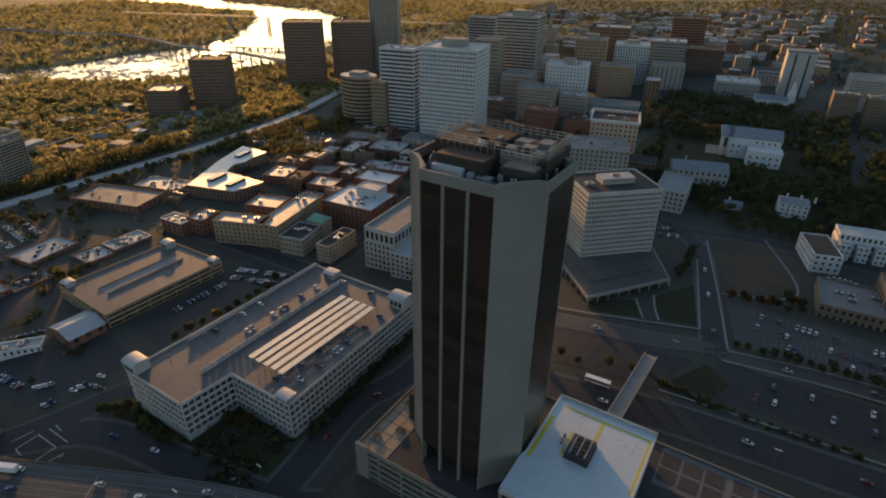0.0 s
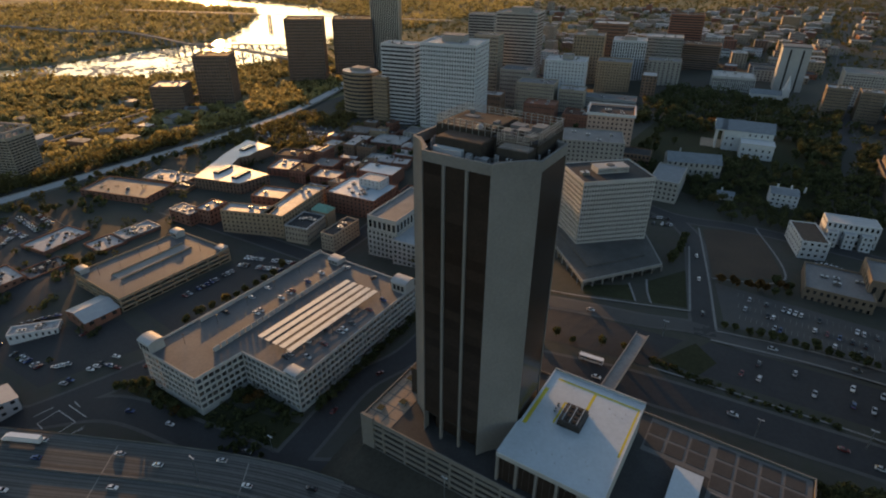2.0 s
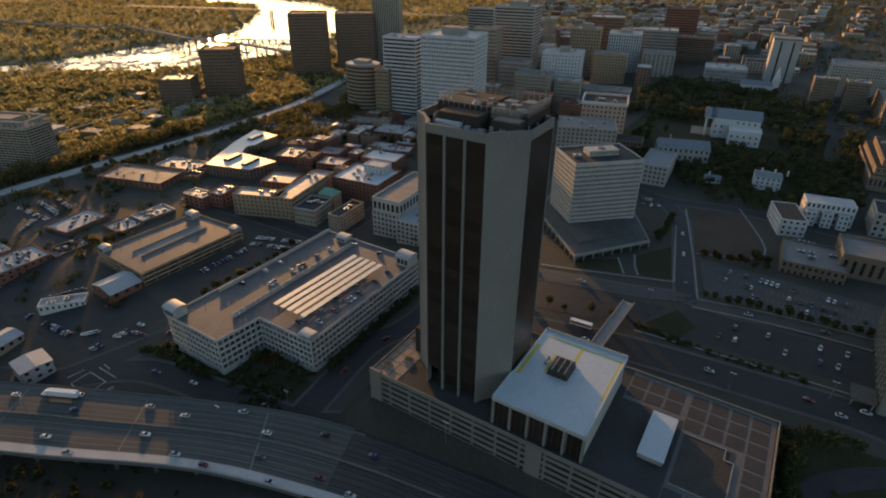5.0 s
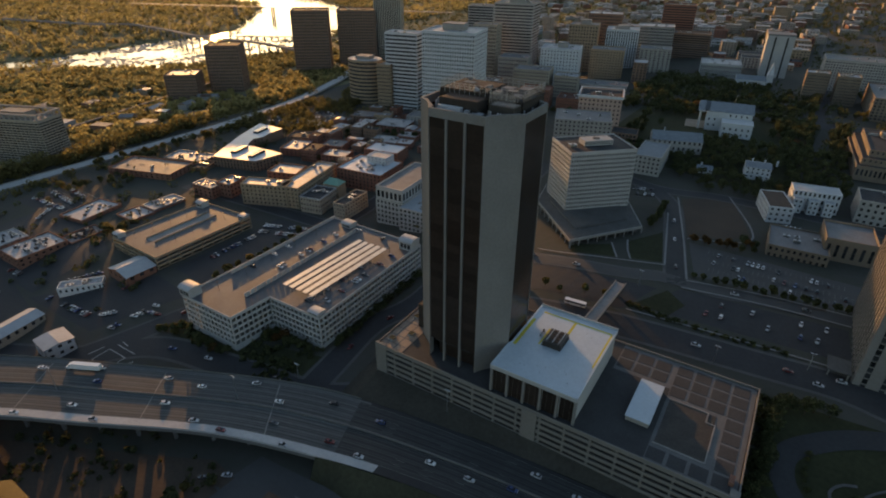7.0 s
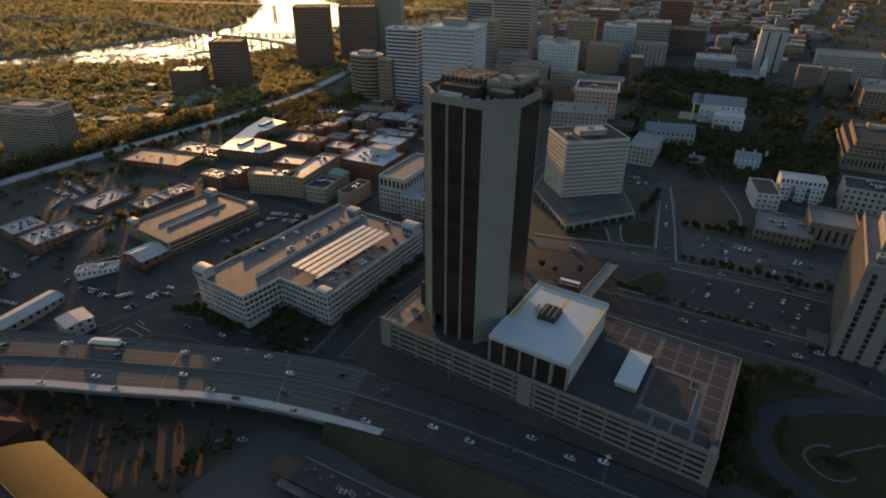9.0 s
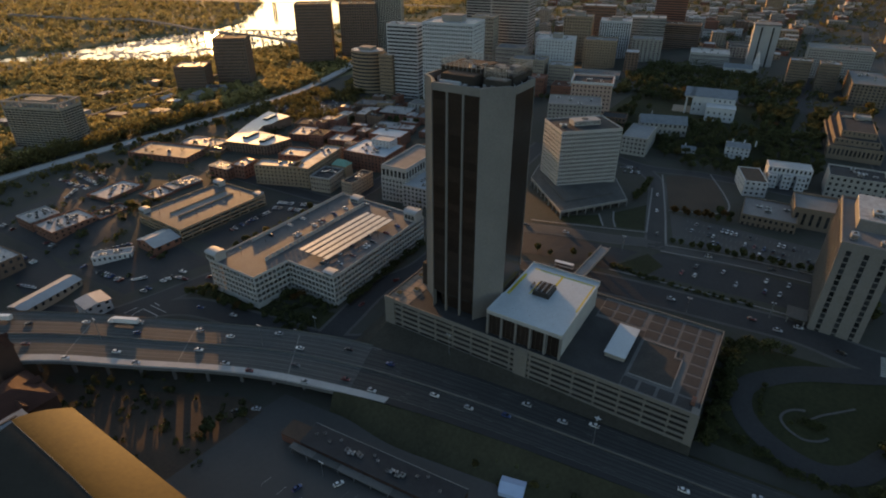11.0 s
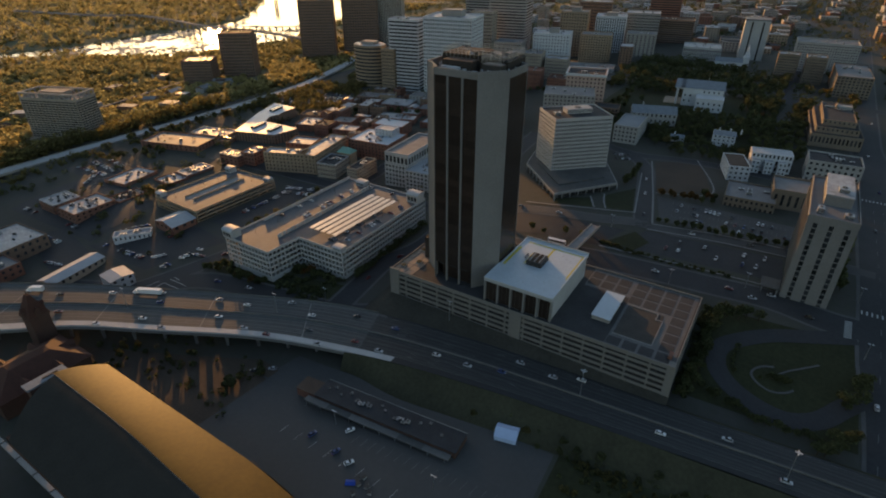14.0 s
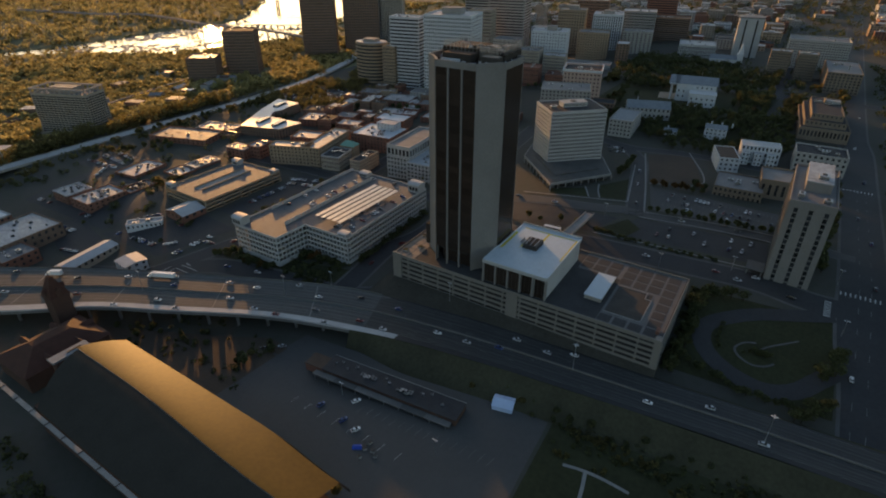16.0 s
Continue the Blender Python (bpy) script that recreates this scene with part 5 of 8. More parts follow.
building("stepped_block", "long brown stone block with a row of tall windows", "building", 104.5, 549, 41, 88, 4, 14, 1, 13, 24, STONE_BROWN_SHADED, ROOF_DARK, GLASS, pier=0.5, span=0.2, each="S", parapet=0.8, base=3.0, top=2.0)
building("middle_tier", "set-back brown stone middle storey of the stepped block", "building", 104, 552, 34, 80, 4, 19, 1, 9, 18, STONE_BROWN_SHADED, ROOF_DARK, None, z0=14.05, pier=0.65, span=0.5, parapet=0.6)
building("upper_tier", "set-back brown stone top storey of the stepped block", "building", 105, 557, 26, 72, 3, 24, 1, 7, 16, STONE_BROWN_SHADED, ROOF_DARK, None, z0=19.05, pier=0.65, span=0.5, parapet=0.6)
part("chimney", Shape().box(-5, -4.5, 0, -3.6, 4.5, 4.2, BRICK_TAN), put("plant_house", Shape().box(-3.4, -3, 0, 9, 4, 3.0, STONE_GREY).box(-14, -0.5, 0, -5.1, 0.5, 1.6, STEEL), "grey roof plant house with a tan screen wall", "plant house", at=pose(107, 572, 24.05, 0, 0, 3)))
clutter(109, 560, 12, 24, 3, 24, 4, 13)
building("brick_offices", "long tan brick office block", "building", 117, 748, 36, 84, 3, 30, 7, 9, 16, STONE_BROWN_SHADED, ROOF_GREY, None)
clutter(117, 748, 30, 60, 3, 30, 5, 14)

# old stone houses behind the office block
building("old_stone_block", "grey stone block with skylight roof", "building", -66, 452, 22, 44, 3, 14, 4, 6, 10, STONE_GREY, ROOF_SLATE, GLASS, pier=0.55, span=0.5, each="S", parapet=1.0)
pitched_house("stone_hall_house", "grey stone hall with slate roof", -57, 503, 44, 22, 18, 12, 6, 2, 10, 4, STONE_GREY, ROOF_SLATE, 1)
building("brick_hall", "red brick hall with flat roof", "building", -104, 496, 24, 20, 10, 13, 3, 7, 5, BRICK_BROWN, ROOF_DARK, GLASS, each="S")
building("annex_block", "pale block with square windows behind the offices", "building", -133, 452, 50, 36, 20, 34, 10, 13, 9, CONCRETE, ROOF_GREY, GLASS, pier=0.6, span=0.55, each="S")
building("pink_block", "pink stone corner building with white cornice", "building", -139, 520, 41, 36, 15, 40, 9, 10, 9, PINK, ROOF_DARK, GLASS, pier=0.6, span=0.55, each="SE", parapet=1.8, top=2.0)
clutter(-139, 522, 26, 24, 15, 40, 4, 15)
s = Shape()
for x0, y0, x1, y1 in ((-22, -19.5, 22, -18.4), (-22, 18.4, 22, 19.5), (-22, -18.4, -20.9, 18.4), (20.9, -18.4, 22, 18.4)):
    s.box(x0, y0, -0.2, x1, y1, 2.2, STUCCO_WHITE)
put("cornice", s, "broad white cornice round the pink building", "cornice", at=pose(-139, 520, 40, 0, 0, 15))
clutter(-133, 452, 44, 30, 20, 34, 4, 16)

# ---- downtown: label, x, y, w, d, angle, top, floors, bays, wall, roof, pier, span ----
DOWNTOWN = [
    ("white grid-fronted office tower", -331, 547, 64, 50, 12, 83, 22, 14, 11, STUCCO_WHITE, ROOF_PALE, 0.45, 0.45),
    ("white banded office tower", -416, 562, 44, 25, 12, 72, 20, 1, 1, STUCCO_WHITE, ROOF_PALE, 0.02, 0.52),
    ("tan banded office block", -436, 548, 19, 20, 12, 33, 12, 5, 6, BRICK_TAN, ROOF_GREY, 0.4, 0.5),
    ("dark banded office tower", -368, 792, 60, 50, 12, 93, 26, 1, 1, STONE_GREY, ROOF_GREY, 0.03, 0.5),
    ("cream stone block", -274, 655, 46, 32, 12, 28, 9, 10, 7, STONE, ROOF_GREY, 0.6, 0.55),
    ("white windowless-sided block", -267, 731, 52, 41, 14, 45, 12, 8, 7, STUCCO_WHITE, ROOF_PALE, 0.7, 0.55),
    ("tan old skyscraper", -283, 863, 44, 40, 14, 61, 15, 7, 6, BRICK_TAN, ROOF_GREY, 0.55, 0.5),
    ("dark-gridded office block", -303, 1029, 58, 45, 14, 61, 14, 12, 9, BRICK_BROWN, ROOF_PALE, 0.35, 0.35),
    ("white tower with dark strips", -231, 896, 48, 40, 14, 54, 13, 9, 8, STUCCO_WHITE, ROOF_PALE, 0.5, 0.2),
    ("tan brick hotel block", -222, 800, 46, 35, 14, 38, 11, 8, 6, BRICK_TAN, ROOF_GREY, 0.6, 0.55),
    ("pale gridded office block", -195, 959, 55, 41, 12, 55, 12, 14, 10, CONCRETE, ROOF_PALE, 0.35, 0.4),
    ("grey block with blank end wall", -168, 859, 44, 32, 12, 36, 10, 5, 6, CONCRETE, ROOF_GREY, 0.6, 0.5),
    ("red-brown banded tower", -207, 1177, 58, 44, 12, 69, 16, 1, 1, BRICK, ROOF_DARK, 0.03, 0.5),
    ("brown banded office block", -148, 1007, 60, 40, 10, 42, 11, 1, 1, BRICK_BROWN, ROOF_DARK, 0.03, 0.5),
    ("pale colonnaded library", -77, 873, 53, 44, 10, 23, 3, 14, 11, CONCRETE_WHITE, ROOF_PALE, 0.5, 0.15),
    ("long stone block", 84, 868, 74, 44, 4, 44, 11, 16, 9, STONE_GREY, ROOF_GREY, 0.5, 0.5),
    ("brown block with white cornice", 44, 780, 24, 22, 4, 38, 9, 9, 6, STONE_BROWN_SHADED, ROOF_PALE, 0.55, 0.5),
    ("brown block with pale roof", 76, 776, 22, 24, 4, 38, 9, 9, 7, STONE_BROWN_SHADED, ROOF_PALE, 0.55, 0.5),
    ("low stone offices", -176, 628, 40, 26, 12, 16, 4, 10, 6, STONE_GREY, ROOF_PALE, 0.55, 0.5),
    ("red brick exchange block", -196, 592, 30, 28, 12, 14, 4, 7, 7, BRICK, TILE, 0.6, 0.55),
    ("pale stone offices", -232, 668, 30, 26, 12, 22, 6, 7, 6, STONE, ROOF_PALE, 0.55, 0.5),
    ("grey stone bank block", -318, 690, 40, 34, 12, 34, 9, 9, 8, CONCRETE, ROOF_GREY, 0.5, 0.5),
    ("brown brick store", -316, 612, 28, 24, 12, 16, 4, 7, 6, BRICK_BROWN, ROOF_PALE, 0.6, 0.55),
    ("red brick hall", -241, 592, 35, 25, 12, 19, 4, 8, 6, BRICK, BRICK, 0.65, 0.6),
    ("long grey low block", -197, 709, 66, 28, 12, 8, 3, 16, 7, STONE_GREY, ROOF_GREY, 0.5, 0.5),
    ("dark riverside tower", -740, 724, 62, 52, 38, 66, 20, 10, 9, BRICK_BROWN, ROOF_DARK, 0.5, 0.5),
    ("dark riverside twin tower", -697, 799, 68, 57, 38, 63, 20, 10, 9, BRICK_BROWN, ROOF_DARK, 0.5, 0.5),
    ("dark square riverside block", -739, 532, 50, 43, 38, 33, 14, 9, 8, BRICK_BROWN, ROOF_DARK, 0.5, 0.5),
    ("broad brown riverside block", -752, 462, 44, 40, 38, 0, 8, 9, 8, BRICK_BROWN, ROOF_PALE, 0.5, 0.5),
    ("banded apartment block", -638, 194, 70, 30, 22, 15, 16, 10, 5, STONE, ROOF_GREY, 0.08, 0.42),
    ("tall pale office slab", -597, 1103, 56, 38, 12, 52, 14, 1, 1, STONE_GREY, ROOF_GREY, 0.03, 0.5),
    ("pale tower behind the white block", -378, 716, 34, 30, 12, 69, 18, 9, 8, STONE, ROOF_GREY, 0.4, 0.45),
]
for k, (lab, x, y, w, d, ang, top, fl, bx, by, wm, rm, pi, sp) in enumerate(DOWNTOWN):
    bx, by = (bx, by) if bx == 1 else (int(bx * 1.5), int(by * 1.5))
    r = building("downtown_block", lab, "office building", x, y, w, d, ang, top, fl, bx, by, wm, rm, None, pier=pi, span=sp, parapet=1.4, top=1.5, group="downtown blocks",
                 each="" if x < -500 or y > 700 else "S")
    clutter(x, y, w * 0.8, d * 0.8, ang, top, 3 + k % 3, 100 + k)
for x, y, w, d, ang, z, h in ((-334, 552, 26, 18, 12, 83, 7), (-283, 866, 16, 14, 14, 61, 6), (-368, 795, 26, 20, 12, 93, 6), (-231, 898, 18, 16, 14, 54, 5), (-267, 735, 14, 12, 14, 45, 6)):
    p = Shape().box(-w / 2, -d / 2, 0, w / 2, d / 2, h, CONCRETE).box(-w / 2 - 0.3, -d / 2 - 0.3, h, w / 2 + 0.3, d / 2 + 0.3, h + 0.5, ROOF_GREY)
    put("penthouse", p, "pale plant room on a tower roof", "plant room", at=pose(x, y, z, 0, 0, ang), group="plant rooms")


def roof_arcade():
    """Open arcade round the roof of the riverside apartment block."""
    root = thing("roof_arcade", "pale open arcade on the apartment roof", "arcade", pose(-638, 194, 15.0, 0, 0, 22))
    post = Shape().box(-0.7, -0.7, 0, 0.7, 0.7, 5.5, CONCRETE).mesh("arcade_post")
    spread("post", post, [(-34.5 + 6.27 * i, y, 0) for i in range(12) for y in (-14.6, 14.6)] + [(x, -7 + 7 * i, 0) for i in range(3) for x in (-34.5, 34.5)], root)
    for x0, y0, x1, y1 in ((-35.5, -15.6, 35.5, -13.6), (-35.5, 13.6, 35.5, 15.6), (-35.5, -13.6, -33.5, 13.6), (33.5, -13.6, 35.5, 13.6)):
        part("beam", Shape().box(x0, y0, 5.5, x1, y1, 7.0, CONCRETE), root)
    part("plant_room", Shape().box(-16, -7, 0, 14, 7, 6.5, STONE).box(-16.3, -7.3, 6.5, 14.3, 7.3, 6.9, ROOF_GREY), root)
    part("podium", Shape().box(-44, -26, -53, 44, 20, -44, STONE), root, "low tan podium")


roof_arcade()


def bank_tower():
    """The tall slim tower with strong vertical ribs."""
    root = thing("ribbed_tower", "very tall grey tower with pale vertical ribs", "office tower", pose(-655, 842, -25, 0, 0, 30))
    part("core", Shape().box(-24, -24, 0, 24, 24, 165, GLASS_FAR).box(-24, -24, 165, 24, 24, 168, STEEL), root)
    rib = Shape().box(-0.7, -0.7, 0, 0.7, 0.7, 167, STEEL).mesh("rib")
    spread("rib", rib, [(-24 + 3.2 * i, -24.4, 0) for i in range(16)] + [(24.4, -24 + 3.2 * i, 0) for i in range(16)], root)


bank_tower()


def slab_hall():
    """Pale windowless slab with two dark slots."""
    root = thing("blank_slab", "pale windowless slab tower with two dark slots", "office tower", pose(-12, 905, 2, 0, 0, 8))
    part("wall", Shape().box(-17, -14, 0, 17, 14, 60, CONCRETE_WHITE), root)
    spread("slot", Shape().box(-1.1, -0.1, 0, 1.1, 0.3, 57, VOID_SHADE).mesh("slot"), [(-7, -14.05, 1), (8, -14.05, 1)], root)
    part("roof", Shape().box(-17.5, -14.5, 60, 17.5, 14.5, 62, ROOF_GREY), root)
    c = thing("church", "white church with a small pointed steeple", "church", pose(-28, 822, ground(-28, 822), 0, 0, 8))
    part("nave", Shape().box(-20, -8, 0, 16, 8, 8, STUCCO_WHITE), c)
    part("roof", Shape().gable(-20, -8, 16, 8, 8, 13, ROOF_SLATE, STUCCO_WHITE), c)
    part("steeple", Shape().box(16, -4, 0, 24, 4, 16, STUCCO_WHITE).tube((20, 0, 16), (20, 0, 32), 4, 0.2, STUCCO_WHITE, 8), c)


slab_hall()


def round_block():
    """Curved banded block."""
    root = thing("curved_block", "curved tan block with dark window bands", "office building", pose(-482, 560, -28, 0, 0, 10), "downtown blocks")
    g, n = Shape(), 28
    ring = lambda r: [(r * math.cos(2 * math.pi * i / n), 0.75 * r * math.sin(2 * math.pi * i / n)) for i in range(n)]
    g.prism(ring(24.4), 0, 60, GLASS_FAR)
    part("glazing", g, root)
    for k in range(13):
        part("floor_band", Shape().prism(ring(25), 4.9 * k, 4.9 * k + 2.6, BRICK_TAN), root)
    part("roof", Shape().prism(ring(24), 60, 62, ROOF_PALE).box(-10, -8, 62, 10, 8, 66, CONCRETE), root)


round_block()

# ---- the low brick town ----
LOW = [
    ("low brick warehouse with pale parapet roof", -480, 229, 69, 34, 17, -16.5, 2, 12, 6, BRICK, ROOF_GREY),
    ("low block with pale roof", -480, 272, 46, 24, 15, -20, 2, 8, 4, BRICK, ROOF_PALE),
    ("tan brick block with pale roof", -329, 240, 40, 15, 22, -4, 5, 11, 4, BRICK_TAN, ROOF_PALE),
    ("tan brick block with white coping", -312, 272, 18, 62, 12, -4, 5, 5, 16, BRICK_TAN, ROOF_PALE),
    ("low brick house with light roof", -346, 279, 28, 22, 18, -8, 4, 6, 5, BRICK, ROOF_PALE),
    ("cream corner house with many windows", -286, 256, 19, 26, 12, -9, 3, 7, 9, STONE, ROOF_DARK),
    ("cream house with many windows", -257, 263, 11, 31, 4, -9, 4, 4, 9, STONE, ROOF_DARK),
    ("brick warehouse with cluttered white roof", -284, 322, 47, 39, 6, -5, 5, 12, 8, BRICK, ROOF_WHITE),
    ("brick warehouse with white roof", -299, 366, 36, 24, 9, -4, 5, 9, 6, BRICK, ROOF_WHITE),
    ("small brick house", -386, 223, 23, 13, 4, -12, 3, 4, 4, BRICK, ROOF_PALE),
    ("small brick house with blue-grey roof", -371, 236, 15, 20, 9, -10, 3, 4, 5, BRICK, ROOF_METAL),
    ("white low block among parked cars", -468, 434, 30, 22, 22, -22, 3, 8, 5, STUCCO_WHITE, ROOF_PALE),
    ("brick shed with patched white roof", -410, 90, 27, 34, 0, -20, 2, 5, 7, BRICK, ROOF_PALE),
    ("brick shed with pale roof", -440, 84, 22, 22, 0, -20, 2, 5, 5, BRICK, ROOF_PALE),
    ("brick shed with grey roof", -402, 121, 17, 26, 0, -22, 1, 4, 5, BRICK, ROOF_GREY),
    ("brick shed with blue-grey roof", -436, 146, 26, 36, 8, -20, 2, 5, 7, BRICK, ROOF_METAL),
    ("brick shed with pale roof", -401, 163, 22, 20, -2, -21, 2, 5, 4, BRICK, ROOF_PALE),
    ("red brick shed", -400, 188, 17, 28, -2, -20, 2, 4, 6, BRICK, ROOF_PALE),
    ("long white shed", -334, 83, 9, 26, -40, -22.2, 1, 3, 8, STUCCO_WHITE, ROOF_PALE),
    ("brick house", -345, 345, 26, 20, 14, -12, 3, 6, 5, BRICK, ROOF_PALE),
    ("brick house", -372, 372, 24, 22, 16, -14, 3, 6, 5, BRICK, ROOF_GREY),
    ("brick house with patched pale roof", -332, 410, 30, 20, 14, -13, 3, 7, 5, BRICK, ROOF_PALE),
    ("brick house", -268, 408, 30, 24, 8, -8, 4, 7, 6, BRICK, ROOF_PALE),
    ("brick house", -240, 372, 26, 26, 8, -6, 4, 6, 6, BRICK_BROWN, ROOF_GREY),
    ("brick house", -300, 452, 36, 24, 12, -8, 4, 8, 6, BRICK, ROOF_GREY),
    ("brick house", -360, 462, 36, 28, 14, -12, 3, 8, 6, BRICK, ROOF_PALE),
    ("brick house", -420, 480, 30, 26, 14, -15, 3, 7, 6, BRICK_BROWN, ROOF_GREY),
    ("brick house", -230, 440, 30, 28, 10, -3, 4, 7, 6, BRICK, ROOF_PALE),
    ("low brick shop with tar roof", -250, 350, 22, 18, 8, -9, 3, 5, 4, BRICK, ROOF_DARK),
    ("low brick shop with tar roof", -336, 318, 18, 16, 14, -15, 2, 4, 4, BRICK_BROWN, ROOF_DARK),
    ("brick warehouse with pale roof", -404, 348, 24, 30, 20, -15, 3, 5, 6, BRICK, ROOF_PALE),
    ("brick warehouse with tar roof", -428, 378, 26, 22, 20, -16, 3, 6, 5, BRICK_BROWN, ROOF_DARK),
    ("brick house with pale roof", -318, 432, 22, 20, 12, -11, 3, 5, 5, BRICK, ROOF_PALE),
    ("brick warehouse with grey roof", -262, 470, 36, 26, 10, -4, 4, 8, 6, BRICK, ROOF_GREY),
    ("grey stone shops", -340, 500, 44, 24, 12, -9, 4, 10, 6, STONE_GREY, ROOF_GREY),
    ("brick house with tar roof", -446, 262, 16, 20, 20, -19, 2, 4, 5, BRICK_BROWN, ROOF_DARK),
    ("low dark brick store with pale roof", -404, 22, 40, 46, 4, -22, 2, 8, 9, BRICK_BROWN, ROOF_PALE),
    ("brick store with white roof", -440, 12, 26, 34, 4, -19, 3, 5, 7, BRICK, ROOF_WHITE),
    ("brick store with grey roof", -372, 4, 22, 24, 4, -24, 2, 5, 5, BRICK, ROOF_GREY),
    ("brick block", -190, 420, 34, 36, 8, 2, 4, 8, 8, BRICK, ROOF_PALE),
]
for k, (lab, x, y, w, d, ang, top, fl, bx, by, wm, rm) in enumerate(LOW):
    building("brick_building", lab, "building", x, y, w, d, ang, top, fl, bx, by, wm, rm, GLASS, pier=0.6, span=0.55, each="SE" if k in (2, 3, 5, 6, 7) else "", parapet=1.0,
             group="low town blocks", coping=ROOF_PALE if k % 4 == 1 else None, proud=0.2)
    clutter(x, y, w * 0.8, d * 0.8, ang, top, 1 + (k * 7) % 4 + (9 if k in (7, 12) else 0), 300 + k)
def white_roofed_block():
    """A brick block of broken outline under one bright roof."""
    poly, z0, z1 = [(-440, 270), (-394, 283), (-389, 313), (-439, 312), (-449, 328), (-446, 339), (-450, 353), (-451, 372), (-488, 372), (-471, 329)], -24.0, -11.5
    root = thing("brick_building", "brown brick block with bright white angular roof", "building", pose(0, 0, 0), "low town blocks")
    part("wall", Shape().prism(poly, z0, z1, BRICK_BROWN), root)
    part("roof", Shape().prism(poly, z1, z1 + 0.25, BRICK_BROWN, ROOF_WHITE), root, "bright white roof membrane")
    pane = Shape().box(-0.7, -0.12, 0, 0.7, 0.12, 1.8, GLASS).mesh("block_window")
    for (ax, ay), (bx, by) in zip(poly, poly[1:] + poly[:1]):
        length, turn = math.hypot(bx - ax, by - ay), math.degrees(math.atan2(by - ay, bx - ax))
        if bx < ax:
            continue
        n = max(1, int(length / 3.6))
        spread("window", pane, [pose(ax + (bx - ax) * (i + 0.5) / n, ay + (by - ay) * (i + 0.5) / n, z0 + 2.4 + 3.2 * f, 0, 0, turn) for i in range(n) for f in range(3)], root)


white_roofed_block()
for x, y, w, d, ang, z, n in ((-410, 90, 27, 34, 0, -20, 9), (-440, 84, 22, 22, 0, -20, 7), (-402, 121, 17, 26, 0, -22, 8), (-436, 146, 26, 36, 8, -20, 6), (-401, 163, 22, 20, -2, -21, 5), (-404, 22, 40, 46, 4, -22, 7)):
    for k in range(n):                            # small dark vents and hatches on the shed roofs
        u, v = (0.3 - 0.6 * (k * 0.618 % 1)) * w, (0.35 - 0.7 * k / n) * d
        roof_unit(x + u, y + v, z, 1.4 + k % 3 * 0.5, 1.2 + k % 2 * 0.8, 0.8, ang, ROOF_DARK)
for x, y, w, d, ang in ((-432, 296, 6, 20, 10), (-408, 297, 6, 20, 10), (-464, 352, 6, 18, 10)):
    m = thing("skylight_monitor", "long dark skylight monitor on a white roof", "skylight", pose(x, y, -11.25, 0, 0, ang), "skylight monitors")
    part("curb", Shape().box(-w / 2, -d / 2, 0, w / 2, d / 2, 1.6, ROOF_DARK), m)
    part("glazing", Shape().box(-w / 2 + 0.5, -d / 2 + 0.5, 1.6, w / 2 - 0.5, d / 2 - 0.5, 2.0, GLASS), m)


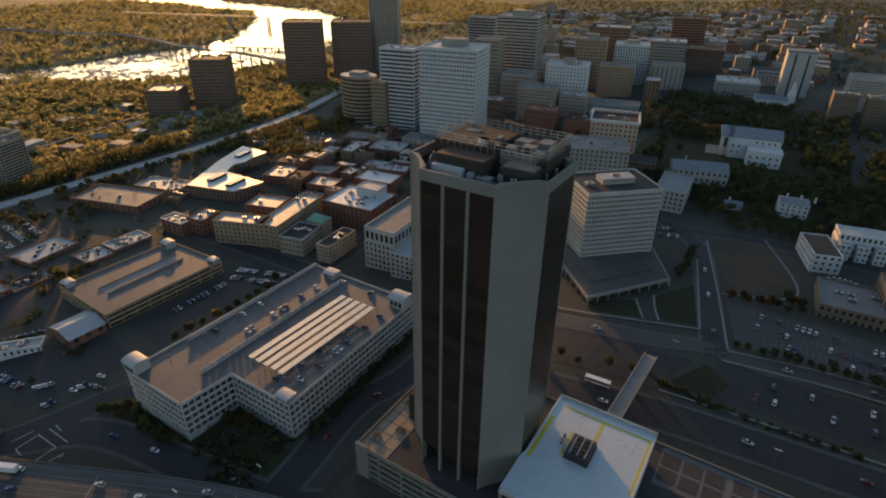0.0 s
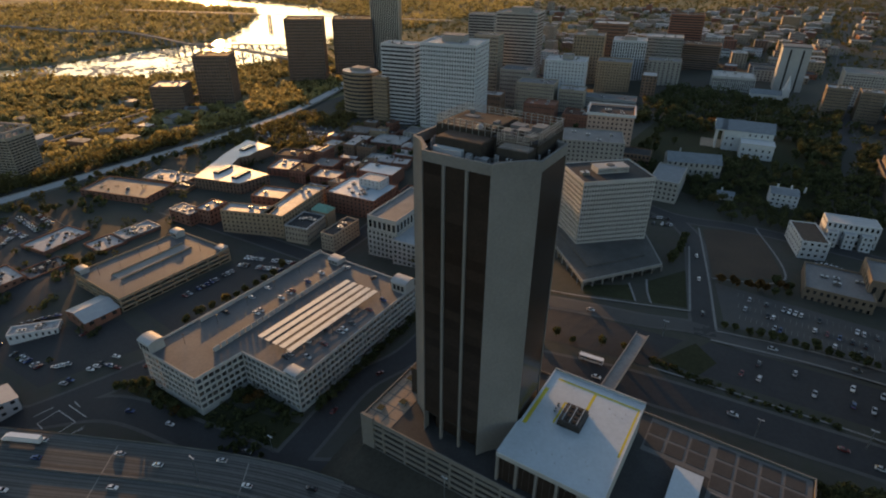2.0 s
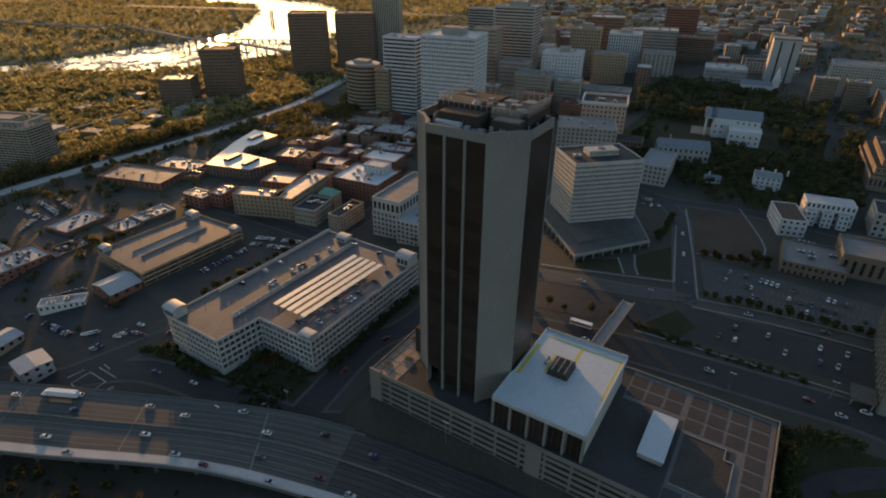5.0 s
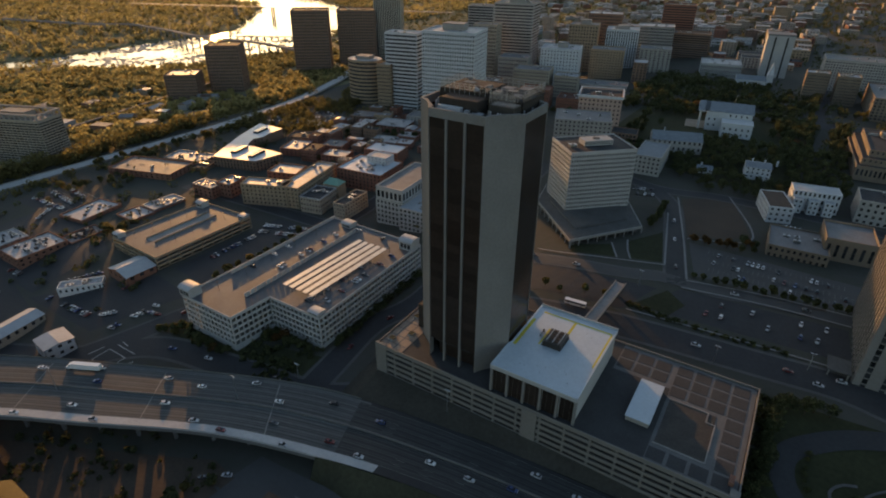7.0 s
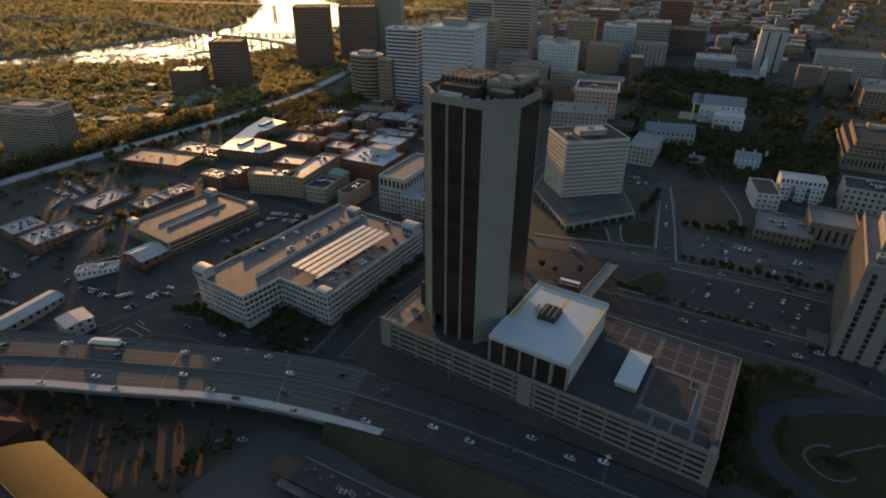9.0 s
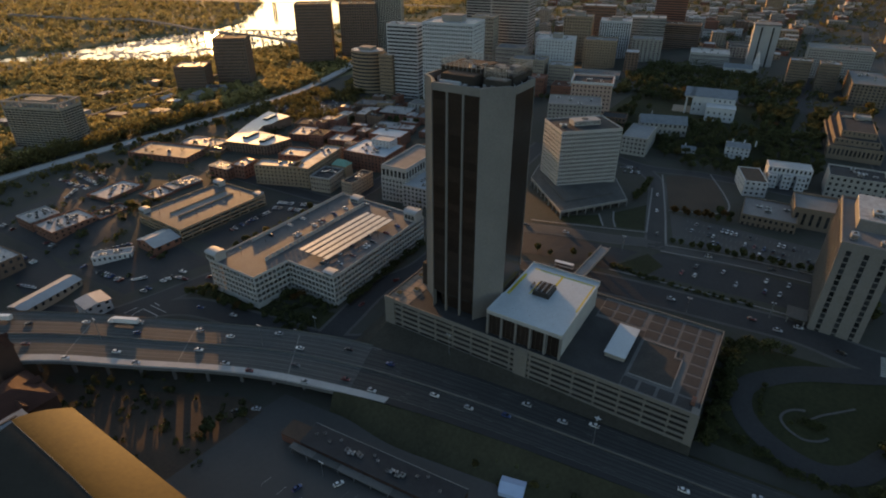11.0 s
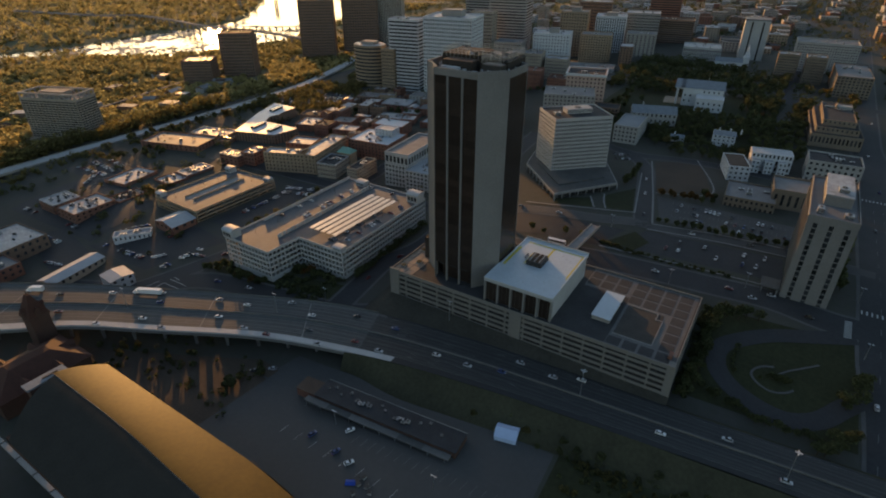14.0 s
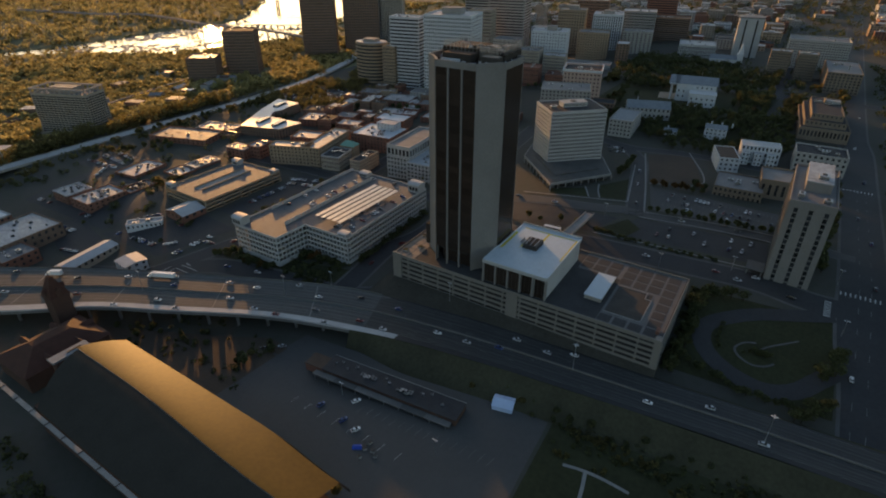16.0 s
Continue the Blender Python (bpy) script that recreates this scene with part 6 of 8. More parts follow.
def infill():
    """Small brick houses and sheds packed between the larger blocks, each with low walls, windows, roof and chimney."""
    rnd = random.Random(77)
    taken = [(r[1], r[2], math.hypot(r[3], r[4]) * 0.44) for r in LOW] + [(-228, 302, 30), (-200, 292, 25), (-286, 276, 9), (-317, 109, 15), (-291, 44, 11), (-330, 34, 20), (-333, 140, 36), (-333, 178, 36)]
    roads = [(a, b) for pts, wid, m in STREETS for a, b in zip(pts, pts[1:])]

    def off_road(x, y, r):
        for (ax, ay), (bx, by) in roads:
            k = min(1, max(0, ((x - ax) * (bx - ax) + (y - ay) * (by - ay)) / ((bx - ax) ** 2 + (by - ay) ** 2)))
            if math.hypot(x - ax - k * (bx - ax), y - ay - k * (by - ay)) < r + 7:
                return False
        return True
    n = 0
    for _ in range(6000):
        x, y = rnd.uniform(-430, -225), rnd.uniform(330, 520)
        w, d = rnd.uniform(9, 20), rnd.uniform(9, 24)
        r = math.hypot(w, d) * 0.44
        if n >= 34 or not off_road(x, y, r) or any(math.hypot(x - a, y - b) < r + q for a, b, q in taken):
            continue
        taken.append((x, y, r))
        n += 1
        g = ground(x, y)
        top = rnd.choice((4.5, 6, 8, 10)) if y < 230 else rnd.choice((6, 9, 10, 12))
        wm = rnd.choice((BRICK, BRICK, BRICK_BROWN, BRICK_BROWN, BRICK_TAN))
        rm, tone = rnd.choice(((ROOF_DARK, "tar"), (ROOF_GREY, "grey felt"), (ROOF_BROWN, "brown felt"), (ROOF_PALE, "pale"), (ROOF_PALE, "pale")))
        root = thing("infill_house", "small brick building with " + tone + " roof", "building", pose(x, y, g, 0, 0, rnd.choice((8, 14, 20)) if y > 205 else rnd.choice((0, 4, 8))), "small town buildings")
        s = Shape().box(-w / 2, -d / 2, -1.5, w / 2, d / 2, top, wm)
        for k in range(max(1, int(top / 3.4))):
            z = 1.0 + 3.3 * k
            for i in range(int(w / 3)):
                u = -w / 2 + (i + 0.5) * w / int(w / 3)
                s.box(u - 0.55, -d / 2 - 0.06, z, u + 0.55, -d / 2 + 0.05, z + 1.7, GLASS)
            for i in range(int(d / 3)):
                u = -d / 2 + (i + 0.5) * d / int(d / 3)
                s.box(w / 2 - 0.05, u - 0.55, z, w / 2 + 0.06, u + 0.55, z + 1.7, GLASS)
        for a, b in ((-1, 0), (1, 0)):
            s.box(a * w / 2 - 0.25, -d / 2, top + 0.003, a * w / 2 + 0.25, d / 2, top + 0.8, wm)
        s.box(-w / 2 + 0.25, -d / 2, top + 0.003, w / 2 - 0.25, -d / 2 + 0.4, top + 0.8, wm)
        part("wall", s, root)
        q = Shape()
        if rnd.random() < 0.3:
            q.gable(-w / 2 + 0.3, -d / 2 + 0.45, w / 2 - 0.3, d / 2, top + 0.01, top + w * 0.16, rm, wm, 0, "y")
        else:
            q.box(-w / 2 + 0.3, -d / 2 + 0.45, top + 0.004, w / 2 - 0.3, d / 2, top + 0.15, rm)
            for _ in range(rnd.choice((1, 2, 3))):
                u, v, a = rnd.uniform(-0.3, 0.3) * w, rnd.uniform(-0.3, 0.3) * d, rnd.uniform(0.4, 1.4)
                q.box(u - a, v - a, top + 0.15, u + a, v + a * 1.3, top + rnd.uniform(0.8, 2.2), rnd.choice((ROOF_GREY, wm, STEEL)))
        part("roof", q, root)


infill()
building("corner_building", "white stone-framed corner building with square windows", "building", -217, 290, 24, 59, 4, -0.5, 5, 7, 15, CONCRETE_WHITE, ROOF_GREY, GLASS, pier=0.45, span=0.45, each="SE", parapet=0, top=1)
building("upper_storey", "tall-windowed white upper storey of the corner building", "building", -217, 290, 23.4, 58.4, 4, 9, 1, 6, 13, CONCRETE_WHITE, ROOF_GREY, GLASS, z0=-0.45, pier=0.35, span=0.12, each="SE", parapet=1.2, base=0.8, top=2.2)
building("corner_wing", "lower white wing with blue-grey roof", "building", -193, 276, 22, 37, 4, -2, 5, 6, 9, CONCRETE_WHITE, ROOF_METAL, GLASS, pier=0.45, span=0.45, each="SE", parapet=0.8)
clutter(-193, 276, 18, 30, 4, -2, 3, 61)
building("roof_house", "white-walled plant house on the cluttered roof", "building", -281, 334, 20, 14, 6, 2, 2, 5, 4, STUCCO_WHITE, ROOF_PALE, GLASS, z0=-4.95, pier=0.7, span=0.6, parapet=0.5)
part("copper_roof", Shape().add([(-8, -6, 0), (8, -6, 0), (8, 6, 0), (-8, 6, 0), (-4, 0, 4.2), (4, 0, 4.2)], [(0, 1, 5, 4), (1, 2, 5), (2, 3, 4, 5), (3, 0, 4)], COPPER),
     put("copper_turret", Shape().box(-7.5, -5.5, -16, 7.5, 5.5, 0.1, BRICK_TAN), "green copper hipped turret", "turret", at=pose(-286, 276, -6.5, 0, 0, 8)))
pitched_house("brick_shed", "brick shed with pale metal gable roof", -317, 109, 22, 20, -2, 6, 3, 1, 4, 3, BRICK, ROOF_METAL, 0, "y")
pitched_house("white_gable_house", "white gabled shed beside the viaduct", -291, 44, 15, 15, -6, 9, 1.0, 2, 3, 3, STUCCO_WHITE, ROOF_METAL, 0, "x")
pitched_house("long_shed", "long low shed with pale metal roof", -330, 34, 14, 40, 10, 6, 2, 1, 3, 8, STONE, ROOF_METAL, 0, "y")


# ---- south of the motorway: train shed, motel, marquee ----
def train_shed():
    g = -33.0
    root = thing("train_shed", "long shed with dark roof and bare metal roof slope", "train shed", pose(-197, -37, g, 0, 0, -1.2))
    L, ridge, eave, n = 160.0, 28.0, 22.5, 28
    # the ridge lies along local x, bending slightly; the bare slope falls towards +y, the dark one towards -y
    ridge_y = lambda x: -4.2 * ss(40, 145, x)
    eave_y = lambda x: 20.4 - 3.4 * ss(110, 160, x)
    stops = [L * i / 16 for i in range(17)]

    def slope(k0, k1, x0, lift=0.0):
        """The bare slope from k0 to k1 of the way down, as a smooth sheet."""
        v, m = [], 14
        for i in range(m + 1):
            k = k0 + (k1 - k0) * i / m
            for x in stops:
                x = max(x, x0) if x0 else -1.8 + 7.5 * k * k + x * (1 - (7.5 * k * k - 1.8) / L)
                v.append((x, ridge_y(x) + (eave_y(x) - ridge_y(x)) * k, ridge - (ridge - eave) * k ** 1.3 + lift))
        return v, [(17 * i + c, 17 * i + c + 1, 17 * i + c + 18, 17 * i + c + 17) for i in range(m) for c in range(16) if not x0 or v[c][0] < v[c + 1][0]]
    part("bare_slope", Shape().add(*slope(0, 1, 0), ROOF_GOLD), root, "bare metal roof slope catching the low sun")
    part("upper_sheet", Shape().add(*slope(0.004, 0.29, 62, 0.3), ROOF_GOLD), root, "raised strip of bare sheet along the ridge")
    for i, x in enumerate(stops[:-1]):            # the eave board, dark below the bright sheet
        b = stops[i + 1]
        part("eave_board", Shape().add([(x + 5.5, eave_y(x), eave - 0.1), (b + 5.5, eave_y(b), eave - 0.1), (b + 5.5, eave_y(b) + 0.1, eave - 2.2), (x + 5.5, eave_y(x) + 0.1, eave - 2.2)], [(0, 3, 2, 1)], STEEL_DARK), root)
    s = Shape()
    v = []
    for i in range(n + 1):
        k = i / n
        for x in stops:
            u = 13 * k * k + x * (1 - 13 * k * k / L)
            v.append((u, ridge_y(u) + (-28.6 - ridge_y(u)) * k, ridge - 0.05 - 10.0 * k ** 1.5))
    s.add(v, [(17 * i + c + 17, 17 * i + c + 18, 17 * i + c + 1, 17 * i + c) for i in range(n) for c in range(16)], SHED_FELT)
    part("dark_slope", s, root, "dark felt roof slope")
    for x, b in zip(stops, stops[1:]):
        part("ridge_cap", Shape().add([(x, ridge_y(x) - 0.16, ridge - 0.1), (b, ridge_y(b) - 0.16, ridge - 0.1), (b, ridge_y(b) + 0.16, ridge - 0.1), (x, ridge_y(x) + 0.16, ridge - 0.1),
                                       (x, ridge_y(x), ridge + 0.14), (b, ridge_y(b), ridge + 0.14)], [(0, 1, 5, 4), (2, 3, 4, 5), (3, 2, 1, 0), (0, 4, 3), (1, 2, 5)], ROOF_GREY), root)
    part("gutter", Shape().box(-25, -31.2, ridge - 11.2, L, -29.2, ridge - 10.5, KERB), root, "pale gutter walkway")
    spread("gutter_joint", Shape().box(-0.3, -31.4, ridge - 11.3, 0.3, -29.0, ridge - 10.3, STEEL_DARK).mesh("gutter_joint"), [(-18 + 14.5 * k, 0, 0) for k in range(12)], root)
    part("wall", Shape().box(8, -28, 0, L - 0.5, 12.5, 17, BRICK_DARK), root)
    part("end_gable", Shape().box(-7, -11, 0, -2.2, 6, ridge - 3.0, BRICK_DARK).box(-8, -12, ridge - 3.0, -2.0, 6.5, ridge - 2.0, ROOF_SLATE).box(-5.5, -4, ridge - 2.0, -4.5, 3, ridge - 1.6, STEEL_DARK), root, "blue-grey flat end roof")
    t = thing("station_tower", "brick station tower with pointed roof", "tower", pose(-262, -16, g))
    part("shaft", Shape().box(-5, -5, 0, 5, 5, 25, BRICK_DARK).box(-5.6, -5.6, 25, 5.6, 5.6, 26, BRICK_DARK), t)
    hip = Shape().add([(-5.4, -5.4, 26), (5.4, -5.4, 26), (5.4, 5.4, 26), (-5.4, 5.4, 26), (-1.6, -0.8, 38), (1.6, -0.8, 38), (1.6, 0.8, 38), (-1.6, 0.8, 38)],
                      [(0, 1, 5, 4), (1, 2, 6, 5), (2, 3, 7, 6), (3, 0, 4, 7), (4, 5, 6, 7)], TILE)
    part("roof", hip, t, "steep red-brown tiled roof")
    for k in range(4):
        d = Shape()
        d.at = pose(0, 0, 0, 0, 0, 90 * k)
        d.box(-1.3, -5.5, 26, 1.3, -3.2, 29.5, BRICK_DARK).gable(-1.3, -5.7, 1.3, -2.6, 29.5, 31.4, TILE, BRICK_DARK, 0.2, "y")
        part("dormer", d, t)
    part("finial", Shape().tube((0, 0, 38), (0, 0, 41), 0.35, 0.08, STEEL_DARK, 6), t)
    h = thing("station_house", "brick station house with red tiled roof", "station", pose(-238, -34, g))
    part("wall", Shape().box(-16, -22, 0, 16, 22, 10.5, BRICK_DARK), h)
    hip = Shape().add([(-17, -23, 10.5), (17, -23, 10.5), (17, 23, 10.5), (-17, 23, 10.5), (-3, -10, 17.5), (3, -10, 17.5), (3, 10, 17.5), (-3, 10, 17.5)],
                      [(0, 1, 5, 4), (1, 2, 6, 5), (2, 3, 7, 6), (3, 0, 4, 7), (4, 5, 6, 7)], TILE)
    part("roof", hip, h, "red-brown hipped tile roof")
    for u, q, a in ((16, -8, 90), (16, 8, 90), (0, 22.5, 180), (-16, -8, 270), (-16, 8, 270)):
        d = Shape()
        d.at = pose(u, q, 0, 0, 0, a)
        d.box(-1.8, 0.2, 10.5, 1.8, 4, 13, BRICK_DARK).gable(-1.8, 0, 1.8, 7, 13, 15, TILE, BRICK_DARK, 0.2, "y")
        part("dormer", d, h)


train_shed()


def motel():
    root = thing("low_shop_row", "long low building with dark roof and grey canopy", "low building", pose(-64.5, 37, -28.5, 0, 0, 5))
    part("wall", Shape().box(-34, -2.5, 0, 44, 9.5, 5.4, BRICK_DARK), root)
    part("wing", Shape().box(-46, -2.0, 0, -34.05, 7, 4.6, BRICK).box(-46.2, -2.2, 4.6, -34.05, 7.2, 5.0, ROOF_BROWN), root, "low red brick wing")
    part("roof", Shape().box(-34.3, -2.8, 5.4, 44.3, 9.8, 5.9, ROOF_DARK), root)
    part("roof_rim", Shape().box(-34.3, 9.5, 5.9, 44.3, 9.8, 6.15, KERB), root, "pale coping along the back edge")
    for k in range(6):
        part("canopy", Shape().box(-38 + 13.4 * k, -6.4, 3.6 - 0.02 * k, -24.7 + 13.4 * k, -2.85, 4.1 - 0.02 * k, (BARRIER_DARK, TERRACE, BARRIER_DARK)[k % 3]), root, "grey flat canopy along the front")
    spread("canopy_post", Shape().box(-0.15, -0.15, 0, 0.15, 0.15, 3.6, STEEL).mesh("canopy_post"), [(-37 + 8.6 * i, -6.0, 0) for i in range(10)], root)
    w = Shape().box(-2.6, -0.05, 0.3, 2.6, 0.05, 2.8, GLASS).mesh("shop_window")
    spread("window", w, [(-30 + 7 * i, -2.56, 0) for i in range(11)], root)
    rnd = random.Random(9)
    for u, v in ((-12, 3.0), (9.5, 2.4)):
        for k in range(5):
            roof_unit(-64.5 + u + 1.7 * k, 37 + v + rnd.uniform(-1.2, 1.2) + u * 0.087, -28.5 + 5.9, rnd.choice((1, 2)), rnd.choice((1, 2)), 1, 5, rnd.choice((ROOF_GREY, KERB, STEEL)))
    for u, v in ((-30, 4), (-27, 6), (-22, 3), (-18, 6), (0, 6), (3, 4), (22, 5), (26, 7), (34, 3)):
        roof_unit(-64.5 + u, 37 + v + u * 0.087, -28.5 + 5.9, 1, 1, 1, 5, rnd.choice((ROOF_GREY, STEEL)))
    t = thing("marquee", "pale blue canvas marquee tent", "tent", pose(-7, 62.5, -27.2, 0, 0, 13))
    part("wall", Shape().box(-5, -4, 0, 5, 4, 3, TENT), t)
    part("roof", Shape().gable(-5, -4, 5, 4, 3, 5, TENT, TENT, 0.3), t)
    b = thing("tarpaulin_heap", "blue tarpaulin over a heap of goods", "tarpaulin", pose(-52, 4, -27.5, 0, 0, 30))
    part("sheet", Shape().box(-2, -1.3, 0, 2, 1.3, 0.8, BLUE).gable(-2, -1.3, 2, 1.3, 0.8, 1.4, BLUE, BLUE, 0.2), b)
    rnd = random.Random(3)
    for _ in range(9):
        p = put("crate", Shape().box(-0.9, -0.7, 0, 0.9, 0.7, 1.1, STONE_GREY).box(-1.0, -0.8, 1.1, 1.0, 0.8, 1.2, STEEL_DARK), "grey crate in the open yard", "crate", group="yard crates")
        x, y = -46 + rnd.uniform(-5, 6), 5 + rnd.uniform(-5, 4)
        p.matrix_basis = pose(x, y, ground(x, y) + 0.1, 0, 0, rnd.uniform(0, 180))


motel()


# ---- trees ----
def let_light_through(m, amount):
    """Leaves pass some of the light that falls on their far side."""
    nt = m.node_tree
    b, out = nt.nodes["Principled BSDF"], nt.nodes["Material Output"]
    tr, mix = nt.nodes.new("ShaderNodeBsdfTranslucent"), nt.nodes.new("ShaderNodeMixShader")
    hue = nt.nodes.new("ShaderNodeHueSaturation")     # light that has passed a leaf is brighter and yellower
    hue.inputs["Hue"].default_value, hue.inputs["Saturation"].default_value, hue.inputs["Value"].default_value = 0.49, 1.0, 1.45
    nt.links.new(b.inputs["Base Color"].links[0].from_socket, hue.inputs["Color"])
    nt.links.new(hue.outputs["Color"], tr.inputs["Color"])
    mix.inputs[0].default_value = amount
    nt.links.new(b.outputs[0], mix.inputs[1])
    nt.links.new(tr.outputs[0], mix.inputs[2])
    nt.links.new(mix.outputs[0], out.inputs["Surface"])


for m in (LEAF, LEAF_AUTUMN, LEAF_HAZY, LEAF_BUSH):
    let_light_through(m, 0.3 if m == LEAF else 0.55)


def leaf_quads(rng, centres, radii, per, size):
    """Small tilted leaf sprays strewn through lumpy ellipsoids; returns vertices (n, 4, 3)."""
    out = []
    for c, r in zip(centres, radii):
        d = rng.normal(size=(per, 3))
        d /= np.linalg.norm(d, axis=1)[:, None]
        p = np.asarray(c) + d * (rng.uniform(0.55, 1.0, (per, 1)) ** 0.5) * np.asarray(r)
        a = rng.normal(size=(per, 3))
        a /= np.linalg.norm(a, axis=1)[:, None]
        b = np.cross(a, d + 0.4 * rng.normal(size=(per, 3)))
        b /= np.linalg.norm(b, axis=1)[:, None] + 1e-6
        k = size * rng.uniform(0.6, 1.3, (per, 1))
        a, b = a * k, b * k * 0.8
        out.append(np.stack([p - a, p - b * 0.7, p + a, p + b], 1))
    return np.concatenate(out)


def quads_mesh(name, q, m):
    me = bpy.data.meshes.new(name)
    me.from_pydata(q.reshape(-1, 3).tolist(), [], np.arange(len(q) * 4).reshape(-1, 4).tolist())
    me.materials.append(m)
    return me


def tree_kind(seed, height, m, label):
    rng = np.random.default_rng(seed)
    root = thing("tree", label, "tree", pose(0, 0, -300 - seed), "trees")
    s = Shape()
    top = height * 0.62
    s.tube((0, 0, -0.6), (0, 0, top * 0.55), height * 0.028, height * 0.02, BARK, 7).tube((0, 0, top * 0.55), (0.2, 0.1, top), height * 0.02, height * 0.008, BARK, 6)
    cs, rs = [(0, 0, height * 0.70)], [(height * 0.27, height * 0.27, height * 0.28)]
    for i in range(6):
        a = 2 * math.pi * (i + rng.uniform(-0.3, 0.3)) / 6
        r, z = height * rng.uniform(0.17, 0.27), height * rng.uniform(0.45, 0.72)
        tip = (r * math.cos(a), r * math.sin(a), z)
        s.tube((0, 0, top * rng.uniform(0.35, 0.6)), tip, height * 0.011, height * 0.004, BARK, 5)
        cs.append(tip)
        k = height * rng.uniform(0.17, 0.24)
        rs.append((k, k, k * 0.85))
    part("trunk", s, root)
    part("crown", quads_mesh("crown", leaf_quads(rng, cs, rs, 50, height * 0.062), m), root)
    return root


KINDS = [tree_kind(1, 12, LEAF, "leafy dark green street tree"), tree_kind(2, 12, LEAF, "broad dark green park tree"), tree_kind(3, 12, LEAF_BUSH, "olive green tree beginning to turn"),
         tree_kind(4, 12, LEAF_AUTUMN, "small tree with rusty autumn leaves"), tree_kind(5, 12, LEAF, "bushy dark green roadside tree")]


BEYOND = {LEAF: [], LEAF_BUSH: [], LEAF_AUTUMN: []}
PLANTED = [0]


def plant(x, y, height, kind, rnd, lift=0.0):
    k = height / 12
    if PLANTED[0] >= 300 or y > 520 or x < -280:  # farther trees go into one mesh by leaf colour
        BEYOND[(LEAF, LEAF, LEAF_BUSH, LEAF_AUTUMN, LEAF)[kind]].append((x, y, height))
        return
    PLANTED[0] += 1
    copy_thing(KINDS[kind], pose(x, y, ground(x, y) + lift, 0, 0, rnd.uniform(0, 360)) @ Matrix.Diagonal((k * rnd.uniform(0.85, 1.2), k, k, 1)))


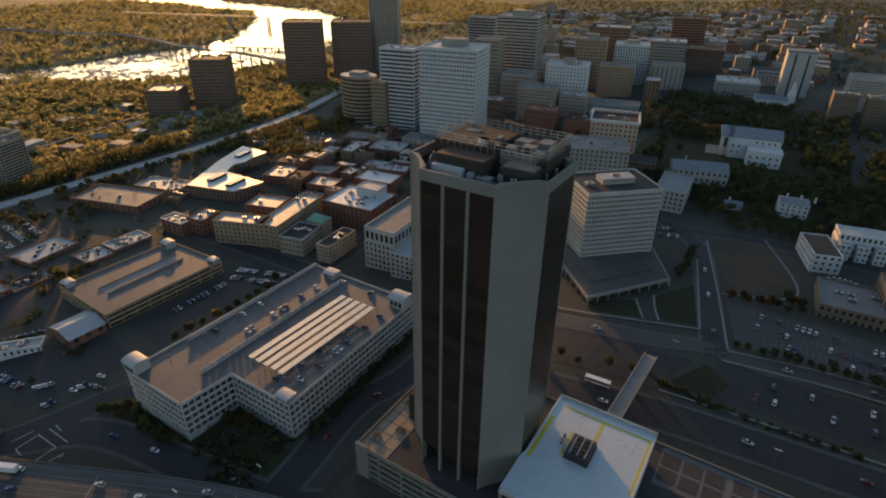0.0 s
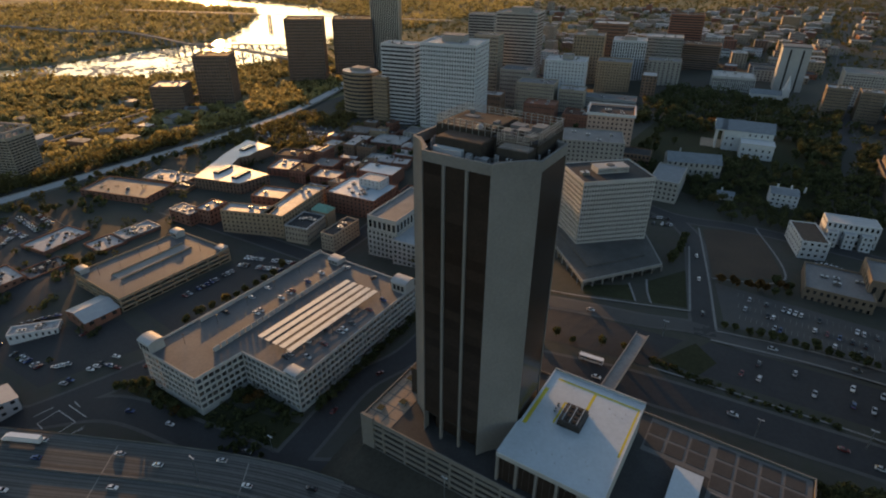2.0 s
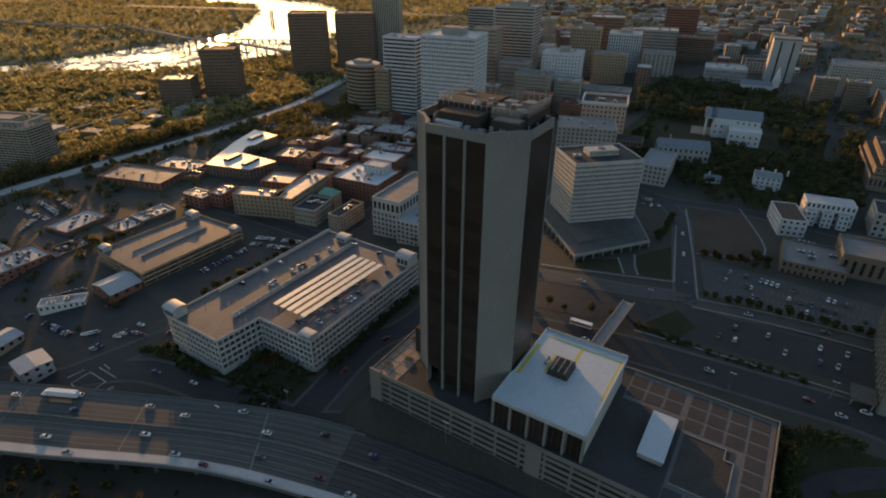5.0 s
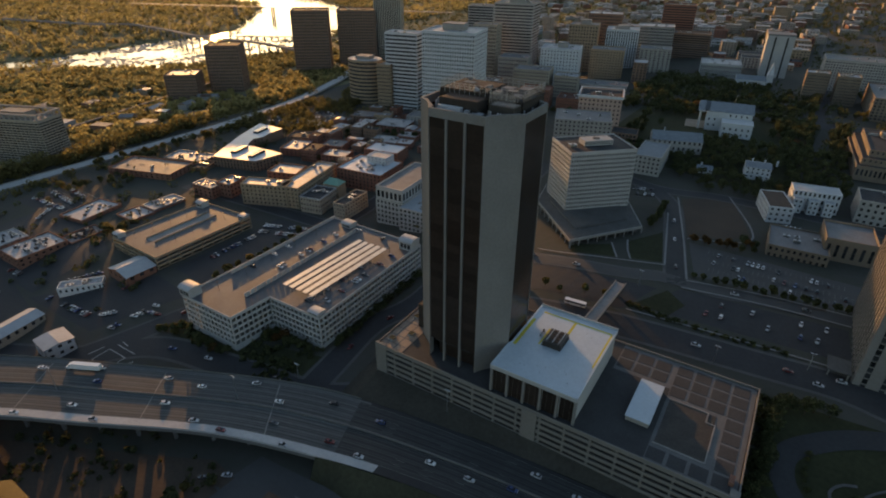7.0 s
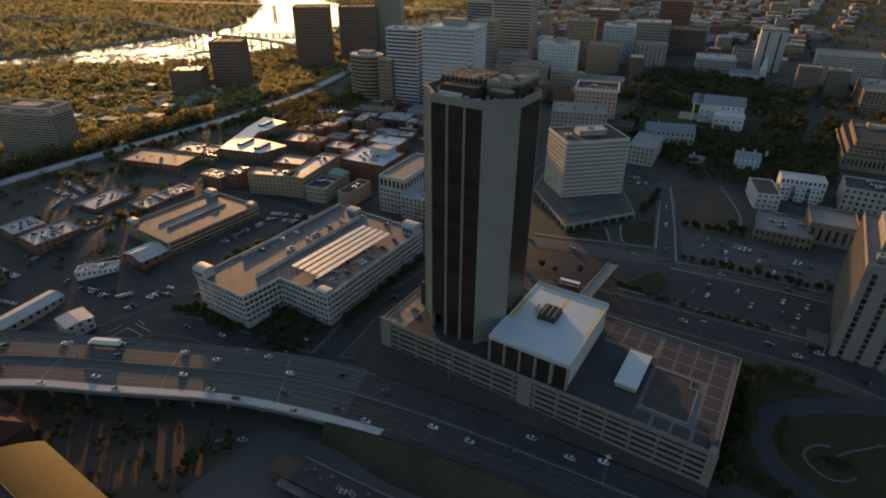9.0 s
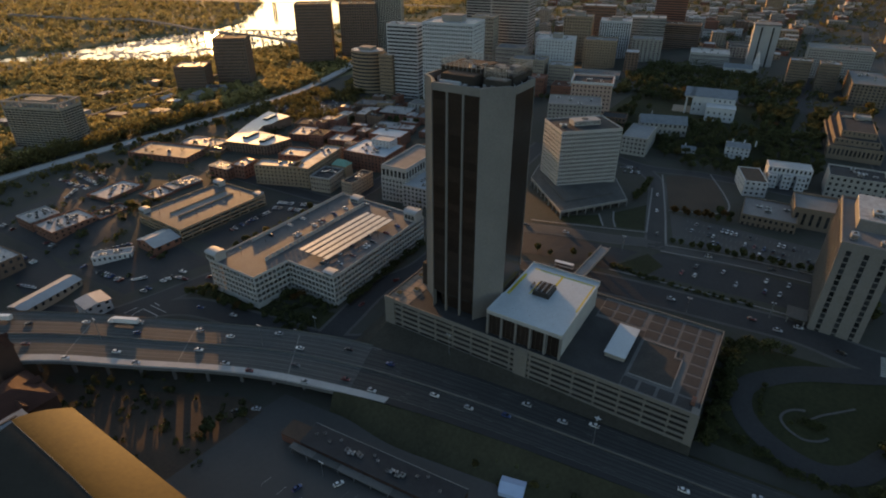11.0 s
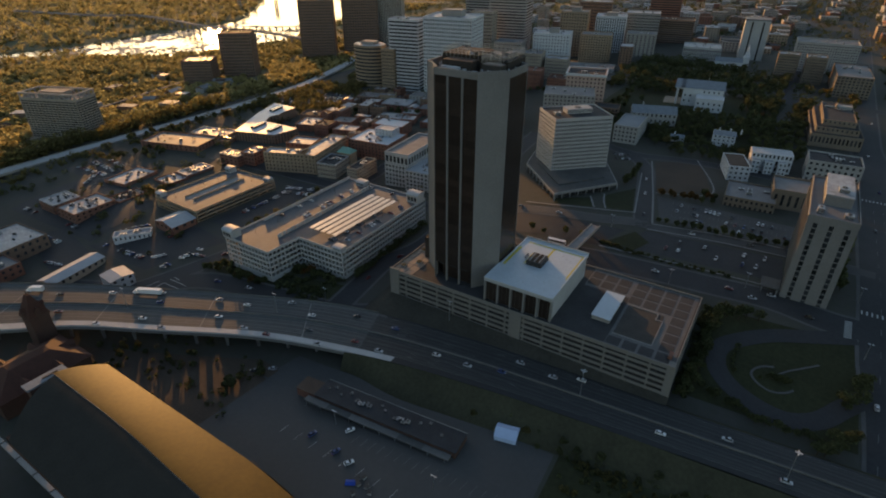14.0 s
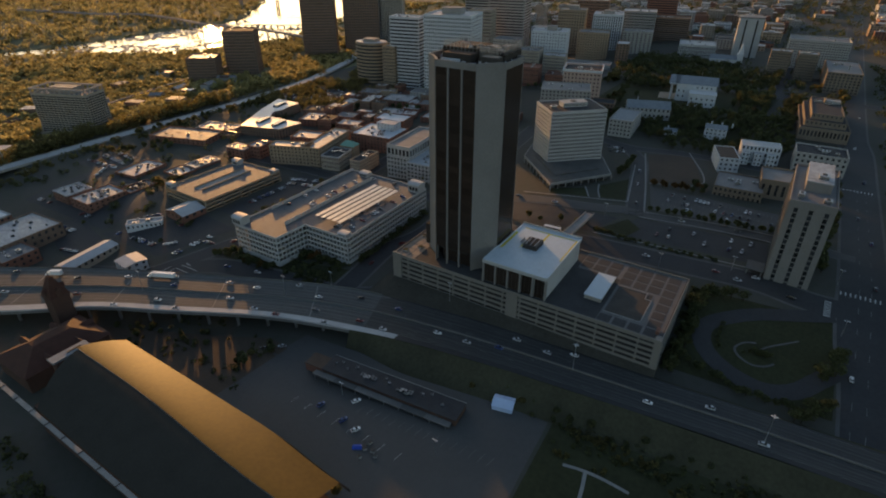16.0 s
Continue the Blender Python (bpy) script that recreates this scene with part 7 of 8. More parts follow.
def plant_all():
    rnd = random.Random(21)
    pick = lambda: rnd.choice((0, 1, 2, 4, 1, 0, 2, 3)) if rnd.random() < 0.75 else rnd.choice((0, 1, 4))
    done = []

    def ok(x, y, gap):
        if any((x - a) ** 2 + (y - b) ** 2 < gap * gap for a, b in done):
            return False
        done.append((x, y))
        return True
    blocks = [(-24, 586, 40, 46), (-4, 556, 34, 16), (21, 472, 19, 15), (-57, 503, 28, 18), (-22, 462, 9, 6), (-66, 452, 17, 26), (35, 402, 16, 22), (64, 430, 24, 16), (105, 549, 25, 50), (-84, 585, 20, 24), (-100, 505, 18, 15), (-133, 452, 30, 24), (-139, 520, 26, 24), (62, 600, 8, 60)]
    n = 0
    while n < 330:                                # the wooded square round the capitol
        x, y = rnd.uniform(-110, 84), rnd.uniform(422, 650)
        if any(abs(x - a) < w and abs(y - b) < d for a, b, w, d in blocks) or y < 440 and x < -20 or (-95 < x < -50 and 505 < y < 560):
            continue
        if ok(x, y, 6.0):
            plant(x, y, rnd.uniform(7, 12), rnd.choice((0, 1, 4, 0, 1)) if rnd.random() > 0.08 else 2, rnd)
            n += 1
    rows = [  # x0, y0, x1, y1, count, height, scatter, kinds
        (-78, 68, 120, 76, 22, 4.5, 3.5, (4, 2, 0)), (-30, 62, 30, 66, 6, 4, 3, (4, 2)), (56, 126, 60, 186, 16, 7, 3, (0, 4)), (58, 190, 80, 196, 8, 8, 3, (0, 4)),
        (116, 122, 130, 140, 8, 7, 3, (0, 4)), (88, 156, 99, 158, 12, 3.5, 2, (0, 4)), (74, 152, 76, 172, 7, 3, 1.5, (0, 4)), (57, 128, 60, 190, 16, 7, 2.2, (0, 4)), (63, 136, 84, 128, 10, 5, 2, (0, 4)), (84, 127, 116, 128, 10, 5, 2, (0, 4)), (124, 150, 130, 176, 8, 8, 3, (0, 4)), (-148, 120, -150, 205, 16, 6, 1.2, (4, 0)), (-226, 88, -198, 88, 9, 6, 2, (0, 3, 4)),
        (-188, 110, -160, 112, 9, 6, 2.5, (0, 4, 3)), (-120, 218, -30, 228, 8, 5, 4, (0, 1, 4)), (4, 275, 88, 281, 16, 5, 1.2, (0, 4, 0, 0)), (-6, 323, 34, 328, 8, 6, 2, (0, 3)),
        (-33, 330, -36, 372, 9, 6, 2, (0, 1)), (24, 340, 34, 336, 5, 5, 2, (3, 0)), (116, 240, 118, 300, 9, 8, 1.5, (0, 1)), (122, 300, 122, 400, 12, 8, 1.5, (0, 2)),
        (156, 130, 158, 400, 24, 9, 2, (0, 2)), (-250, 82, -232, 90, 9, 5, 3, (0, 2, 4)), (-150, 10, -140, 34, 6, 6, 5, (2, 0)), (-236, 0, -176, 24, 10, 4, 6, (0, 4)), (-262, 130, -262, 214, 10, 7, 1.5, (0, 2)),
        (-500, 150, -470, 210, 12, 8, 8, (2, 0)), (-395, 130, -372, 140, 6, 8, 5, (2, 0)), (-535, 200, -520, 380, 20, 8, 5, (2, 0)), (-500, 380, -430, 420, 12, 8, 8, (2, 0)), (-420, 420, -300, 440, 14, 8, 8, (0, 2)),
        (-390, 330, -240, 350, 8, 8, 4, (0, 2)), (-190, 250, -170, 380, 10, 8, 4, (0, 2)), (-120, -30, -30, -20, 10, 5, 2, (4, 2)), (48, 650, 52, 900, 26, 10, 3, (0, 1, 2)), (120, 560, 126, 800, 26, 10, 3, (0, 2)),
        (-400, 520, -280, 500, 14, 9, 6, (0, 2)), (-260, 560, -160, 570, 8, 8, 4, (0,)), (-130, 680, 40, 690, 40, 10, 14, (0, 1)), (-140, 720, 40, 730, 46, 10, 16, (0, 1, 2)), (-130, 770, 0, 780, 40, 10, 18, (0, 1)), (-140, 600, -112, 690, 16, 10, 8, (0, 2)), (90, 690, 120, 760, 14, 9, 8, (0, 2)),
    ]
    for x0, y0, x1, y1, n, h, sc, kinds in rows:
        for i in range(n):
            k = (i + 0.5) / n
            plant(x0 + (x1 - x0) * k + rnd.uniform(-sc, sc), y0 + (y1 - y0) * k + rnd.uniform(-sc, sc), h * rnd.uniform(0.7, 1.3), rnd.choice(kinds), rnd)


plant_all()
for m, spots in BEYOND.items():
    rng = np.random.default_rng(len(spots) + 3)
    cs, rs, s = [], [], Shape()
    for x, y, h in spots:
        z = ground(x, y)
        s.tube((x, y, z - 0.5), (x, y, z + h * 0.6), h * 0.028, h * 0.01, BARK, 5)
        for i in range(5):
            a, r = rng.uniform(0, 6.28), h * rng.uniform(0.0, 0.24)
            k = h * rng.uniform(0.2, 0.3)
            cs.append((x + r * math.cos(a), y + r * math.sin(a), z + h * rng.uniform(0.5, 0.8)))
            rs.append((k, k, k * 0.9))
    if cs:
        ob = tagged(new("park_trees", quads_mesh("park_trees", leaf_quads(rng, cs, rs, 36, 1.0), m)), "leafy trees of the square and far streets", "trees", kind="stuff")
        part("trunks", s, ob, "slim brown trunks", "stuff")
for k in KINDS:                                   # the patterns themselves stand at the back of the square
    i = KINDS.index(k)
    k.matrix_basis = pose(-100 + 12 * i, 640 + 5 * (i % 2), ground(-100 + 12 * i, 640 + 5 * (i % 2)))


def woods(name, label, seed, count, inside, x0, x1, y0, y1, m, height, sprays=30, size=1.5):
    """Far woods: many lumpy crowns of leaf sprays in one mesh."""
    rng = np.random.default_rng(seed)
    cs, rs, n = [], [], 0
    while n < count:
        x, y = rng.uniform(x0, x1), rng.uniform(y0, y1)
        if not inside(x, y):
            continue
        h = height * rng.uniform(0.6, 1.3)
        z = ground(x, y)
        cs.append((x, y, z + h * 0.45))
        rs.append((h * 0.55, h * 0.55, h * 0.45))
        n += 1
    q = leaf_quads(rng, cs, rs, sprays, size)
    ob = new(name, quads_mesh(name, q, m))
    tagged(ob, label, "woods", kind="stuff")


LANES = [((-600, -150), (-612, 100)), ((-612, 100), (-600, 260)), ((-600, 260), (-640, 420)), ((-640, 420), (-700, 560)), ((-900, 120), (-780, 200)), ((-780, 200), (-690, 330)), ((-690, 330), (-640, 420)), ((-860, 420), (-760, 440)), ((-760, 440), (-660, 480))]


def off_lane(x, y):
    for (ax, ay), (bx, by) in LANES:
        k = min(1, max(0, ((x - ax) * (bx - ax) + (y - ay) * (by - ay)) / ((bx - ax) ** 2 + (by - ay) ** 2)))
        if math.hypot(x - ax - k * (bx - ax), y - ay - k * (by - ay)) < 11:
            return False
    return noise.noise((x / 60, y / 60, 3)) > -0.32


def bank(x, y):
    return off_lane(x, y) and x < -590 - 0.1 * max(0, y - 500) and river_gap(x, y) > 4 and abs(x + 638) + abs(y - 194) > 60 and math.hypot(x + 740, y - 724) > 55 and math.hypot(x + 697, y - 799) > 55 and math.hypot(x + 739, y - 532) > 45 and math.hypot(x + 655, y - 842) > 45


# The raised olive tone of these woods has haze painted in.
woods("riverside_woods", "olive and rusty woods along the river", 31, 5200, bank, -1120, -590, -160, 900, LEAF_HAZY, 9, 26, 2.3)
woods("riverside_woods", "turning woods along the river", 32, 900, bank, -1120, -590, -160, 900, LEAF_BUSH, 9, 26, 2.3)
woods("far_woods", "distant wooded banks in low light", 33, 5200, lambda x, y: river_gap(x, y) > 6, -2600, -1000, 200, 2400, LEAF_HAZY, 13, 16, 3.0)
woods("far_woods", "distant brown woods beyond the river", 34, 1800, lambda x, y: river_gap(x, y) > 6, -2600, -1000, 200, 2400, LEAF_BUSH, 13, 16, 3.0)
woods("river_islets", "low scrub on rocks in the river", 35, 1500, lambda x, y: -150 < river_gap(x, y) < 4 and noise.noise((x / 30, y / 55, 5)) > 0.22 and y < 830 + 80 * noise.noise((x / 90, 0, 2)), -1400, -880, 480, 1000, LEAF_HAZY, 4.0, 16, 1.3)
woods("town_trees", "trees between far town blocks", 36, 6200, lambda x, y: y > 1000 or x > 190 or x < -330, -1100, 1500, 620, 2900, LEAF, 11, 20, 1.8)
woods("town_trees", "turning trees between far town blocks", 37, 2300, lambda x, y: y > 1000 or x > 190 or x < -330, -1100, 1500, 620, 2900, LEAF_BUSH, 11, 20, 1.8)
woods("hedge_scrub", "olive trees beside the expressway", 38, 620, lambda x, y: abs(x + 580 + 0.02 * (y - 200)) < 18 or abs(x + 528) < 8 and y < 380, -604, -515, -150, 560, LEAF_BUSH, 6.5, 26, 1.2)
# An olive clump, stretched and raised to 15 m to shade the low town.
woods("expressway_trees", "olive trees behind the expressway, made tall to shade the town", 54, 170, lambda x, y: abs(x + 575 + 0.02 * (y - 200)) < 9, -600, -560, 60, 350, LEAF_BUSH, 15, 40, 1.6)
woods("hedge", "dense dark shrubs round the white garage", 39, 150, lambda x, y: (x < -196 and y < 93) or (x > -191 and y < 118.5 and x < -153) or (x > -153.5 and y > 117), -236, -149.5, 85, 212, LEAF, 3.0, 30, 0.7)
woods("verge_shrubs", "low dark shrubs along the podium wall", 40, 90, lambda x, y: abs(x - 55.5) < 2.5 and y < 195, 50, 60, 124, 196, LEAF, 2.6, 26, 0.6)
woods("street_scrub", "low brown scrub between the street and the parking lot", 48, 90, lambda x, y: abs(y - 229 + 2.5 * ss(-20, 5, x) - 2 * ss(30, 60, x)) < 1.8, -21, 62, 224, 233, LEAF, 1.8, 22, 0.6)
woods("bank_scrub", "rough scrub on the motorway bank", 41, 230, lambda x, y: y < 78 and y > 58 + 0.05 * (x - 20) - 4 and (x > 18 or y > 66), -70, 128, 54, 80, LEAF, 2.0, 24, 0.6)


woods("town_grove", "olive and green trees between the expressway and the town", 51, 620, lambda x, y: x > -545 and noise.noise((x / 40, y / 40, 2)) > -0.15, -550, -420, 372, 600, LEAF_BUSH, 8, 26, 1.3)
woods("town_grove", "green trees between the town blocks", 52, 130, lambda x, y: noise.noise((x / 22, y / 22, 8)) > 0.12, -535, -372, 200, 420, LEAF, 7, 26, 1.1)
woods("yard_trees", "dark scrub round the sheds and lots", 53, 120, lambda x, y: noise.noise((x / 18, y / 18, 8)) > 0.15 and not (-365 < x < -300 and y > 116), -530, -300, 60, 200, LEAF, 4.5, 26, 0.9)


def river_rocks():
    """Flat weathered boulders that break the shallow water."""
    rng = random.Random(71)
    s = Shape()
    n = 0
    while n < 900:
        x, y = rng.uniform(-1330, -960), rng.uniform(480, 1000)
        if not -150 < river_gap(x, y) < -4 or noise.noise((x / 40, y / 70, 5)) < 0.02 or rng.random() < (y - 480) / 700:
            continue
        n += 1
        r, h, a0 = rng.uniform(1.2, 6.5), rng.uniform(0.3, 1.3), rng.uniform(0, 6.28)
        ring = [(a0 + 6.283 * i / 7, r * rng.uniform(0.6, 1.1)) for i in range(7)]
        v = [(x + 1.7 * q * math.cos(a), y + q * math.sin(a), WATER_Z - 0.4) for a, q in ring] + [(x + 1.1 * q * math.cos(a), y + 0.65 * q * math.sin(a), WATER_Z + h * rng.uniform(0.6, 1)) for a, q in ring]
        s.add(v, [(i, (i + 1) % 7, 7 + (i + 1) % 7, 7 + i) for i in range(7)] + [tuple(range(7, 14))], STONE_GREY)
    put("river_rocks", s, "low grey boulders breaking the shallow river", "rocks", "stuff")


river_rocks()


def under_deck(x, y):
    """Just inside the northern edge of the viaduct, with a gap for one sun streak."""
    for a, b in zip(HW_TOP, HW_TOP[1:]):
        if a[0] <= x <= b[0]:
            return -7 < y - a[1] - (b[1] - a[1]) * (x - a[0]) / (b[0] - a[0]) < 1 and not (-222 < x < -205)
    return False


# Added out of sight below the deck to keep low sun off the yard.
woods("viaduct_scrub", "added unseen scrub under the viaduct that blocks low sun", 42, 260, under_deck, -345, -172, -20, 100, LEAF, 6.5, 26, 1.2)
woods("yard_scrub", "patchy scrub on bare ground below the viaduct", 43, 110, lambda x, y: noise.noise((x / 14, y / 14, 1)) > 0.1, -235, -130, -14, 40, LEAF, 2.6, 22, 0.6)

woods("bank_scrub", "olive and rusty scrub on the grass bank", 44, 260, lambda x, y: noise.noise((x / 16, y / 12, 4)) > 0.08, 20, 132, 48, 84, LEAF_BUSH, 1.8, 22, 0.6)
woods("yard_scrub", "dark scrub beside the rail shed", 45, 160, lambda x, y: noise.noise((x / 12, y / 12, 6)) > -0.1, -262, -110, -112, -78, LEAF, 4.0, 24, 0.8)

SQUARE_CLEAR = [(-77, 873, 34, 30), (-28, 822, 30, 14), (24, 812, 22, 16), (-197, 709, 40, 20), (-168, 859, 28, 22), (-24, 588, 46, 48)]
woods("square_grove", "dense dark trees north of the capitol", 46, 430, lambda x, y: not any(abs(x - a) < w and abs(y - b) < d for a, b, w, d in SQUARE_CLEAR) and abs(y - 660) > 9, -150, 46, 628, 835, LEAF, 8.5, 26, 1.4)
woods("street_trees", "trees between the streets east of the avenue", 47, 520, lambda x, y: abs(x - 138) > 18 and not (80 < x < 138 and (418 < y < 600 or 700 < y < 795)), 62, 330, 430, 900, LEAF, 8, 24, 1.4)


# ---- far town ----
def far_town():
    rnd = random.Random(8)
    walls = [BRICK, BRICK_TAN, STONE, STONE_GREY, CONCRETE, CONCRETE_WHITE, STUCCO_WHITE, BRICK_BROWN, BRICK, STONE]
    roofs = [ROOF_GREY, ROOF_PALE, ROOF_DARK, ROOF_PALE, ROOF_GREY]
    taken = [(r[1], r[2], max(r[3], r[4])) for r in DOWNTOWN] + [(-655, 842, 50), (-12, 905, 36), (-28, 822, 40), (-482, 560, 52)]
    names = {BRICK: "red brick", BRICK_TAN: "tan brick", STONE: "limestone", STONE_GREY: "grey stone", CONCRETE: "pale concrete", CONCRETE_WHITE: "white concrete", STUCCO_WHITE: "white painted", BRICK_BROWN: "brown brick"}
    n, rest = 0, Shape()
    for gy in range(690, 2700, 46):
        for gx in range(-1000, 1500, 52):
            x, y = gx + rnd.uniform(-8, 8) + 0.06 * (gy - 700), gy + rnd.uniform(-6, 6)
            if n >= 560 or rnd.random() < 0.3 + 0.15 * (y > 1600):
                continue
            if river_gap(x, y) < 60 or x < -560 and y < 1000 or x < -560 - 0.5 * (y - 1000) or any(abs(x - a) < s * 0.5 + 22 and abs(y - b) < s * 0.5 + 22 for a, b, s in taken):
                continue
            if abs(x - 136 - (y - 900) * 0.012) < 30 or abs(x - 56) < 22 or -140 < x < 130 and y < 800 or x < -420 and y < 900:
                continue
            if x > 620 + 0.1 * y or x > 170 and y < 640:
                continue
            core = math.exp(-((x + 150) ** 2 + (y - 1000) ** 2) / 380 ** 2)
            h = rnd.uniform(6, 15) + 34 * core * rnd.random() ** 1.5 + (22 if rnd.random() < 0.04 else 0)
            w, d = rnd.uniform(16, 38), rnd.uniform(16, 32)
            wm, rm = rnd.choice(walls), rnd.choice(roofs)
            z = ground(x, y)
            s = Shape().box(-w / 2, -d / 2, -2, w / 2, d / 2, h, wm)
            s.box(-w / 2 + 0.5, -d / 2 + 0.5, h, w / 2 - 0.5, d / 2 - 0.5, h + 0.1, rm)
            for a in ((-w / 2, -d / 2, w / 2, -d / 2 + 0.5), (-w / 2, d / 2 - 0.5, w / 2, d / 2), (-w / 2, -d / 2 + 0.5, -w / 2 + 0.5, d / 2 - 0.5), (w / 2 - 0.5, -d / 2 + 0.5, w / 2, d / 2 - 0.5)):
                s.box(a[0], a[1], h + 0.003, a[2], a[3], h + 0.9, wm)
            fl = max(1, int(h / 3.6))
            nb = max(2, int(w / 4.5))
            for k in range(fl):
                zz = 1.2 + k * h / fl
                for i in range(nb):
                    u = -w / 2 + (i + 0.25) * w / nb
                    s.box(u, -d / 2 - 0.08, zz, u + w / nb * 0.5, -d / 2 + 0.1, zz + 1.8, GLASS_FAR)
                for i in range(max(2, int(d / 5))):
                    u = -d / 2 + (i + 0.25) * d / max(2, int(d / 5))
                    s.box(w / 2 - 0.1, u, zz, w / 2 + 0.08, u + 2.2, zz + 1.8, GLASS_FAR)
            if rnd.random() < 0.6:
                s.box(-w / 5, -d / 6, h, w / 10, d / 6, h + 2.5, rm)
            if y > 1250 or x > 420 or x < -430:
                rest.at = pose(x, y, z, 0, 0, rnd.choice((4, 8, 12)))
                for m in s.mats:
                    rest.slot(m)
                o = len(rest.v)
                rest.v += [tuple(rest.at @ Vector(p)) for p in s.v]
                rest.f += [tuple(i + o for i in q) for q in s.f]
                rest.k += [rest.slot(s.mats[i]) for i in s.k]
                n += 1
                continue
            put("town_block", s, "distant flat-roofed " + names[wm] + " block", "building", group="far town blocks", at=pose(x, y, z, 0, 0, rnd.choice((4, 8, 12, 14)) if x < 100 else 3))
            n += 1
    put("far_city", rest, "far flat-roofed town blocks of brick and stone", "city", "stuff")


far_town()


def bridges():
    """Three bridges over the river: a long viaduct on forked piers, a low rail bridge, a far bridge on tall paired piers."""
    root = thing("river_bridge", "long curved road viaduct on forked concrete piers", "bridge", pose(0, 0, 0))
    way = [(-1900, 700), (-1608, 770), (-1513, 830), (-1348, 826), (-1198, 806), (-1032, 818), (-895, 807), (-800, 790)]
    s = Shape()
    line = strip(s, way, 11, KERB, 0, z=-24, step=10)
    strip(s, way, 10, CONCRETE_DARK, -2.4, z=-24, step=10)
    for sd in (-5.5, 5.5):
        v = []
        for i, p in enumerate(line):
            t = (line[min(i + 1, len(line) - 1)] - line[max(i - 1, 0)]).normalized()
            q = p + Vector((-t.y, t.x, 0)) * sd
            v += [(q.x, q.y, -26.4), (q.x, q.y, -23.0)]
        s.add(v, [(2 * i, 2 * i + 2, 2 * i + 3, 2 * i + 1) for i in range(len(line) - 1)], KERB)
    part("deck", s, root)
    last = None
    for p in line:
        if last is not None and (p - last).length < 29:
            continue
        last = p
        part("pier", Shape().tube((p.x, p.y, -50), (p.x, p.y, -37), 2.2, 1.7, CONCRETE_DARK, 6).tube((p.x, p.y, -37.4), (p.x - 4.2, p.y, -26), 1.5, 1.2, CONCRETE_DARK, 6)
             .tube((p.x, p.y, -37.4), (p.x + 4.2, p.y, -26), 1.5, 1.2, CONCRETE_DARK, 6), root)
    root = thing("rail_bridge", "low rail bridge on many short piers", "bridge", pose(0, 0, 0))
    a, b = Vector((-1300, 860, 0)), Vector((-985, 1040, 0))
    d = (b - a).normalized()
    turn = math.degrees(math.atan2(d.y, d.x))
    deck = Shape()
    deck.at = pose(*((a + b) / 2), 0, 0, turn)
    part("deck", deck.box(-182, -2.5, -39.4, 182, 2.5, -38, CONCRETE_DARK), root)
    spread("pier", Shape().box(-1.3, -2.2, -50, 1.3, 2.2, -39.4, CONCRETE_DARK).mesh("rail_pier"), [pose(*a.lerp(b, i / 21), 0, 0, turn) for i in range(22)], root)
    root = thing("far_road_bridge", "distant road bridge on tall paired piers", "bridge", pose(0, 0, 0))
    s = Shape()
    strip(s, [(-1900, 1080), (-1520, 1235), (-1330, 1310), (-1100, 1400), (-900, 1470)], 12, BARRIER, 0, z=-13)
    strip(s, [(-1900, 1080), (-1520, 1235), (-1330, 1310), (-1100, 1400), (-900, 1470)], 12, CONCRETE_DARK, -2.5, z=-13)
    part("deck", s, root)
    for x, y in ((-1560, 1219), (-1440, 1267), (-1330, 1310), (-1215, 1355), (-1100, 1400)):
        part("pier", Shape().box(x - 8, y - 2, -52, x - 4, y + 2, -15.4, CONCRETE_DARK).box(x + 2, y - 2, -52, x + 6, y + 2, -15.4, CONCRETE_DARK), root)


bridges()


def trestle():
    """Rail line on steel bents through the riverside woods."""
    root = thing("rail_trestle", "long dark steel rail trestle through the woods", "trestle", pose(0, 0, 0))
    a, b = Vector((-690, 150, -29)), Vector((-790, 560, -29))
    n = Vector((-(b - a).y, (b - a).x, 0)).normalized() * 2.5
    v = [tuple(p + o + Vector((0, 0, z))) for p in (a, b) for o in (n, -n) for z in (0, -1.6)]
    part("deck", Shape().add(v, [(0, 2, 6, 4), (1, 5, 7, 3), (0, 4, 5, 1), (2, 3, 7, 6)], BARRIER_DARK), root)
    for i in range(18):
        p = a.lerp(b, i / 17)
        part("bent", Shape().tube((p.x - 2, p.y, -42), (p.x - 1, p.y, -30.5), 0.5, 0.4, STEEL_DARK, 6).tube((p.x + 2, p.y, -42), (p.x + 1, p.y, -30.5), 0.5, 0.4, STEEL_DARK, 6), root)


trestle()


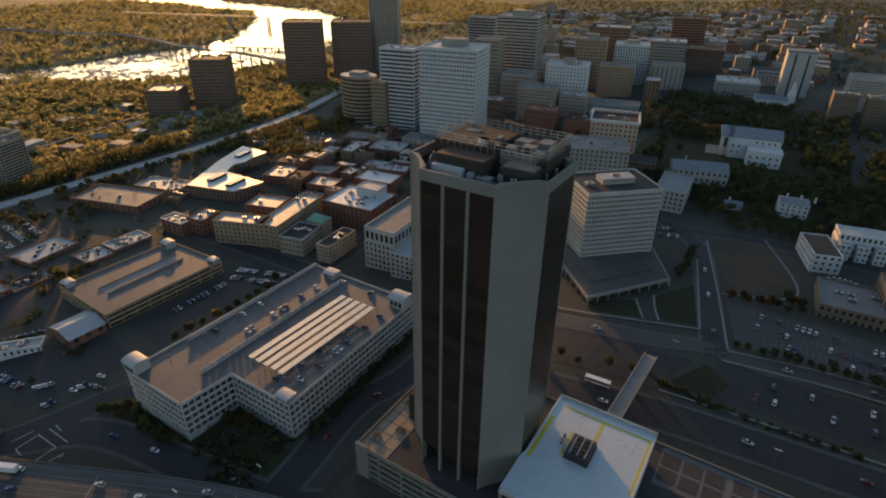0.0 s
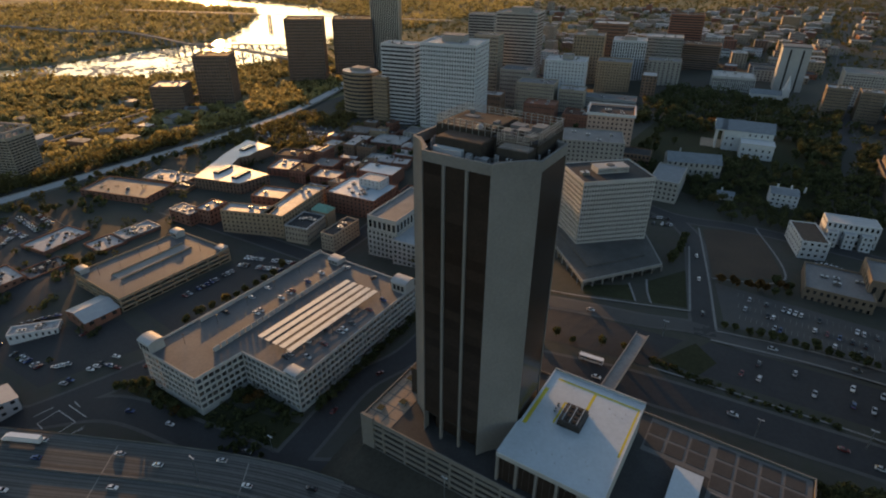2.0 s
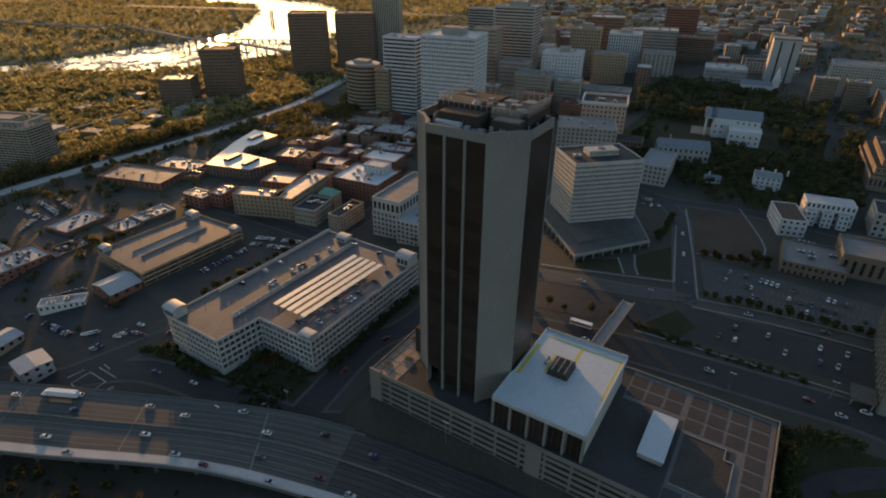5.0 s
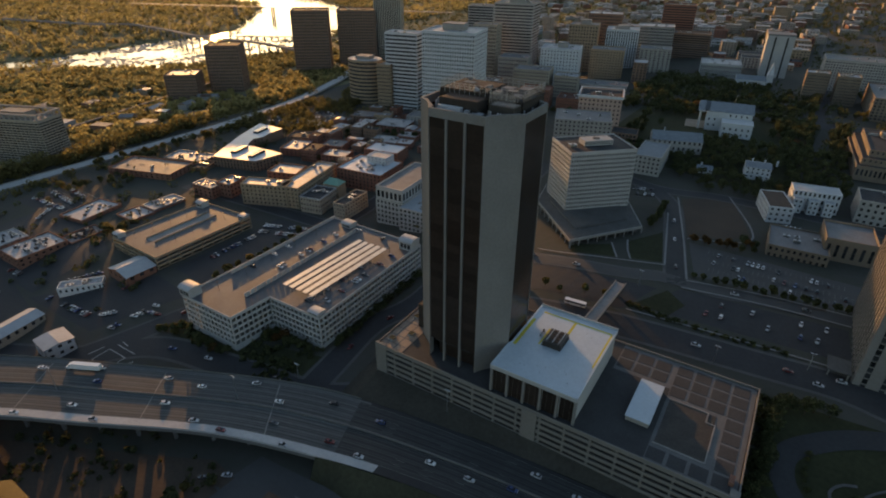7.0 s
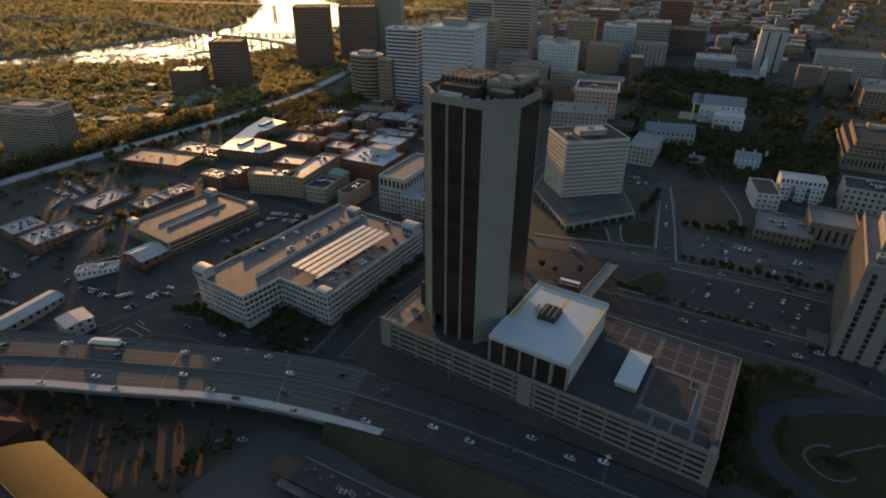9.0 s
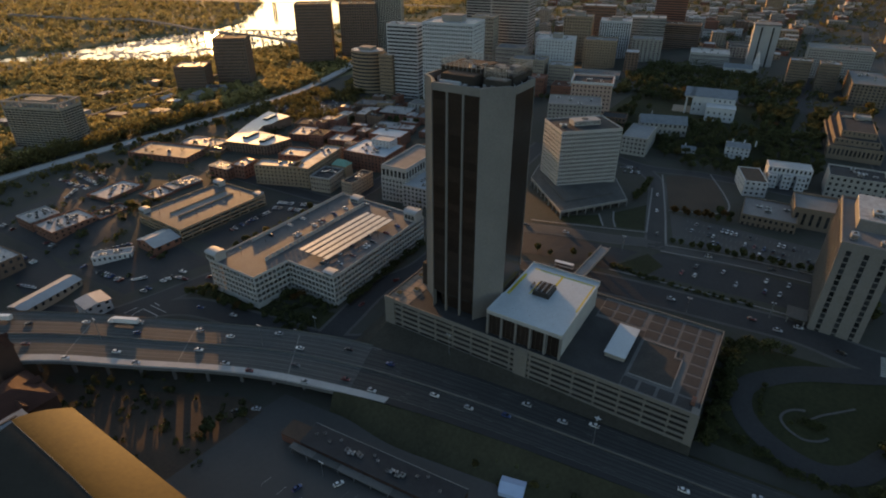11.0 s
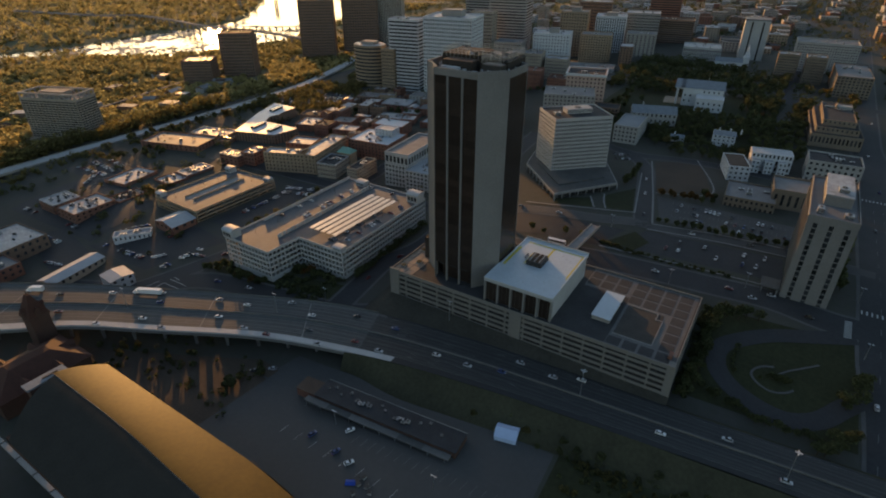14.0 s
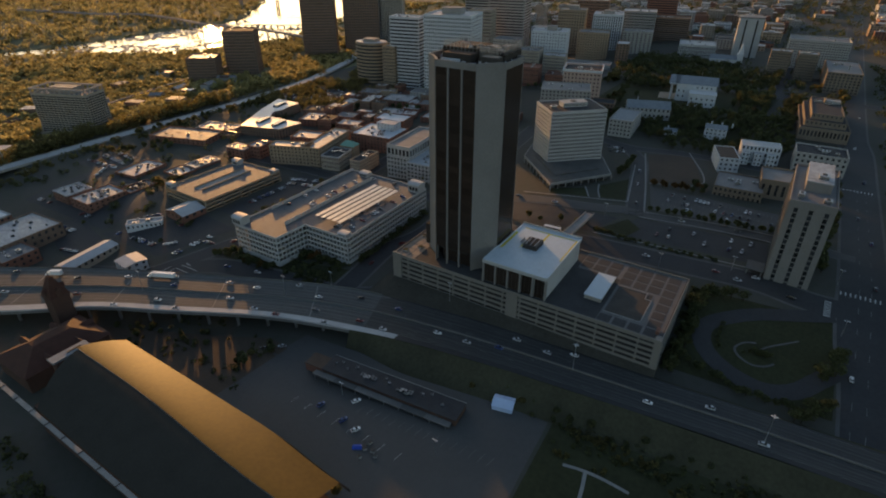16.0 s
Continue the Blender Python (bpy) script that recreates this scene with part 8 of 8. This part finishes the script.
def bank_houses():
    """Low sheds and yards scattered among the trees of the bank."""
    rnd = random.Random(19)
    for _ in range(26):
        x, y = rnd.uniform(-860, -600), rnd.uniform(20, 520)
        if abs(x + 638) < 60 and abs(y - 194) < 60 or math.hypot(x + 739, y - 532) < 60:
            continue
        w, d, h = rnd.uniform(12, 30), rnd.uniform(9, 18), rnd.uniform(6, 11)
        s = Shape().box(-w / 2, -d / 2, -2, w / 2, d / 2, h, rnd.choice((BRICK_BROWN, BRICK_TAN, STONE_GREY)))
        if rnd.random() < 0.5:
            s.gable(-w / 2, -d / 2, w / 2, d / 2, h, h + 2.5, rnd.choice((ROOF_GREY, ROOF_BROWN, ROOF_PALE)), BRICK_BROWN, 0.5)
        else:
            s.box(-w / 2 + 0.3, -d / 2 + 0.3, h, w / 2 - 0.3, d / 2 - 0.3, h + 0.2, rnd.choice((ROOF_GREY, ROOF_PALE)))
        for i in range(int(w / 4)):
            s.box(-w / 2 + 1 + 4 * i, -d / 2 - 0.06, 1.5, -w / 2 + 3 + 4 * i, -d / 2 + 0.05, 3.5, GLASS_FAR)
        put("riverside_shed", s, "low shed among riverside trees", "shed", group="riverside sheds", at=pose(x, y, ground(x, y), 0, 0, rnd.choice((20, 38, 110))))


bank_houses()


# ---- vehicles ----
def paint(name, c):
    m = mat(name, c, 0.3, second=tuple(v * 0.9 for v in c), scale=0.5, fine=3)
    m.node_tree.nodes["Principled BSDF"].inputs["Coat Weight"].default_value = 0.6
    return m


CAR_COLOURS = [("white", paint("white_car_paint", (0.72, 0.72, 0.72))), ("silver", paint("silver_car_paint", (0.42, 0.43, 0.45))), ("dark grey", paint("grey_car_paint", (0.07, 0.072, 0.078))),
               ("black", paint("black_car_paint", (0.018, 0.018, 0.02))), ("dark red", paint("red_car_paint", (0.16, 0.02, 0.02))), ("blue", paint("blue_car_paint", (0.03, 0.06, 0.18)))]
LAMP_RED = mat("tail_lamp", (0.3, 0.01, 0.01), 0.3)
LAMP_CLEAR = mat("head_lamp", (0.75, 0.75, 0.72), 0.15)


def loft(s, profile, widths, m):
    """A hull from a side profile (x, z low, z high) with half widths."""
    v = []
    for (x, a, b), (wl, wh) in zip(profile, widths):
        v += [(x, -wl, a), (x, wl, a), (x, wh, b), (x, -wh, b)]
    f = [(0, 1, 2, 3)]
    for i in range(len(profile) - 1):
        for k in range(4):
            f.append((4 * i + k, 4 * i + 4 + k, 4 * i + 4 + (k + 1) % 4, 4 * i + (k + 1) % 4))
    e = 4 * (len(profile) - 1)
    s.add(v, f + [(e + 3, e + 2, e + 1, e)], m)


def car_kind(colour, m, seed):
    tall = 0.25 if seed % 2 else 0.0
    root = thing("car", colour + " passenger car on dark asphalt", "car", pose(0, 0, -400), "cars")
    s = Shape()
    loft(s, [(-2.3, 0.35, 0.75), (-2.15, 0.28, 0.95), (-1.2, 0.26, 1.0 + tall * 0.3), (0.9, 0.26, 0.98), (1.9, 0.28, 0.82), (2.3, 0.36, 0.62)], [(0.78, 0.74), (0.88, 0.84), (0.91, 0.86), (0.91, 0.86), (0.88, 0.8), (0.74, 0.7)], m)
    body = part("body", s, root)
    s = Shape()
    loft(s, [(-1.95, 0.92, 0.96), (-1.35, 0.95, 1.42 + tall), (0.1, 0.95, 1.45 + tall), (1.05, 0.94, 0.99)], [(0.78, 0.7), (0.83, 0.64), (0.83, 0.64), (0.8, 0.74)], GLASS)
    part("cabin_glass", s, root, "dark window glass")
    part("roof", Shape().box(-1.3, -0.62, 1.42 + tall, 0.05, 0.62, 1.48 + tall, m), root)
    wheel = Shape().tube((0, -0.11, 0), (0, 0.11, 0), 0.33, 0.33, RUBBER, 10).tube((0, -0.12, 0), (0, 0.12, 0), 0.19, 0.19, STEEL, 8).mesh("wheel")
    spread("wheel", wheel, [(x, y, 0.33) for x in (-1.42, 1.42) for y in (-0.82, 0.82)], root)
    part("lamps", Shape().box(2.22, -0.7, 0.56, 2.32, 0.7, 0.68, LAMP_CLEAR).box(-2.32, -0.72, 0.65, -2.24, 0.72, 0.79, LAMP_RED), body, "clear head and red tail lamps")
    return root


CARS = [car_kind(c, m, i) for i, (c, m) in enumerate(CAR_COLOURS)]
FIRST_PLACE = {}


def far_car_kind(colour, m):
    """A car seen from far away: one hull with wheels, and its glass."""
    root = thing("car", colour + " car parked in a far lot", "car", pose(0, 0, -400), "far cars")
    s = Shape()
    loft(s, [(-2.3, 0.3, 0.75), (-1.9, 0.26, 0.98), (0.9, 0.26, 0.98), (2.3, 0.36, 0.62)], [(0.78, 0.74), (0.9, 0.85), (0.9, 0.85), (0.74, 0.7)], m)
    s.box(-1.3, -0.62, 1.43, 0.05, 0.62, 1.5, m)
    for x in (-1.42, 1.42):
        s.tube((x, -0.92, 0.33), (x, 0.92, 0.33), 0.33, 0.33, RUBBER, 8)
    part("body", s, root)
    s = Shape()
    loft(s, [(-1.95, 0.92, 0.97), (-1.35, 0.95, 1.43), (0.1, 0.95, 1.44), (1.05, 0.94, 0.99)], [(0.78, 0.7), (0.83, 0.64), (0.83, 0.64), (0.8, 0.74)], GLASS)
    part("cabin_glass", s, root, "dark window glass")
    return root


FAR_CARS = [far_car_kind(c, m) for c, m in CAR_COLOURS]


def car(x, y, heading, z=None, kind=0):
    at = pose(x, y, (ground(x, y) + 0.32) if z is None else z, 0, 0, heading)
    far = x < -330 and z is None
    pattern = (FAR_CARS if far else CARS)[kind]
    if (kind, far) not in FIRST_PLACE:
        FIRST_PLACE[kind, far] = True
        pattern.matrix_basis = at
    else:
        copy_thing(pattern, at)


def truck(x, y, heading, z, long):
    root = thing("semi_truck" if long else "box_truck", "white lorry on the motorway viaduct", "lorry", pose(x, y, z, 0, 0, heading))
    L = 15 if long else 7
    part("trailer", Shape().box(-L, -1.25, 1.1, 0, 1.25, 4.0, CAR_COLOURS[0][1]), root)
    s = Shape()
    loft(s, [(0.6, 0.6, 3.4), (1.8, 0.6, 3.2), (2.2, 0.6, 1.9), (3.4, 0.6, 1.7)], [(1.15, 1.05)] * 4, CAR_COLOURS[0][1])
    part("cab", s, root)
    part("windscreen", Shape().box(1.9, -0.95, 1.95, 2.1, 0.95, 2.9, GLASS), root)
    w = Shape().tube((0, -0.2, 0), (0, 0.2, 0), 0.5, 0.5, RUBBER, 10).mesh("truck_wheel")
    spread("wheel", w, [(u, v, 0.5) for u in ((-L + 1, -L + 2.2, 0.8, 2.8) if long else (-L + 1.5, 2.4)) for v in (-1.05, 1.05)], root)
    part("chassis", Shape().box(-L, -0.5, 0.55, 3, 0.5, 1.1, STEEL_DARK), root)


def traffic():
    rnd = random.Random(5)
    kind = lambda: rnd.choice((0, 0, 1, 1, 2, 3, 4, 5, 0))
    # on the motorway, lane by lane
    def hw(x, k):
        for (a, b) in zip(lerp_lines(HW_TOP, HW_LOW, k), lerp_lines(HW_TOP, HW_LOW, k)[1:]):
            if a[0] <= x <= b[0]:
                t = (x - a[0]) / (b[0] - a[0])
                return a[1] + (b[1] - a[1]) * t, math.degrees(math.atan2(b[1] - a[1], b[0] - a[0]))
        return None
    spots = [(-330, 0.10), (-288, 0.26), (-262, 0.18), (-236, 0.10), (-228, 0.34), (-200, 0.18), (-181, 0.26), (-160, 0.10), (-141, 0.34), (-118, 0.18), (-92, 0.26), (-310, 0.60), (-270, 0.68), (-240, 0.94),
             (-222, 0.76), (-205, 0.95), (-186, 0.60), (-165, 0.84), (-150, 0.94), (-133, 0.68), (-120, 0.95), (-104, 0.76), (-88, 0.84), (-60, 0.60), (-41.9, 0.62), (-24.7, 0.52), (-19.5, 0.18), (-1, 0.26), (12, 0.10), (54, 0.68), (80, 0.30), (104, 0.76)]
    for x, k in spots:
        p = hw(x, k)
        if p:
            car(x, p[0], p[1] + (180 if k < 0.45 else 0), HW_Z + 0.1, kind())
    for x, k, long in ((-248, 0.14, True), (-306, 0.18, False)):
        p = hw(x, k)
        truck(x, p[0], p[1] + 180, HW_Z + 0.1, long)
    # on the garage roofs
    for y in range(128, 206, 3):
        if rnd.random() < 0.42:
            car(-162.5 + rnd.uniform(-0.3, 0.3), y, 0 if rnd.random() < 0.5 else 180, GA_Z + 0.02, kind())
        if rnd.random() < 0.25:
            car(-171.5, y, 0 if rnd.random() < 0.5 else 180, GA_Z + 0.02, kind())
        if rnd.random() < 0.22:
            car(-212.5, y, 0, GA_Z + 0.02, kind())
        if rnd.random() < 0.15:
            car(-227, y, 180, GA_Z + 0.02, kind())
    for x in range(-206, -168, 3):
        if rnd.random() < 0.45:
            car(x, 210, 90, GA_Z + 0.02, kind())
    # lots: x0, y0, x1, y1, count, heading, share
    rows = [(-298, 206, -262, 220, 13, 100, 0.8), (-296, 196, -262, 208, 13, 100, 0.7), (-290, 150, -290, 190, 12, 0, 0.5), (-350, 66, -300, 70, 15, 90, 0.5), (-340, 100, -305, 96, 12, 90, 0.4), (-282, 62, -270, 100, 12, 20, 0.5),
            (10, 312, 80, 308, 24, 85, 0.35), (12, 300, 86, 296, 26, 85, 0.3), (14, 288, 86, 288, 26, 85, 0.3), (4, 250, 82, 258, 20, 85, 0.2), (6, 240, 82, 246, 20, 85, 0.15), (-120, 20, -60, 12, 18, 80, 0.06), (-150, 30, -128, 46, 8, 30, 0.3),
            (-470, 66, -390, 70, 22, 90, 0.4), (-470, 130, -455, 110, 8, 90, 0.5), (-535, 400, -450, 455, 26, 120, 0.9), (-540, 415, -460, 468, 26, 120, 0.9), (-545, 430, -470, 482, 26, 120, 0.9), (-530, 440, -475, 492, 20, 120, 0.9),
            (-505, 134, -462, 136, 16, 90, 0.7), (-505, 150, -462, 146, 16, 90, 0.6), (-505, 162, -466, 158, 14, 90, 0.5), (-412, 50, -384, 52, 11, 95, 0.8), (-366, 32, -352, 36, 5, 20, 0.8), (-356, 76, -337, 99, 8, 40, 0.6), (-297, 73, -288, 82, 4, 30, 0.8), (-275, 88, -262, 91, 5, 20, 0.8), (-65, 395, -50, 400, 6, 90, 0.8), (-60, 385, -46, 390, 5, 90, 0.6), (-128, 266, -100, 268, 7, 90, 0.5), (44, 384, 66, 380, 8, 90, 0.5)]
    for x0, y0, x1, y1, n, hd, share in rows:
        for i in range(n):
            if rnd.random() < share:
                k = (i + 0.5) / n
                car(x0 + (x1 - x0) * k, y0 + (y1 - y0) * k, hd + (180 if rnd.random() < 0.5 else 0), None, kind())
    # in the streets
    for x, y, hd in ((-142, 128, 95), (-139, 160, 70), (-136, 200, 92), (-120, 96, 20), (-160, 90, 10), (-205, 82, 12), (-230, 77, 25), (-250, 100, 80), (-249, 130, 88), (-252, 170, 88), (-40, 205, 5), (20, 213, 4), (62, 216, 3), (75, 213, 3), (84, 220, 3),
                     (104, 210, -4), (-15, 320, 100), (-22, 350, 105), (-60, 252, 8), (-90, 252, 5), (136, 160, 90), (144, 300, 90), (137, 340, 90), (142, 420, 90), (135, 500, 95), (139, 600, 90), (145, 240, 90), (-6, 282, 100), (30, 268, 4), (66, 272, 4)):
        car(x, y, hd, None, kind())
    for x, y, hd in ((-71.1, 26.2, 62), (-59.1, 11.4, 62)):
        car(x, y, hd, None, 0)
    b = thing("city_bus", "long white city bus on the street", "bus", pose(-46, 214, ground(-46, 214) + 0.3, 0, 0, 4))
    part("body", Shape().box(-6, -1.25, 0.4, 6, 1.25, 3.1, CAR_COLOURS[0][1]), b)
    part("window_band", Shape().box(-5.7, -1.28, 1.6, 5.9, 1.28, 2.5, GLASS), b)
    spread("wheel", Shape().tube((0, -0.15, 0), (0, 0.15, 0), 0.5, 0.5, RUBBER, 10).mesh("bus_wheel"), [(u, v, 0.5) for u in (-3.6, 3.8) for v in (-1.15, 1.15)], b)


traffic()


# ---- markings, lamps, small structures ----
def markings():
    s = Shape()
    def bar(x0, y0, x1, y1, w, m=PAINT_WHITE):
        d = Vector((x1 - x0, y1 - y0, 0)).normalized()
        n = Vector((-d.y, d.x, 0)) * w / 2
        v = [(x0 + n.x, y0 + n.y), (x0 - n.x, y0 - n.y), (x1 - n.x, y1 - n.y), (x1 + n.x, y1 + n.y)]
        s.add([(x, y, ground(x, y) + 0.42) for x, y in v], [(0, 1, 2, 3)], m)
    for row, (x0, y0, x1, y1) in enumerate(((8, 314, 84, 310), (10, 302, 88, 298), (12, 290, 88, 290))):
        for i in range(28):
            k = i / 27
            x, y = x0 + (x1 - x0) * k, y0 + (y1 - y0) * k
            bar(x, y - 2.4, x, y + 2.4, 0.2, LANE_PAINT)
    for i in range(9):
        bar(120.6, 203 + 1.6 * i, 124, 203 + 1.6 * i, 0.7)
        bar(128 + 2.4 * i, 226, 128 + 2.4 * i, 229.5, 0.7)
        bar(128 + 2.4 * i, 396, 128 + 2.4 * i, 399.5, 0.7)
    for y in (138, 154, 166):
        bar(-507, y, -458, y - 3, 0.5, LANE_PAINT)
    for a in ((-265.6, 49.5, -264.3, 59.4), (-264.3, 59.4, -249.5, 59.8), (-249.5, 59.8, -250.9, 49.6), (-265.6, 49.5, -259.9, 49.2), (-271.7, 50.9, -268.8, 59.0), (-263.0, 63.8, -247.1, 64.1), (-245.0, 52.3, -242.9, 60.3), (-262.3, 66.5, -256.4, 66.0), (-266.2, 45.2, -259.6, 44.5), (-256.6, 48.6, -252.4, 48.5), (-242.7, 57.3, -242.0, 59.8)):
        bar(*a, 0.45)
    bar(-144, 84, -139, 94, 0.7)
    for i in range(24):
        bar(143, -40 + 18 * i, 143, -35 + 18 * i, 0.2, LANE_PAINT)
        bar(137, -40 + 18 * i, 137, -35 + 18 * i, 0.2, LANE_PAINT)
    for i in range(22):
        bar(-100 + 9.5 * i, 9 - 0.3 * i, -99.2 + 9.5 * i, 14 - 0.3 * i, 0.2) if i < 8 else None
    for i in range(16):
        x = -66 + 4.6 * i
        bar(x, 20.6 + 0.4 * i, x + 0.9, 26.0 + 0.4 * i, 0.16, LANE_PAINT)
    put("road_markings", s, "worn white street markings", "road marking", "structure")


markings()


def mast_light(x, y, z, h=14, arms=4):
    root = thing("street_lamp", "tall slim street lamp with white heads", "street lamp", pose(x, y, z), "street lamps")
    part("pole", Shape().tube((0, 0, 0), (0, 0, h), 0.2, 0.1, STEEL, 8), root)
    head = Shape().box(0.2, -0.25, -0.1, 1.4, 0.25, 0.12, STUCCO_WHITE).mesh("lamp_head")
    spread("lamp_head", head, [pose(0, 0, h, 0, 0, 360 * i / arms) for i in range(arms)], root)


for x, y, z, h, n in ((-69, 112, -18.5, 20, 2), (15, 97, HW_Z, 16, 4), (104, 97, HW_Z, 16, 4), (-160, 66, HW_Z, 14, 2), (-240, 22, HW_Z, 14, 2), (-150, 96, -22, 10, 2), (30, 206, -8, 10, 2), (70, 222, -6, 10, 2), (-20, 250, -3, 10, 2), (126, 236, -4, 10, 2), (130, 190, -11, 10, 2), (-80, 26, -28, 9, 2), (-20, 20, -27, 9, 2)):
    mast_light(x, y, min(z, z) if z == HW_Z else ground(x, y), h, n)

b = thing("footbridge", "pale concrete footbridge leading to the hall", "footbridge", pose(0, 0, 0))
part("deck", Shape().add([(-31.6, 240, 0.2), (-25.6, 240, 0.2), (-29, 176, 0.8), (-35, 176, 0.8), (-31.6, 240, -0.8), (-25.6, 240, -0.8), (-29, 176, -0.2), (-35, 176, -0.2)], [(0, 3, 2, 1), (4, 5, 6, 7), (0, 4, 7, 3), (1, 2, 6, 5), (0, 1, 5, 4), (2, 3, 7, 6)], CONCRETE_DARK), b)
for sx in (0, 6):
    part("rail", Shape().add([(-31.6 + sx, 240, 0.2), (-35 + sx, 176, 0.8), (-35 + sx, 176, 1.9), (-31.6 + sx, 240, 1.3), (-31.3 + sx, 240, 0.2), (-34.7 + sx, 176, 0.8), (-34.7 + sx, 176, 1.9), (-31.3 + sx, 240, 1.3)], [(0, 1, 2, 3), (7, 6, 5, 4), (3, 2, 6, 7), (0, 3, 7, 4)], CONCRETE), b)
for y in (236, 218, 196):
    part("pier", Shape().box(-32.4 + (y - 218) * 0.05, y - 0.6, ground(-31, y) - 1, -30.6 + (y - 218) * 0.05, y + 0.6, 0, CONCRETE_DARK), b)

s = Shape()                                       # viaduct piers
for i in range(14):
    x = -330 + 17 * i
    for k in (0.16, 0.38, 0.60, 0.80):
        a, bb = lerp_lines(HW_TOP, HW_LOW, k), None
        for p, q in zip(a, a[1:]):
            if p[0] <= x <= q[0]:
                y = p[1] + (q[1] - p[1]) * (x - p[0]) / (q[0] - p[0])
                if x < -106:
                    # Column colour is kept dark to hold the shade under the deck.
                    put("viaduct_column", Shape().tube((0, 0, ground(x, y) - 1), (0, 0, HW_Z - 1.7), 1.0, 1.0, BARRIER_DARK, 8), "round concrete column under the viaduct", "column", group="viaduct columns", at=Matrix.Translation((x, y, 0)))

# kerbs and low walls round the lots
s = Shape()
for pts in ([(-90, 260.5), (-65, 264), (-12.5, 281)], [(-12.5, 281), (-29, 362)], [(3, 270), (-9.5, 322), (-29, 396)], [(3, 269), (46, 277), (88, 279.5)], [(2, 259.5), (46, 266), (87, 268)], [(-8, 326), (30, 349), (6, 418)], [(-41, 274), (-46, 284), (-50, 292)], [(-33, 277), (-38, 288), (-42, 302)]):
    strip(s, pts, 1.2, KERB, 0.55)
strip(s, [(-20, 224), (30, 227), (86, 229)], 0.9, KERB, 0.6)
put("kerb", s, "pale concrete kerbs and low walls", "kerb", "structure")
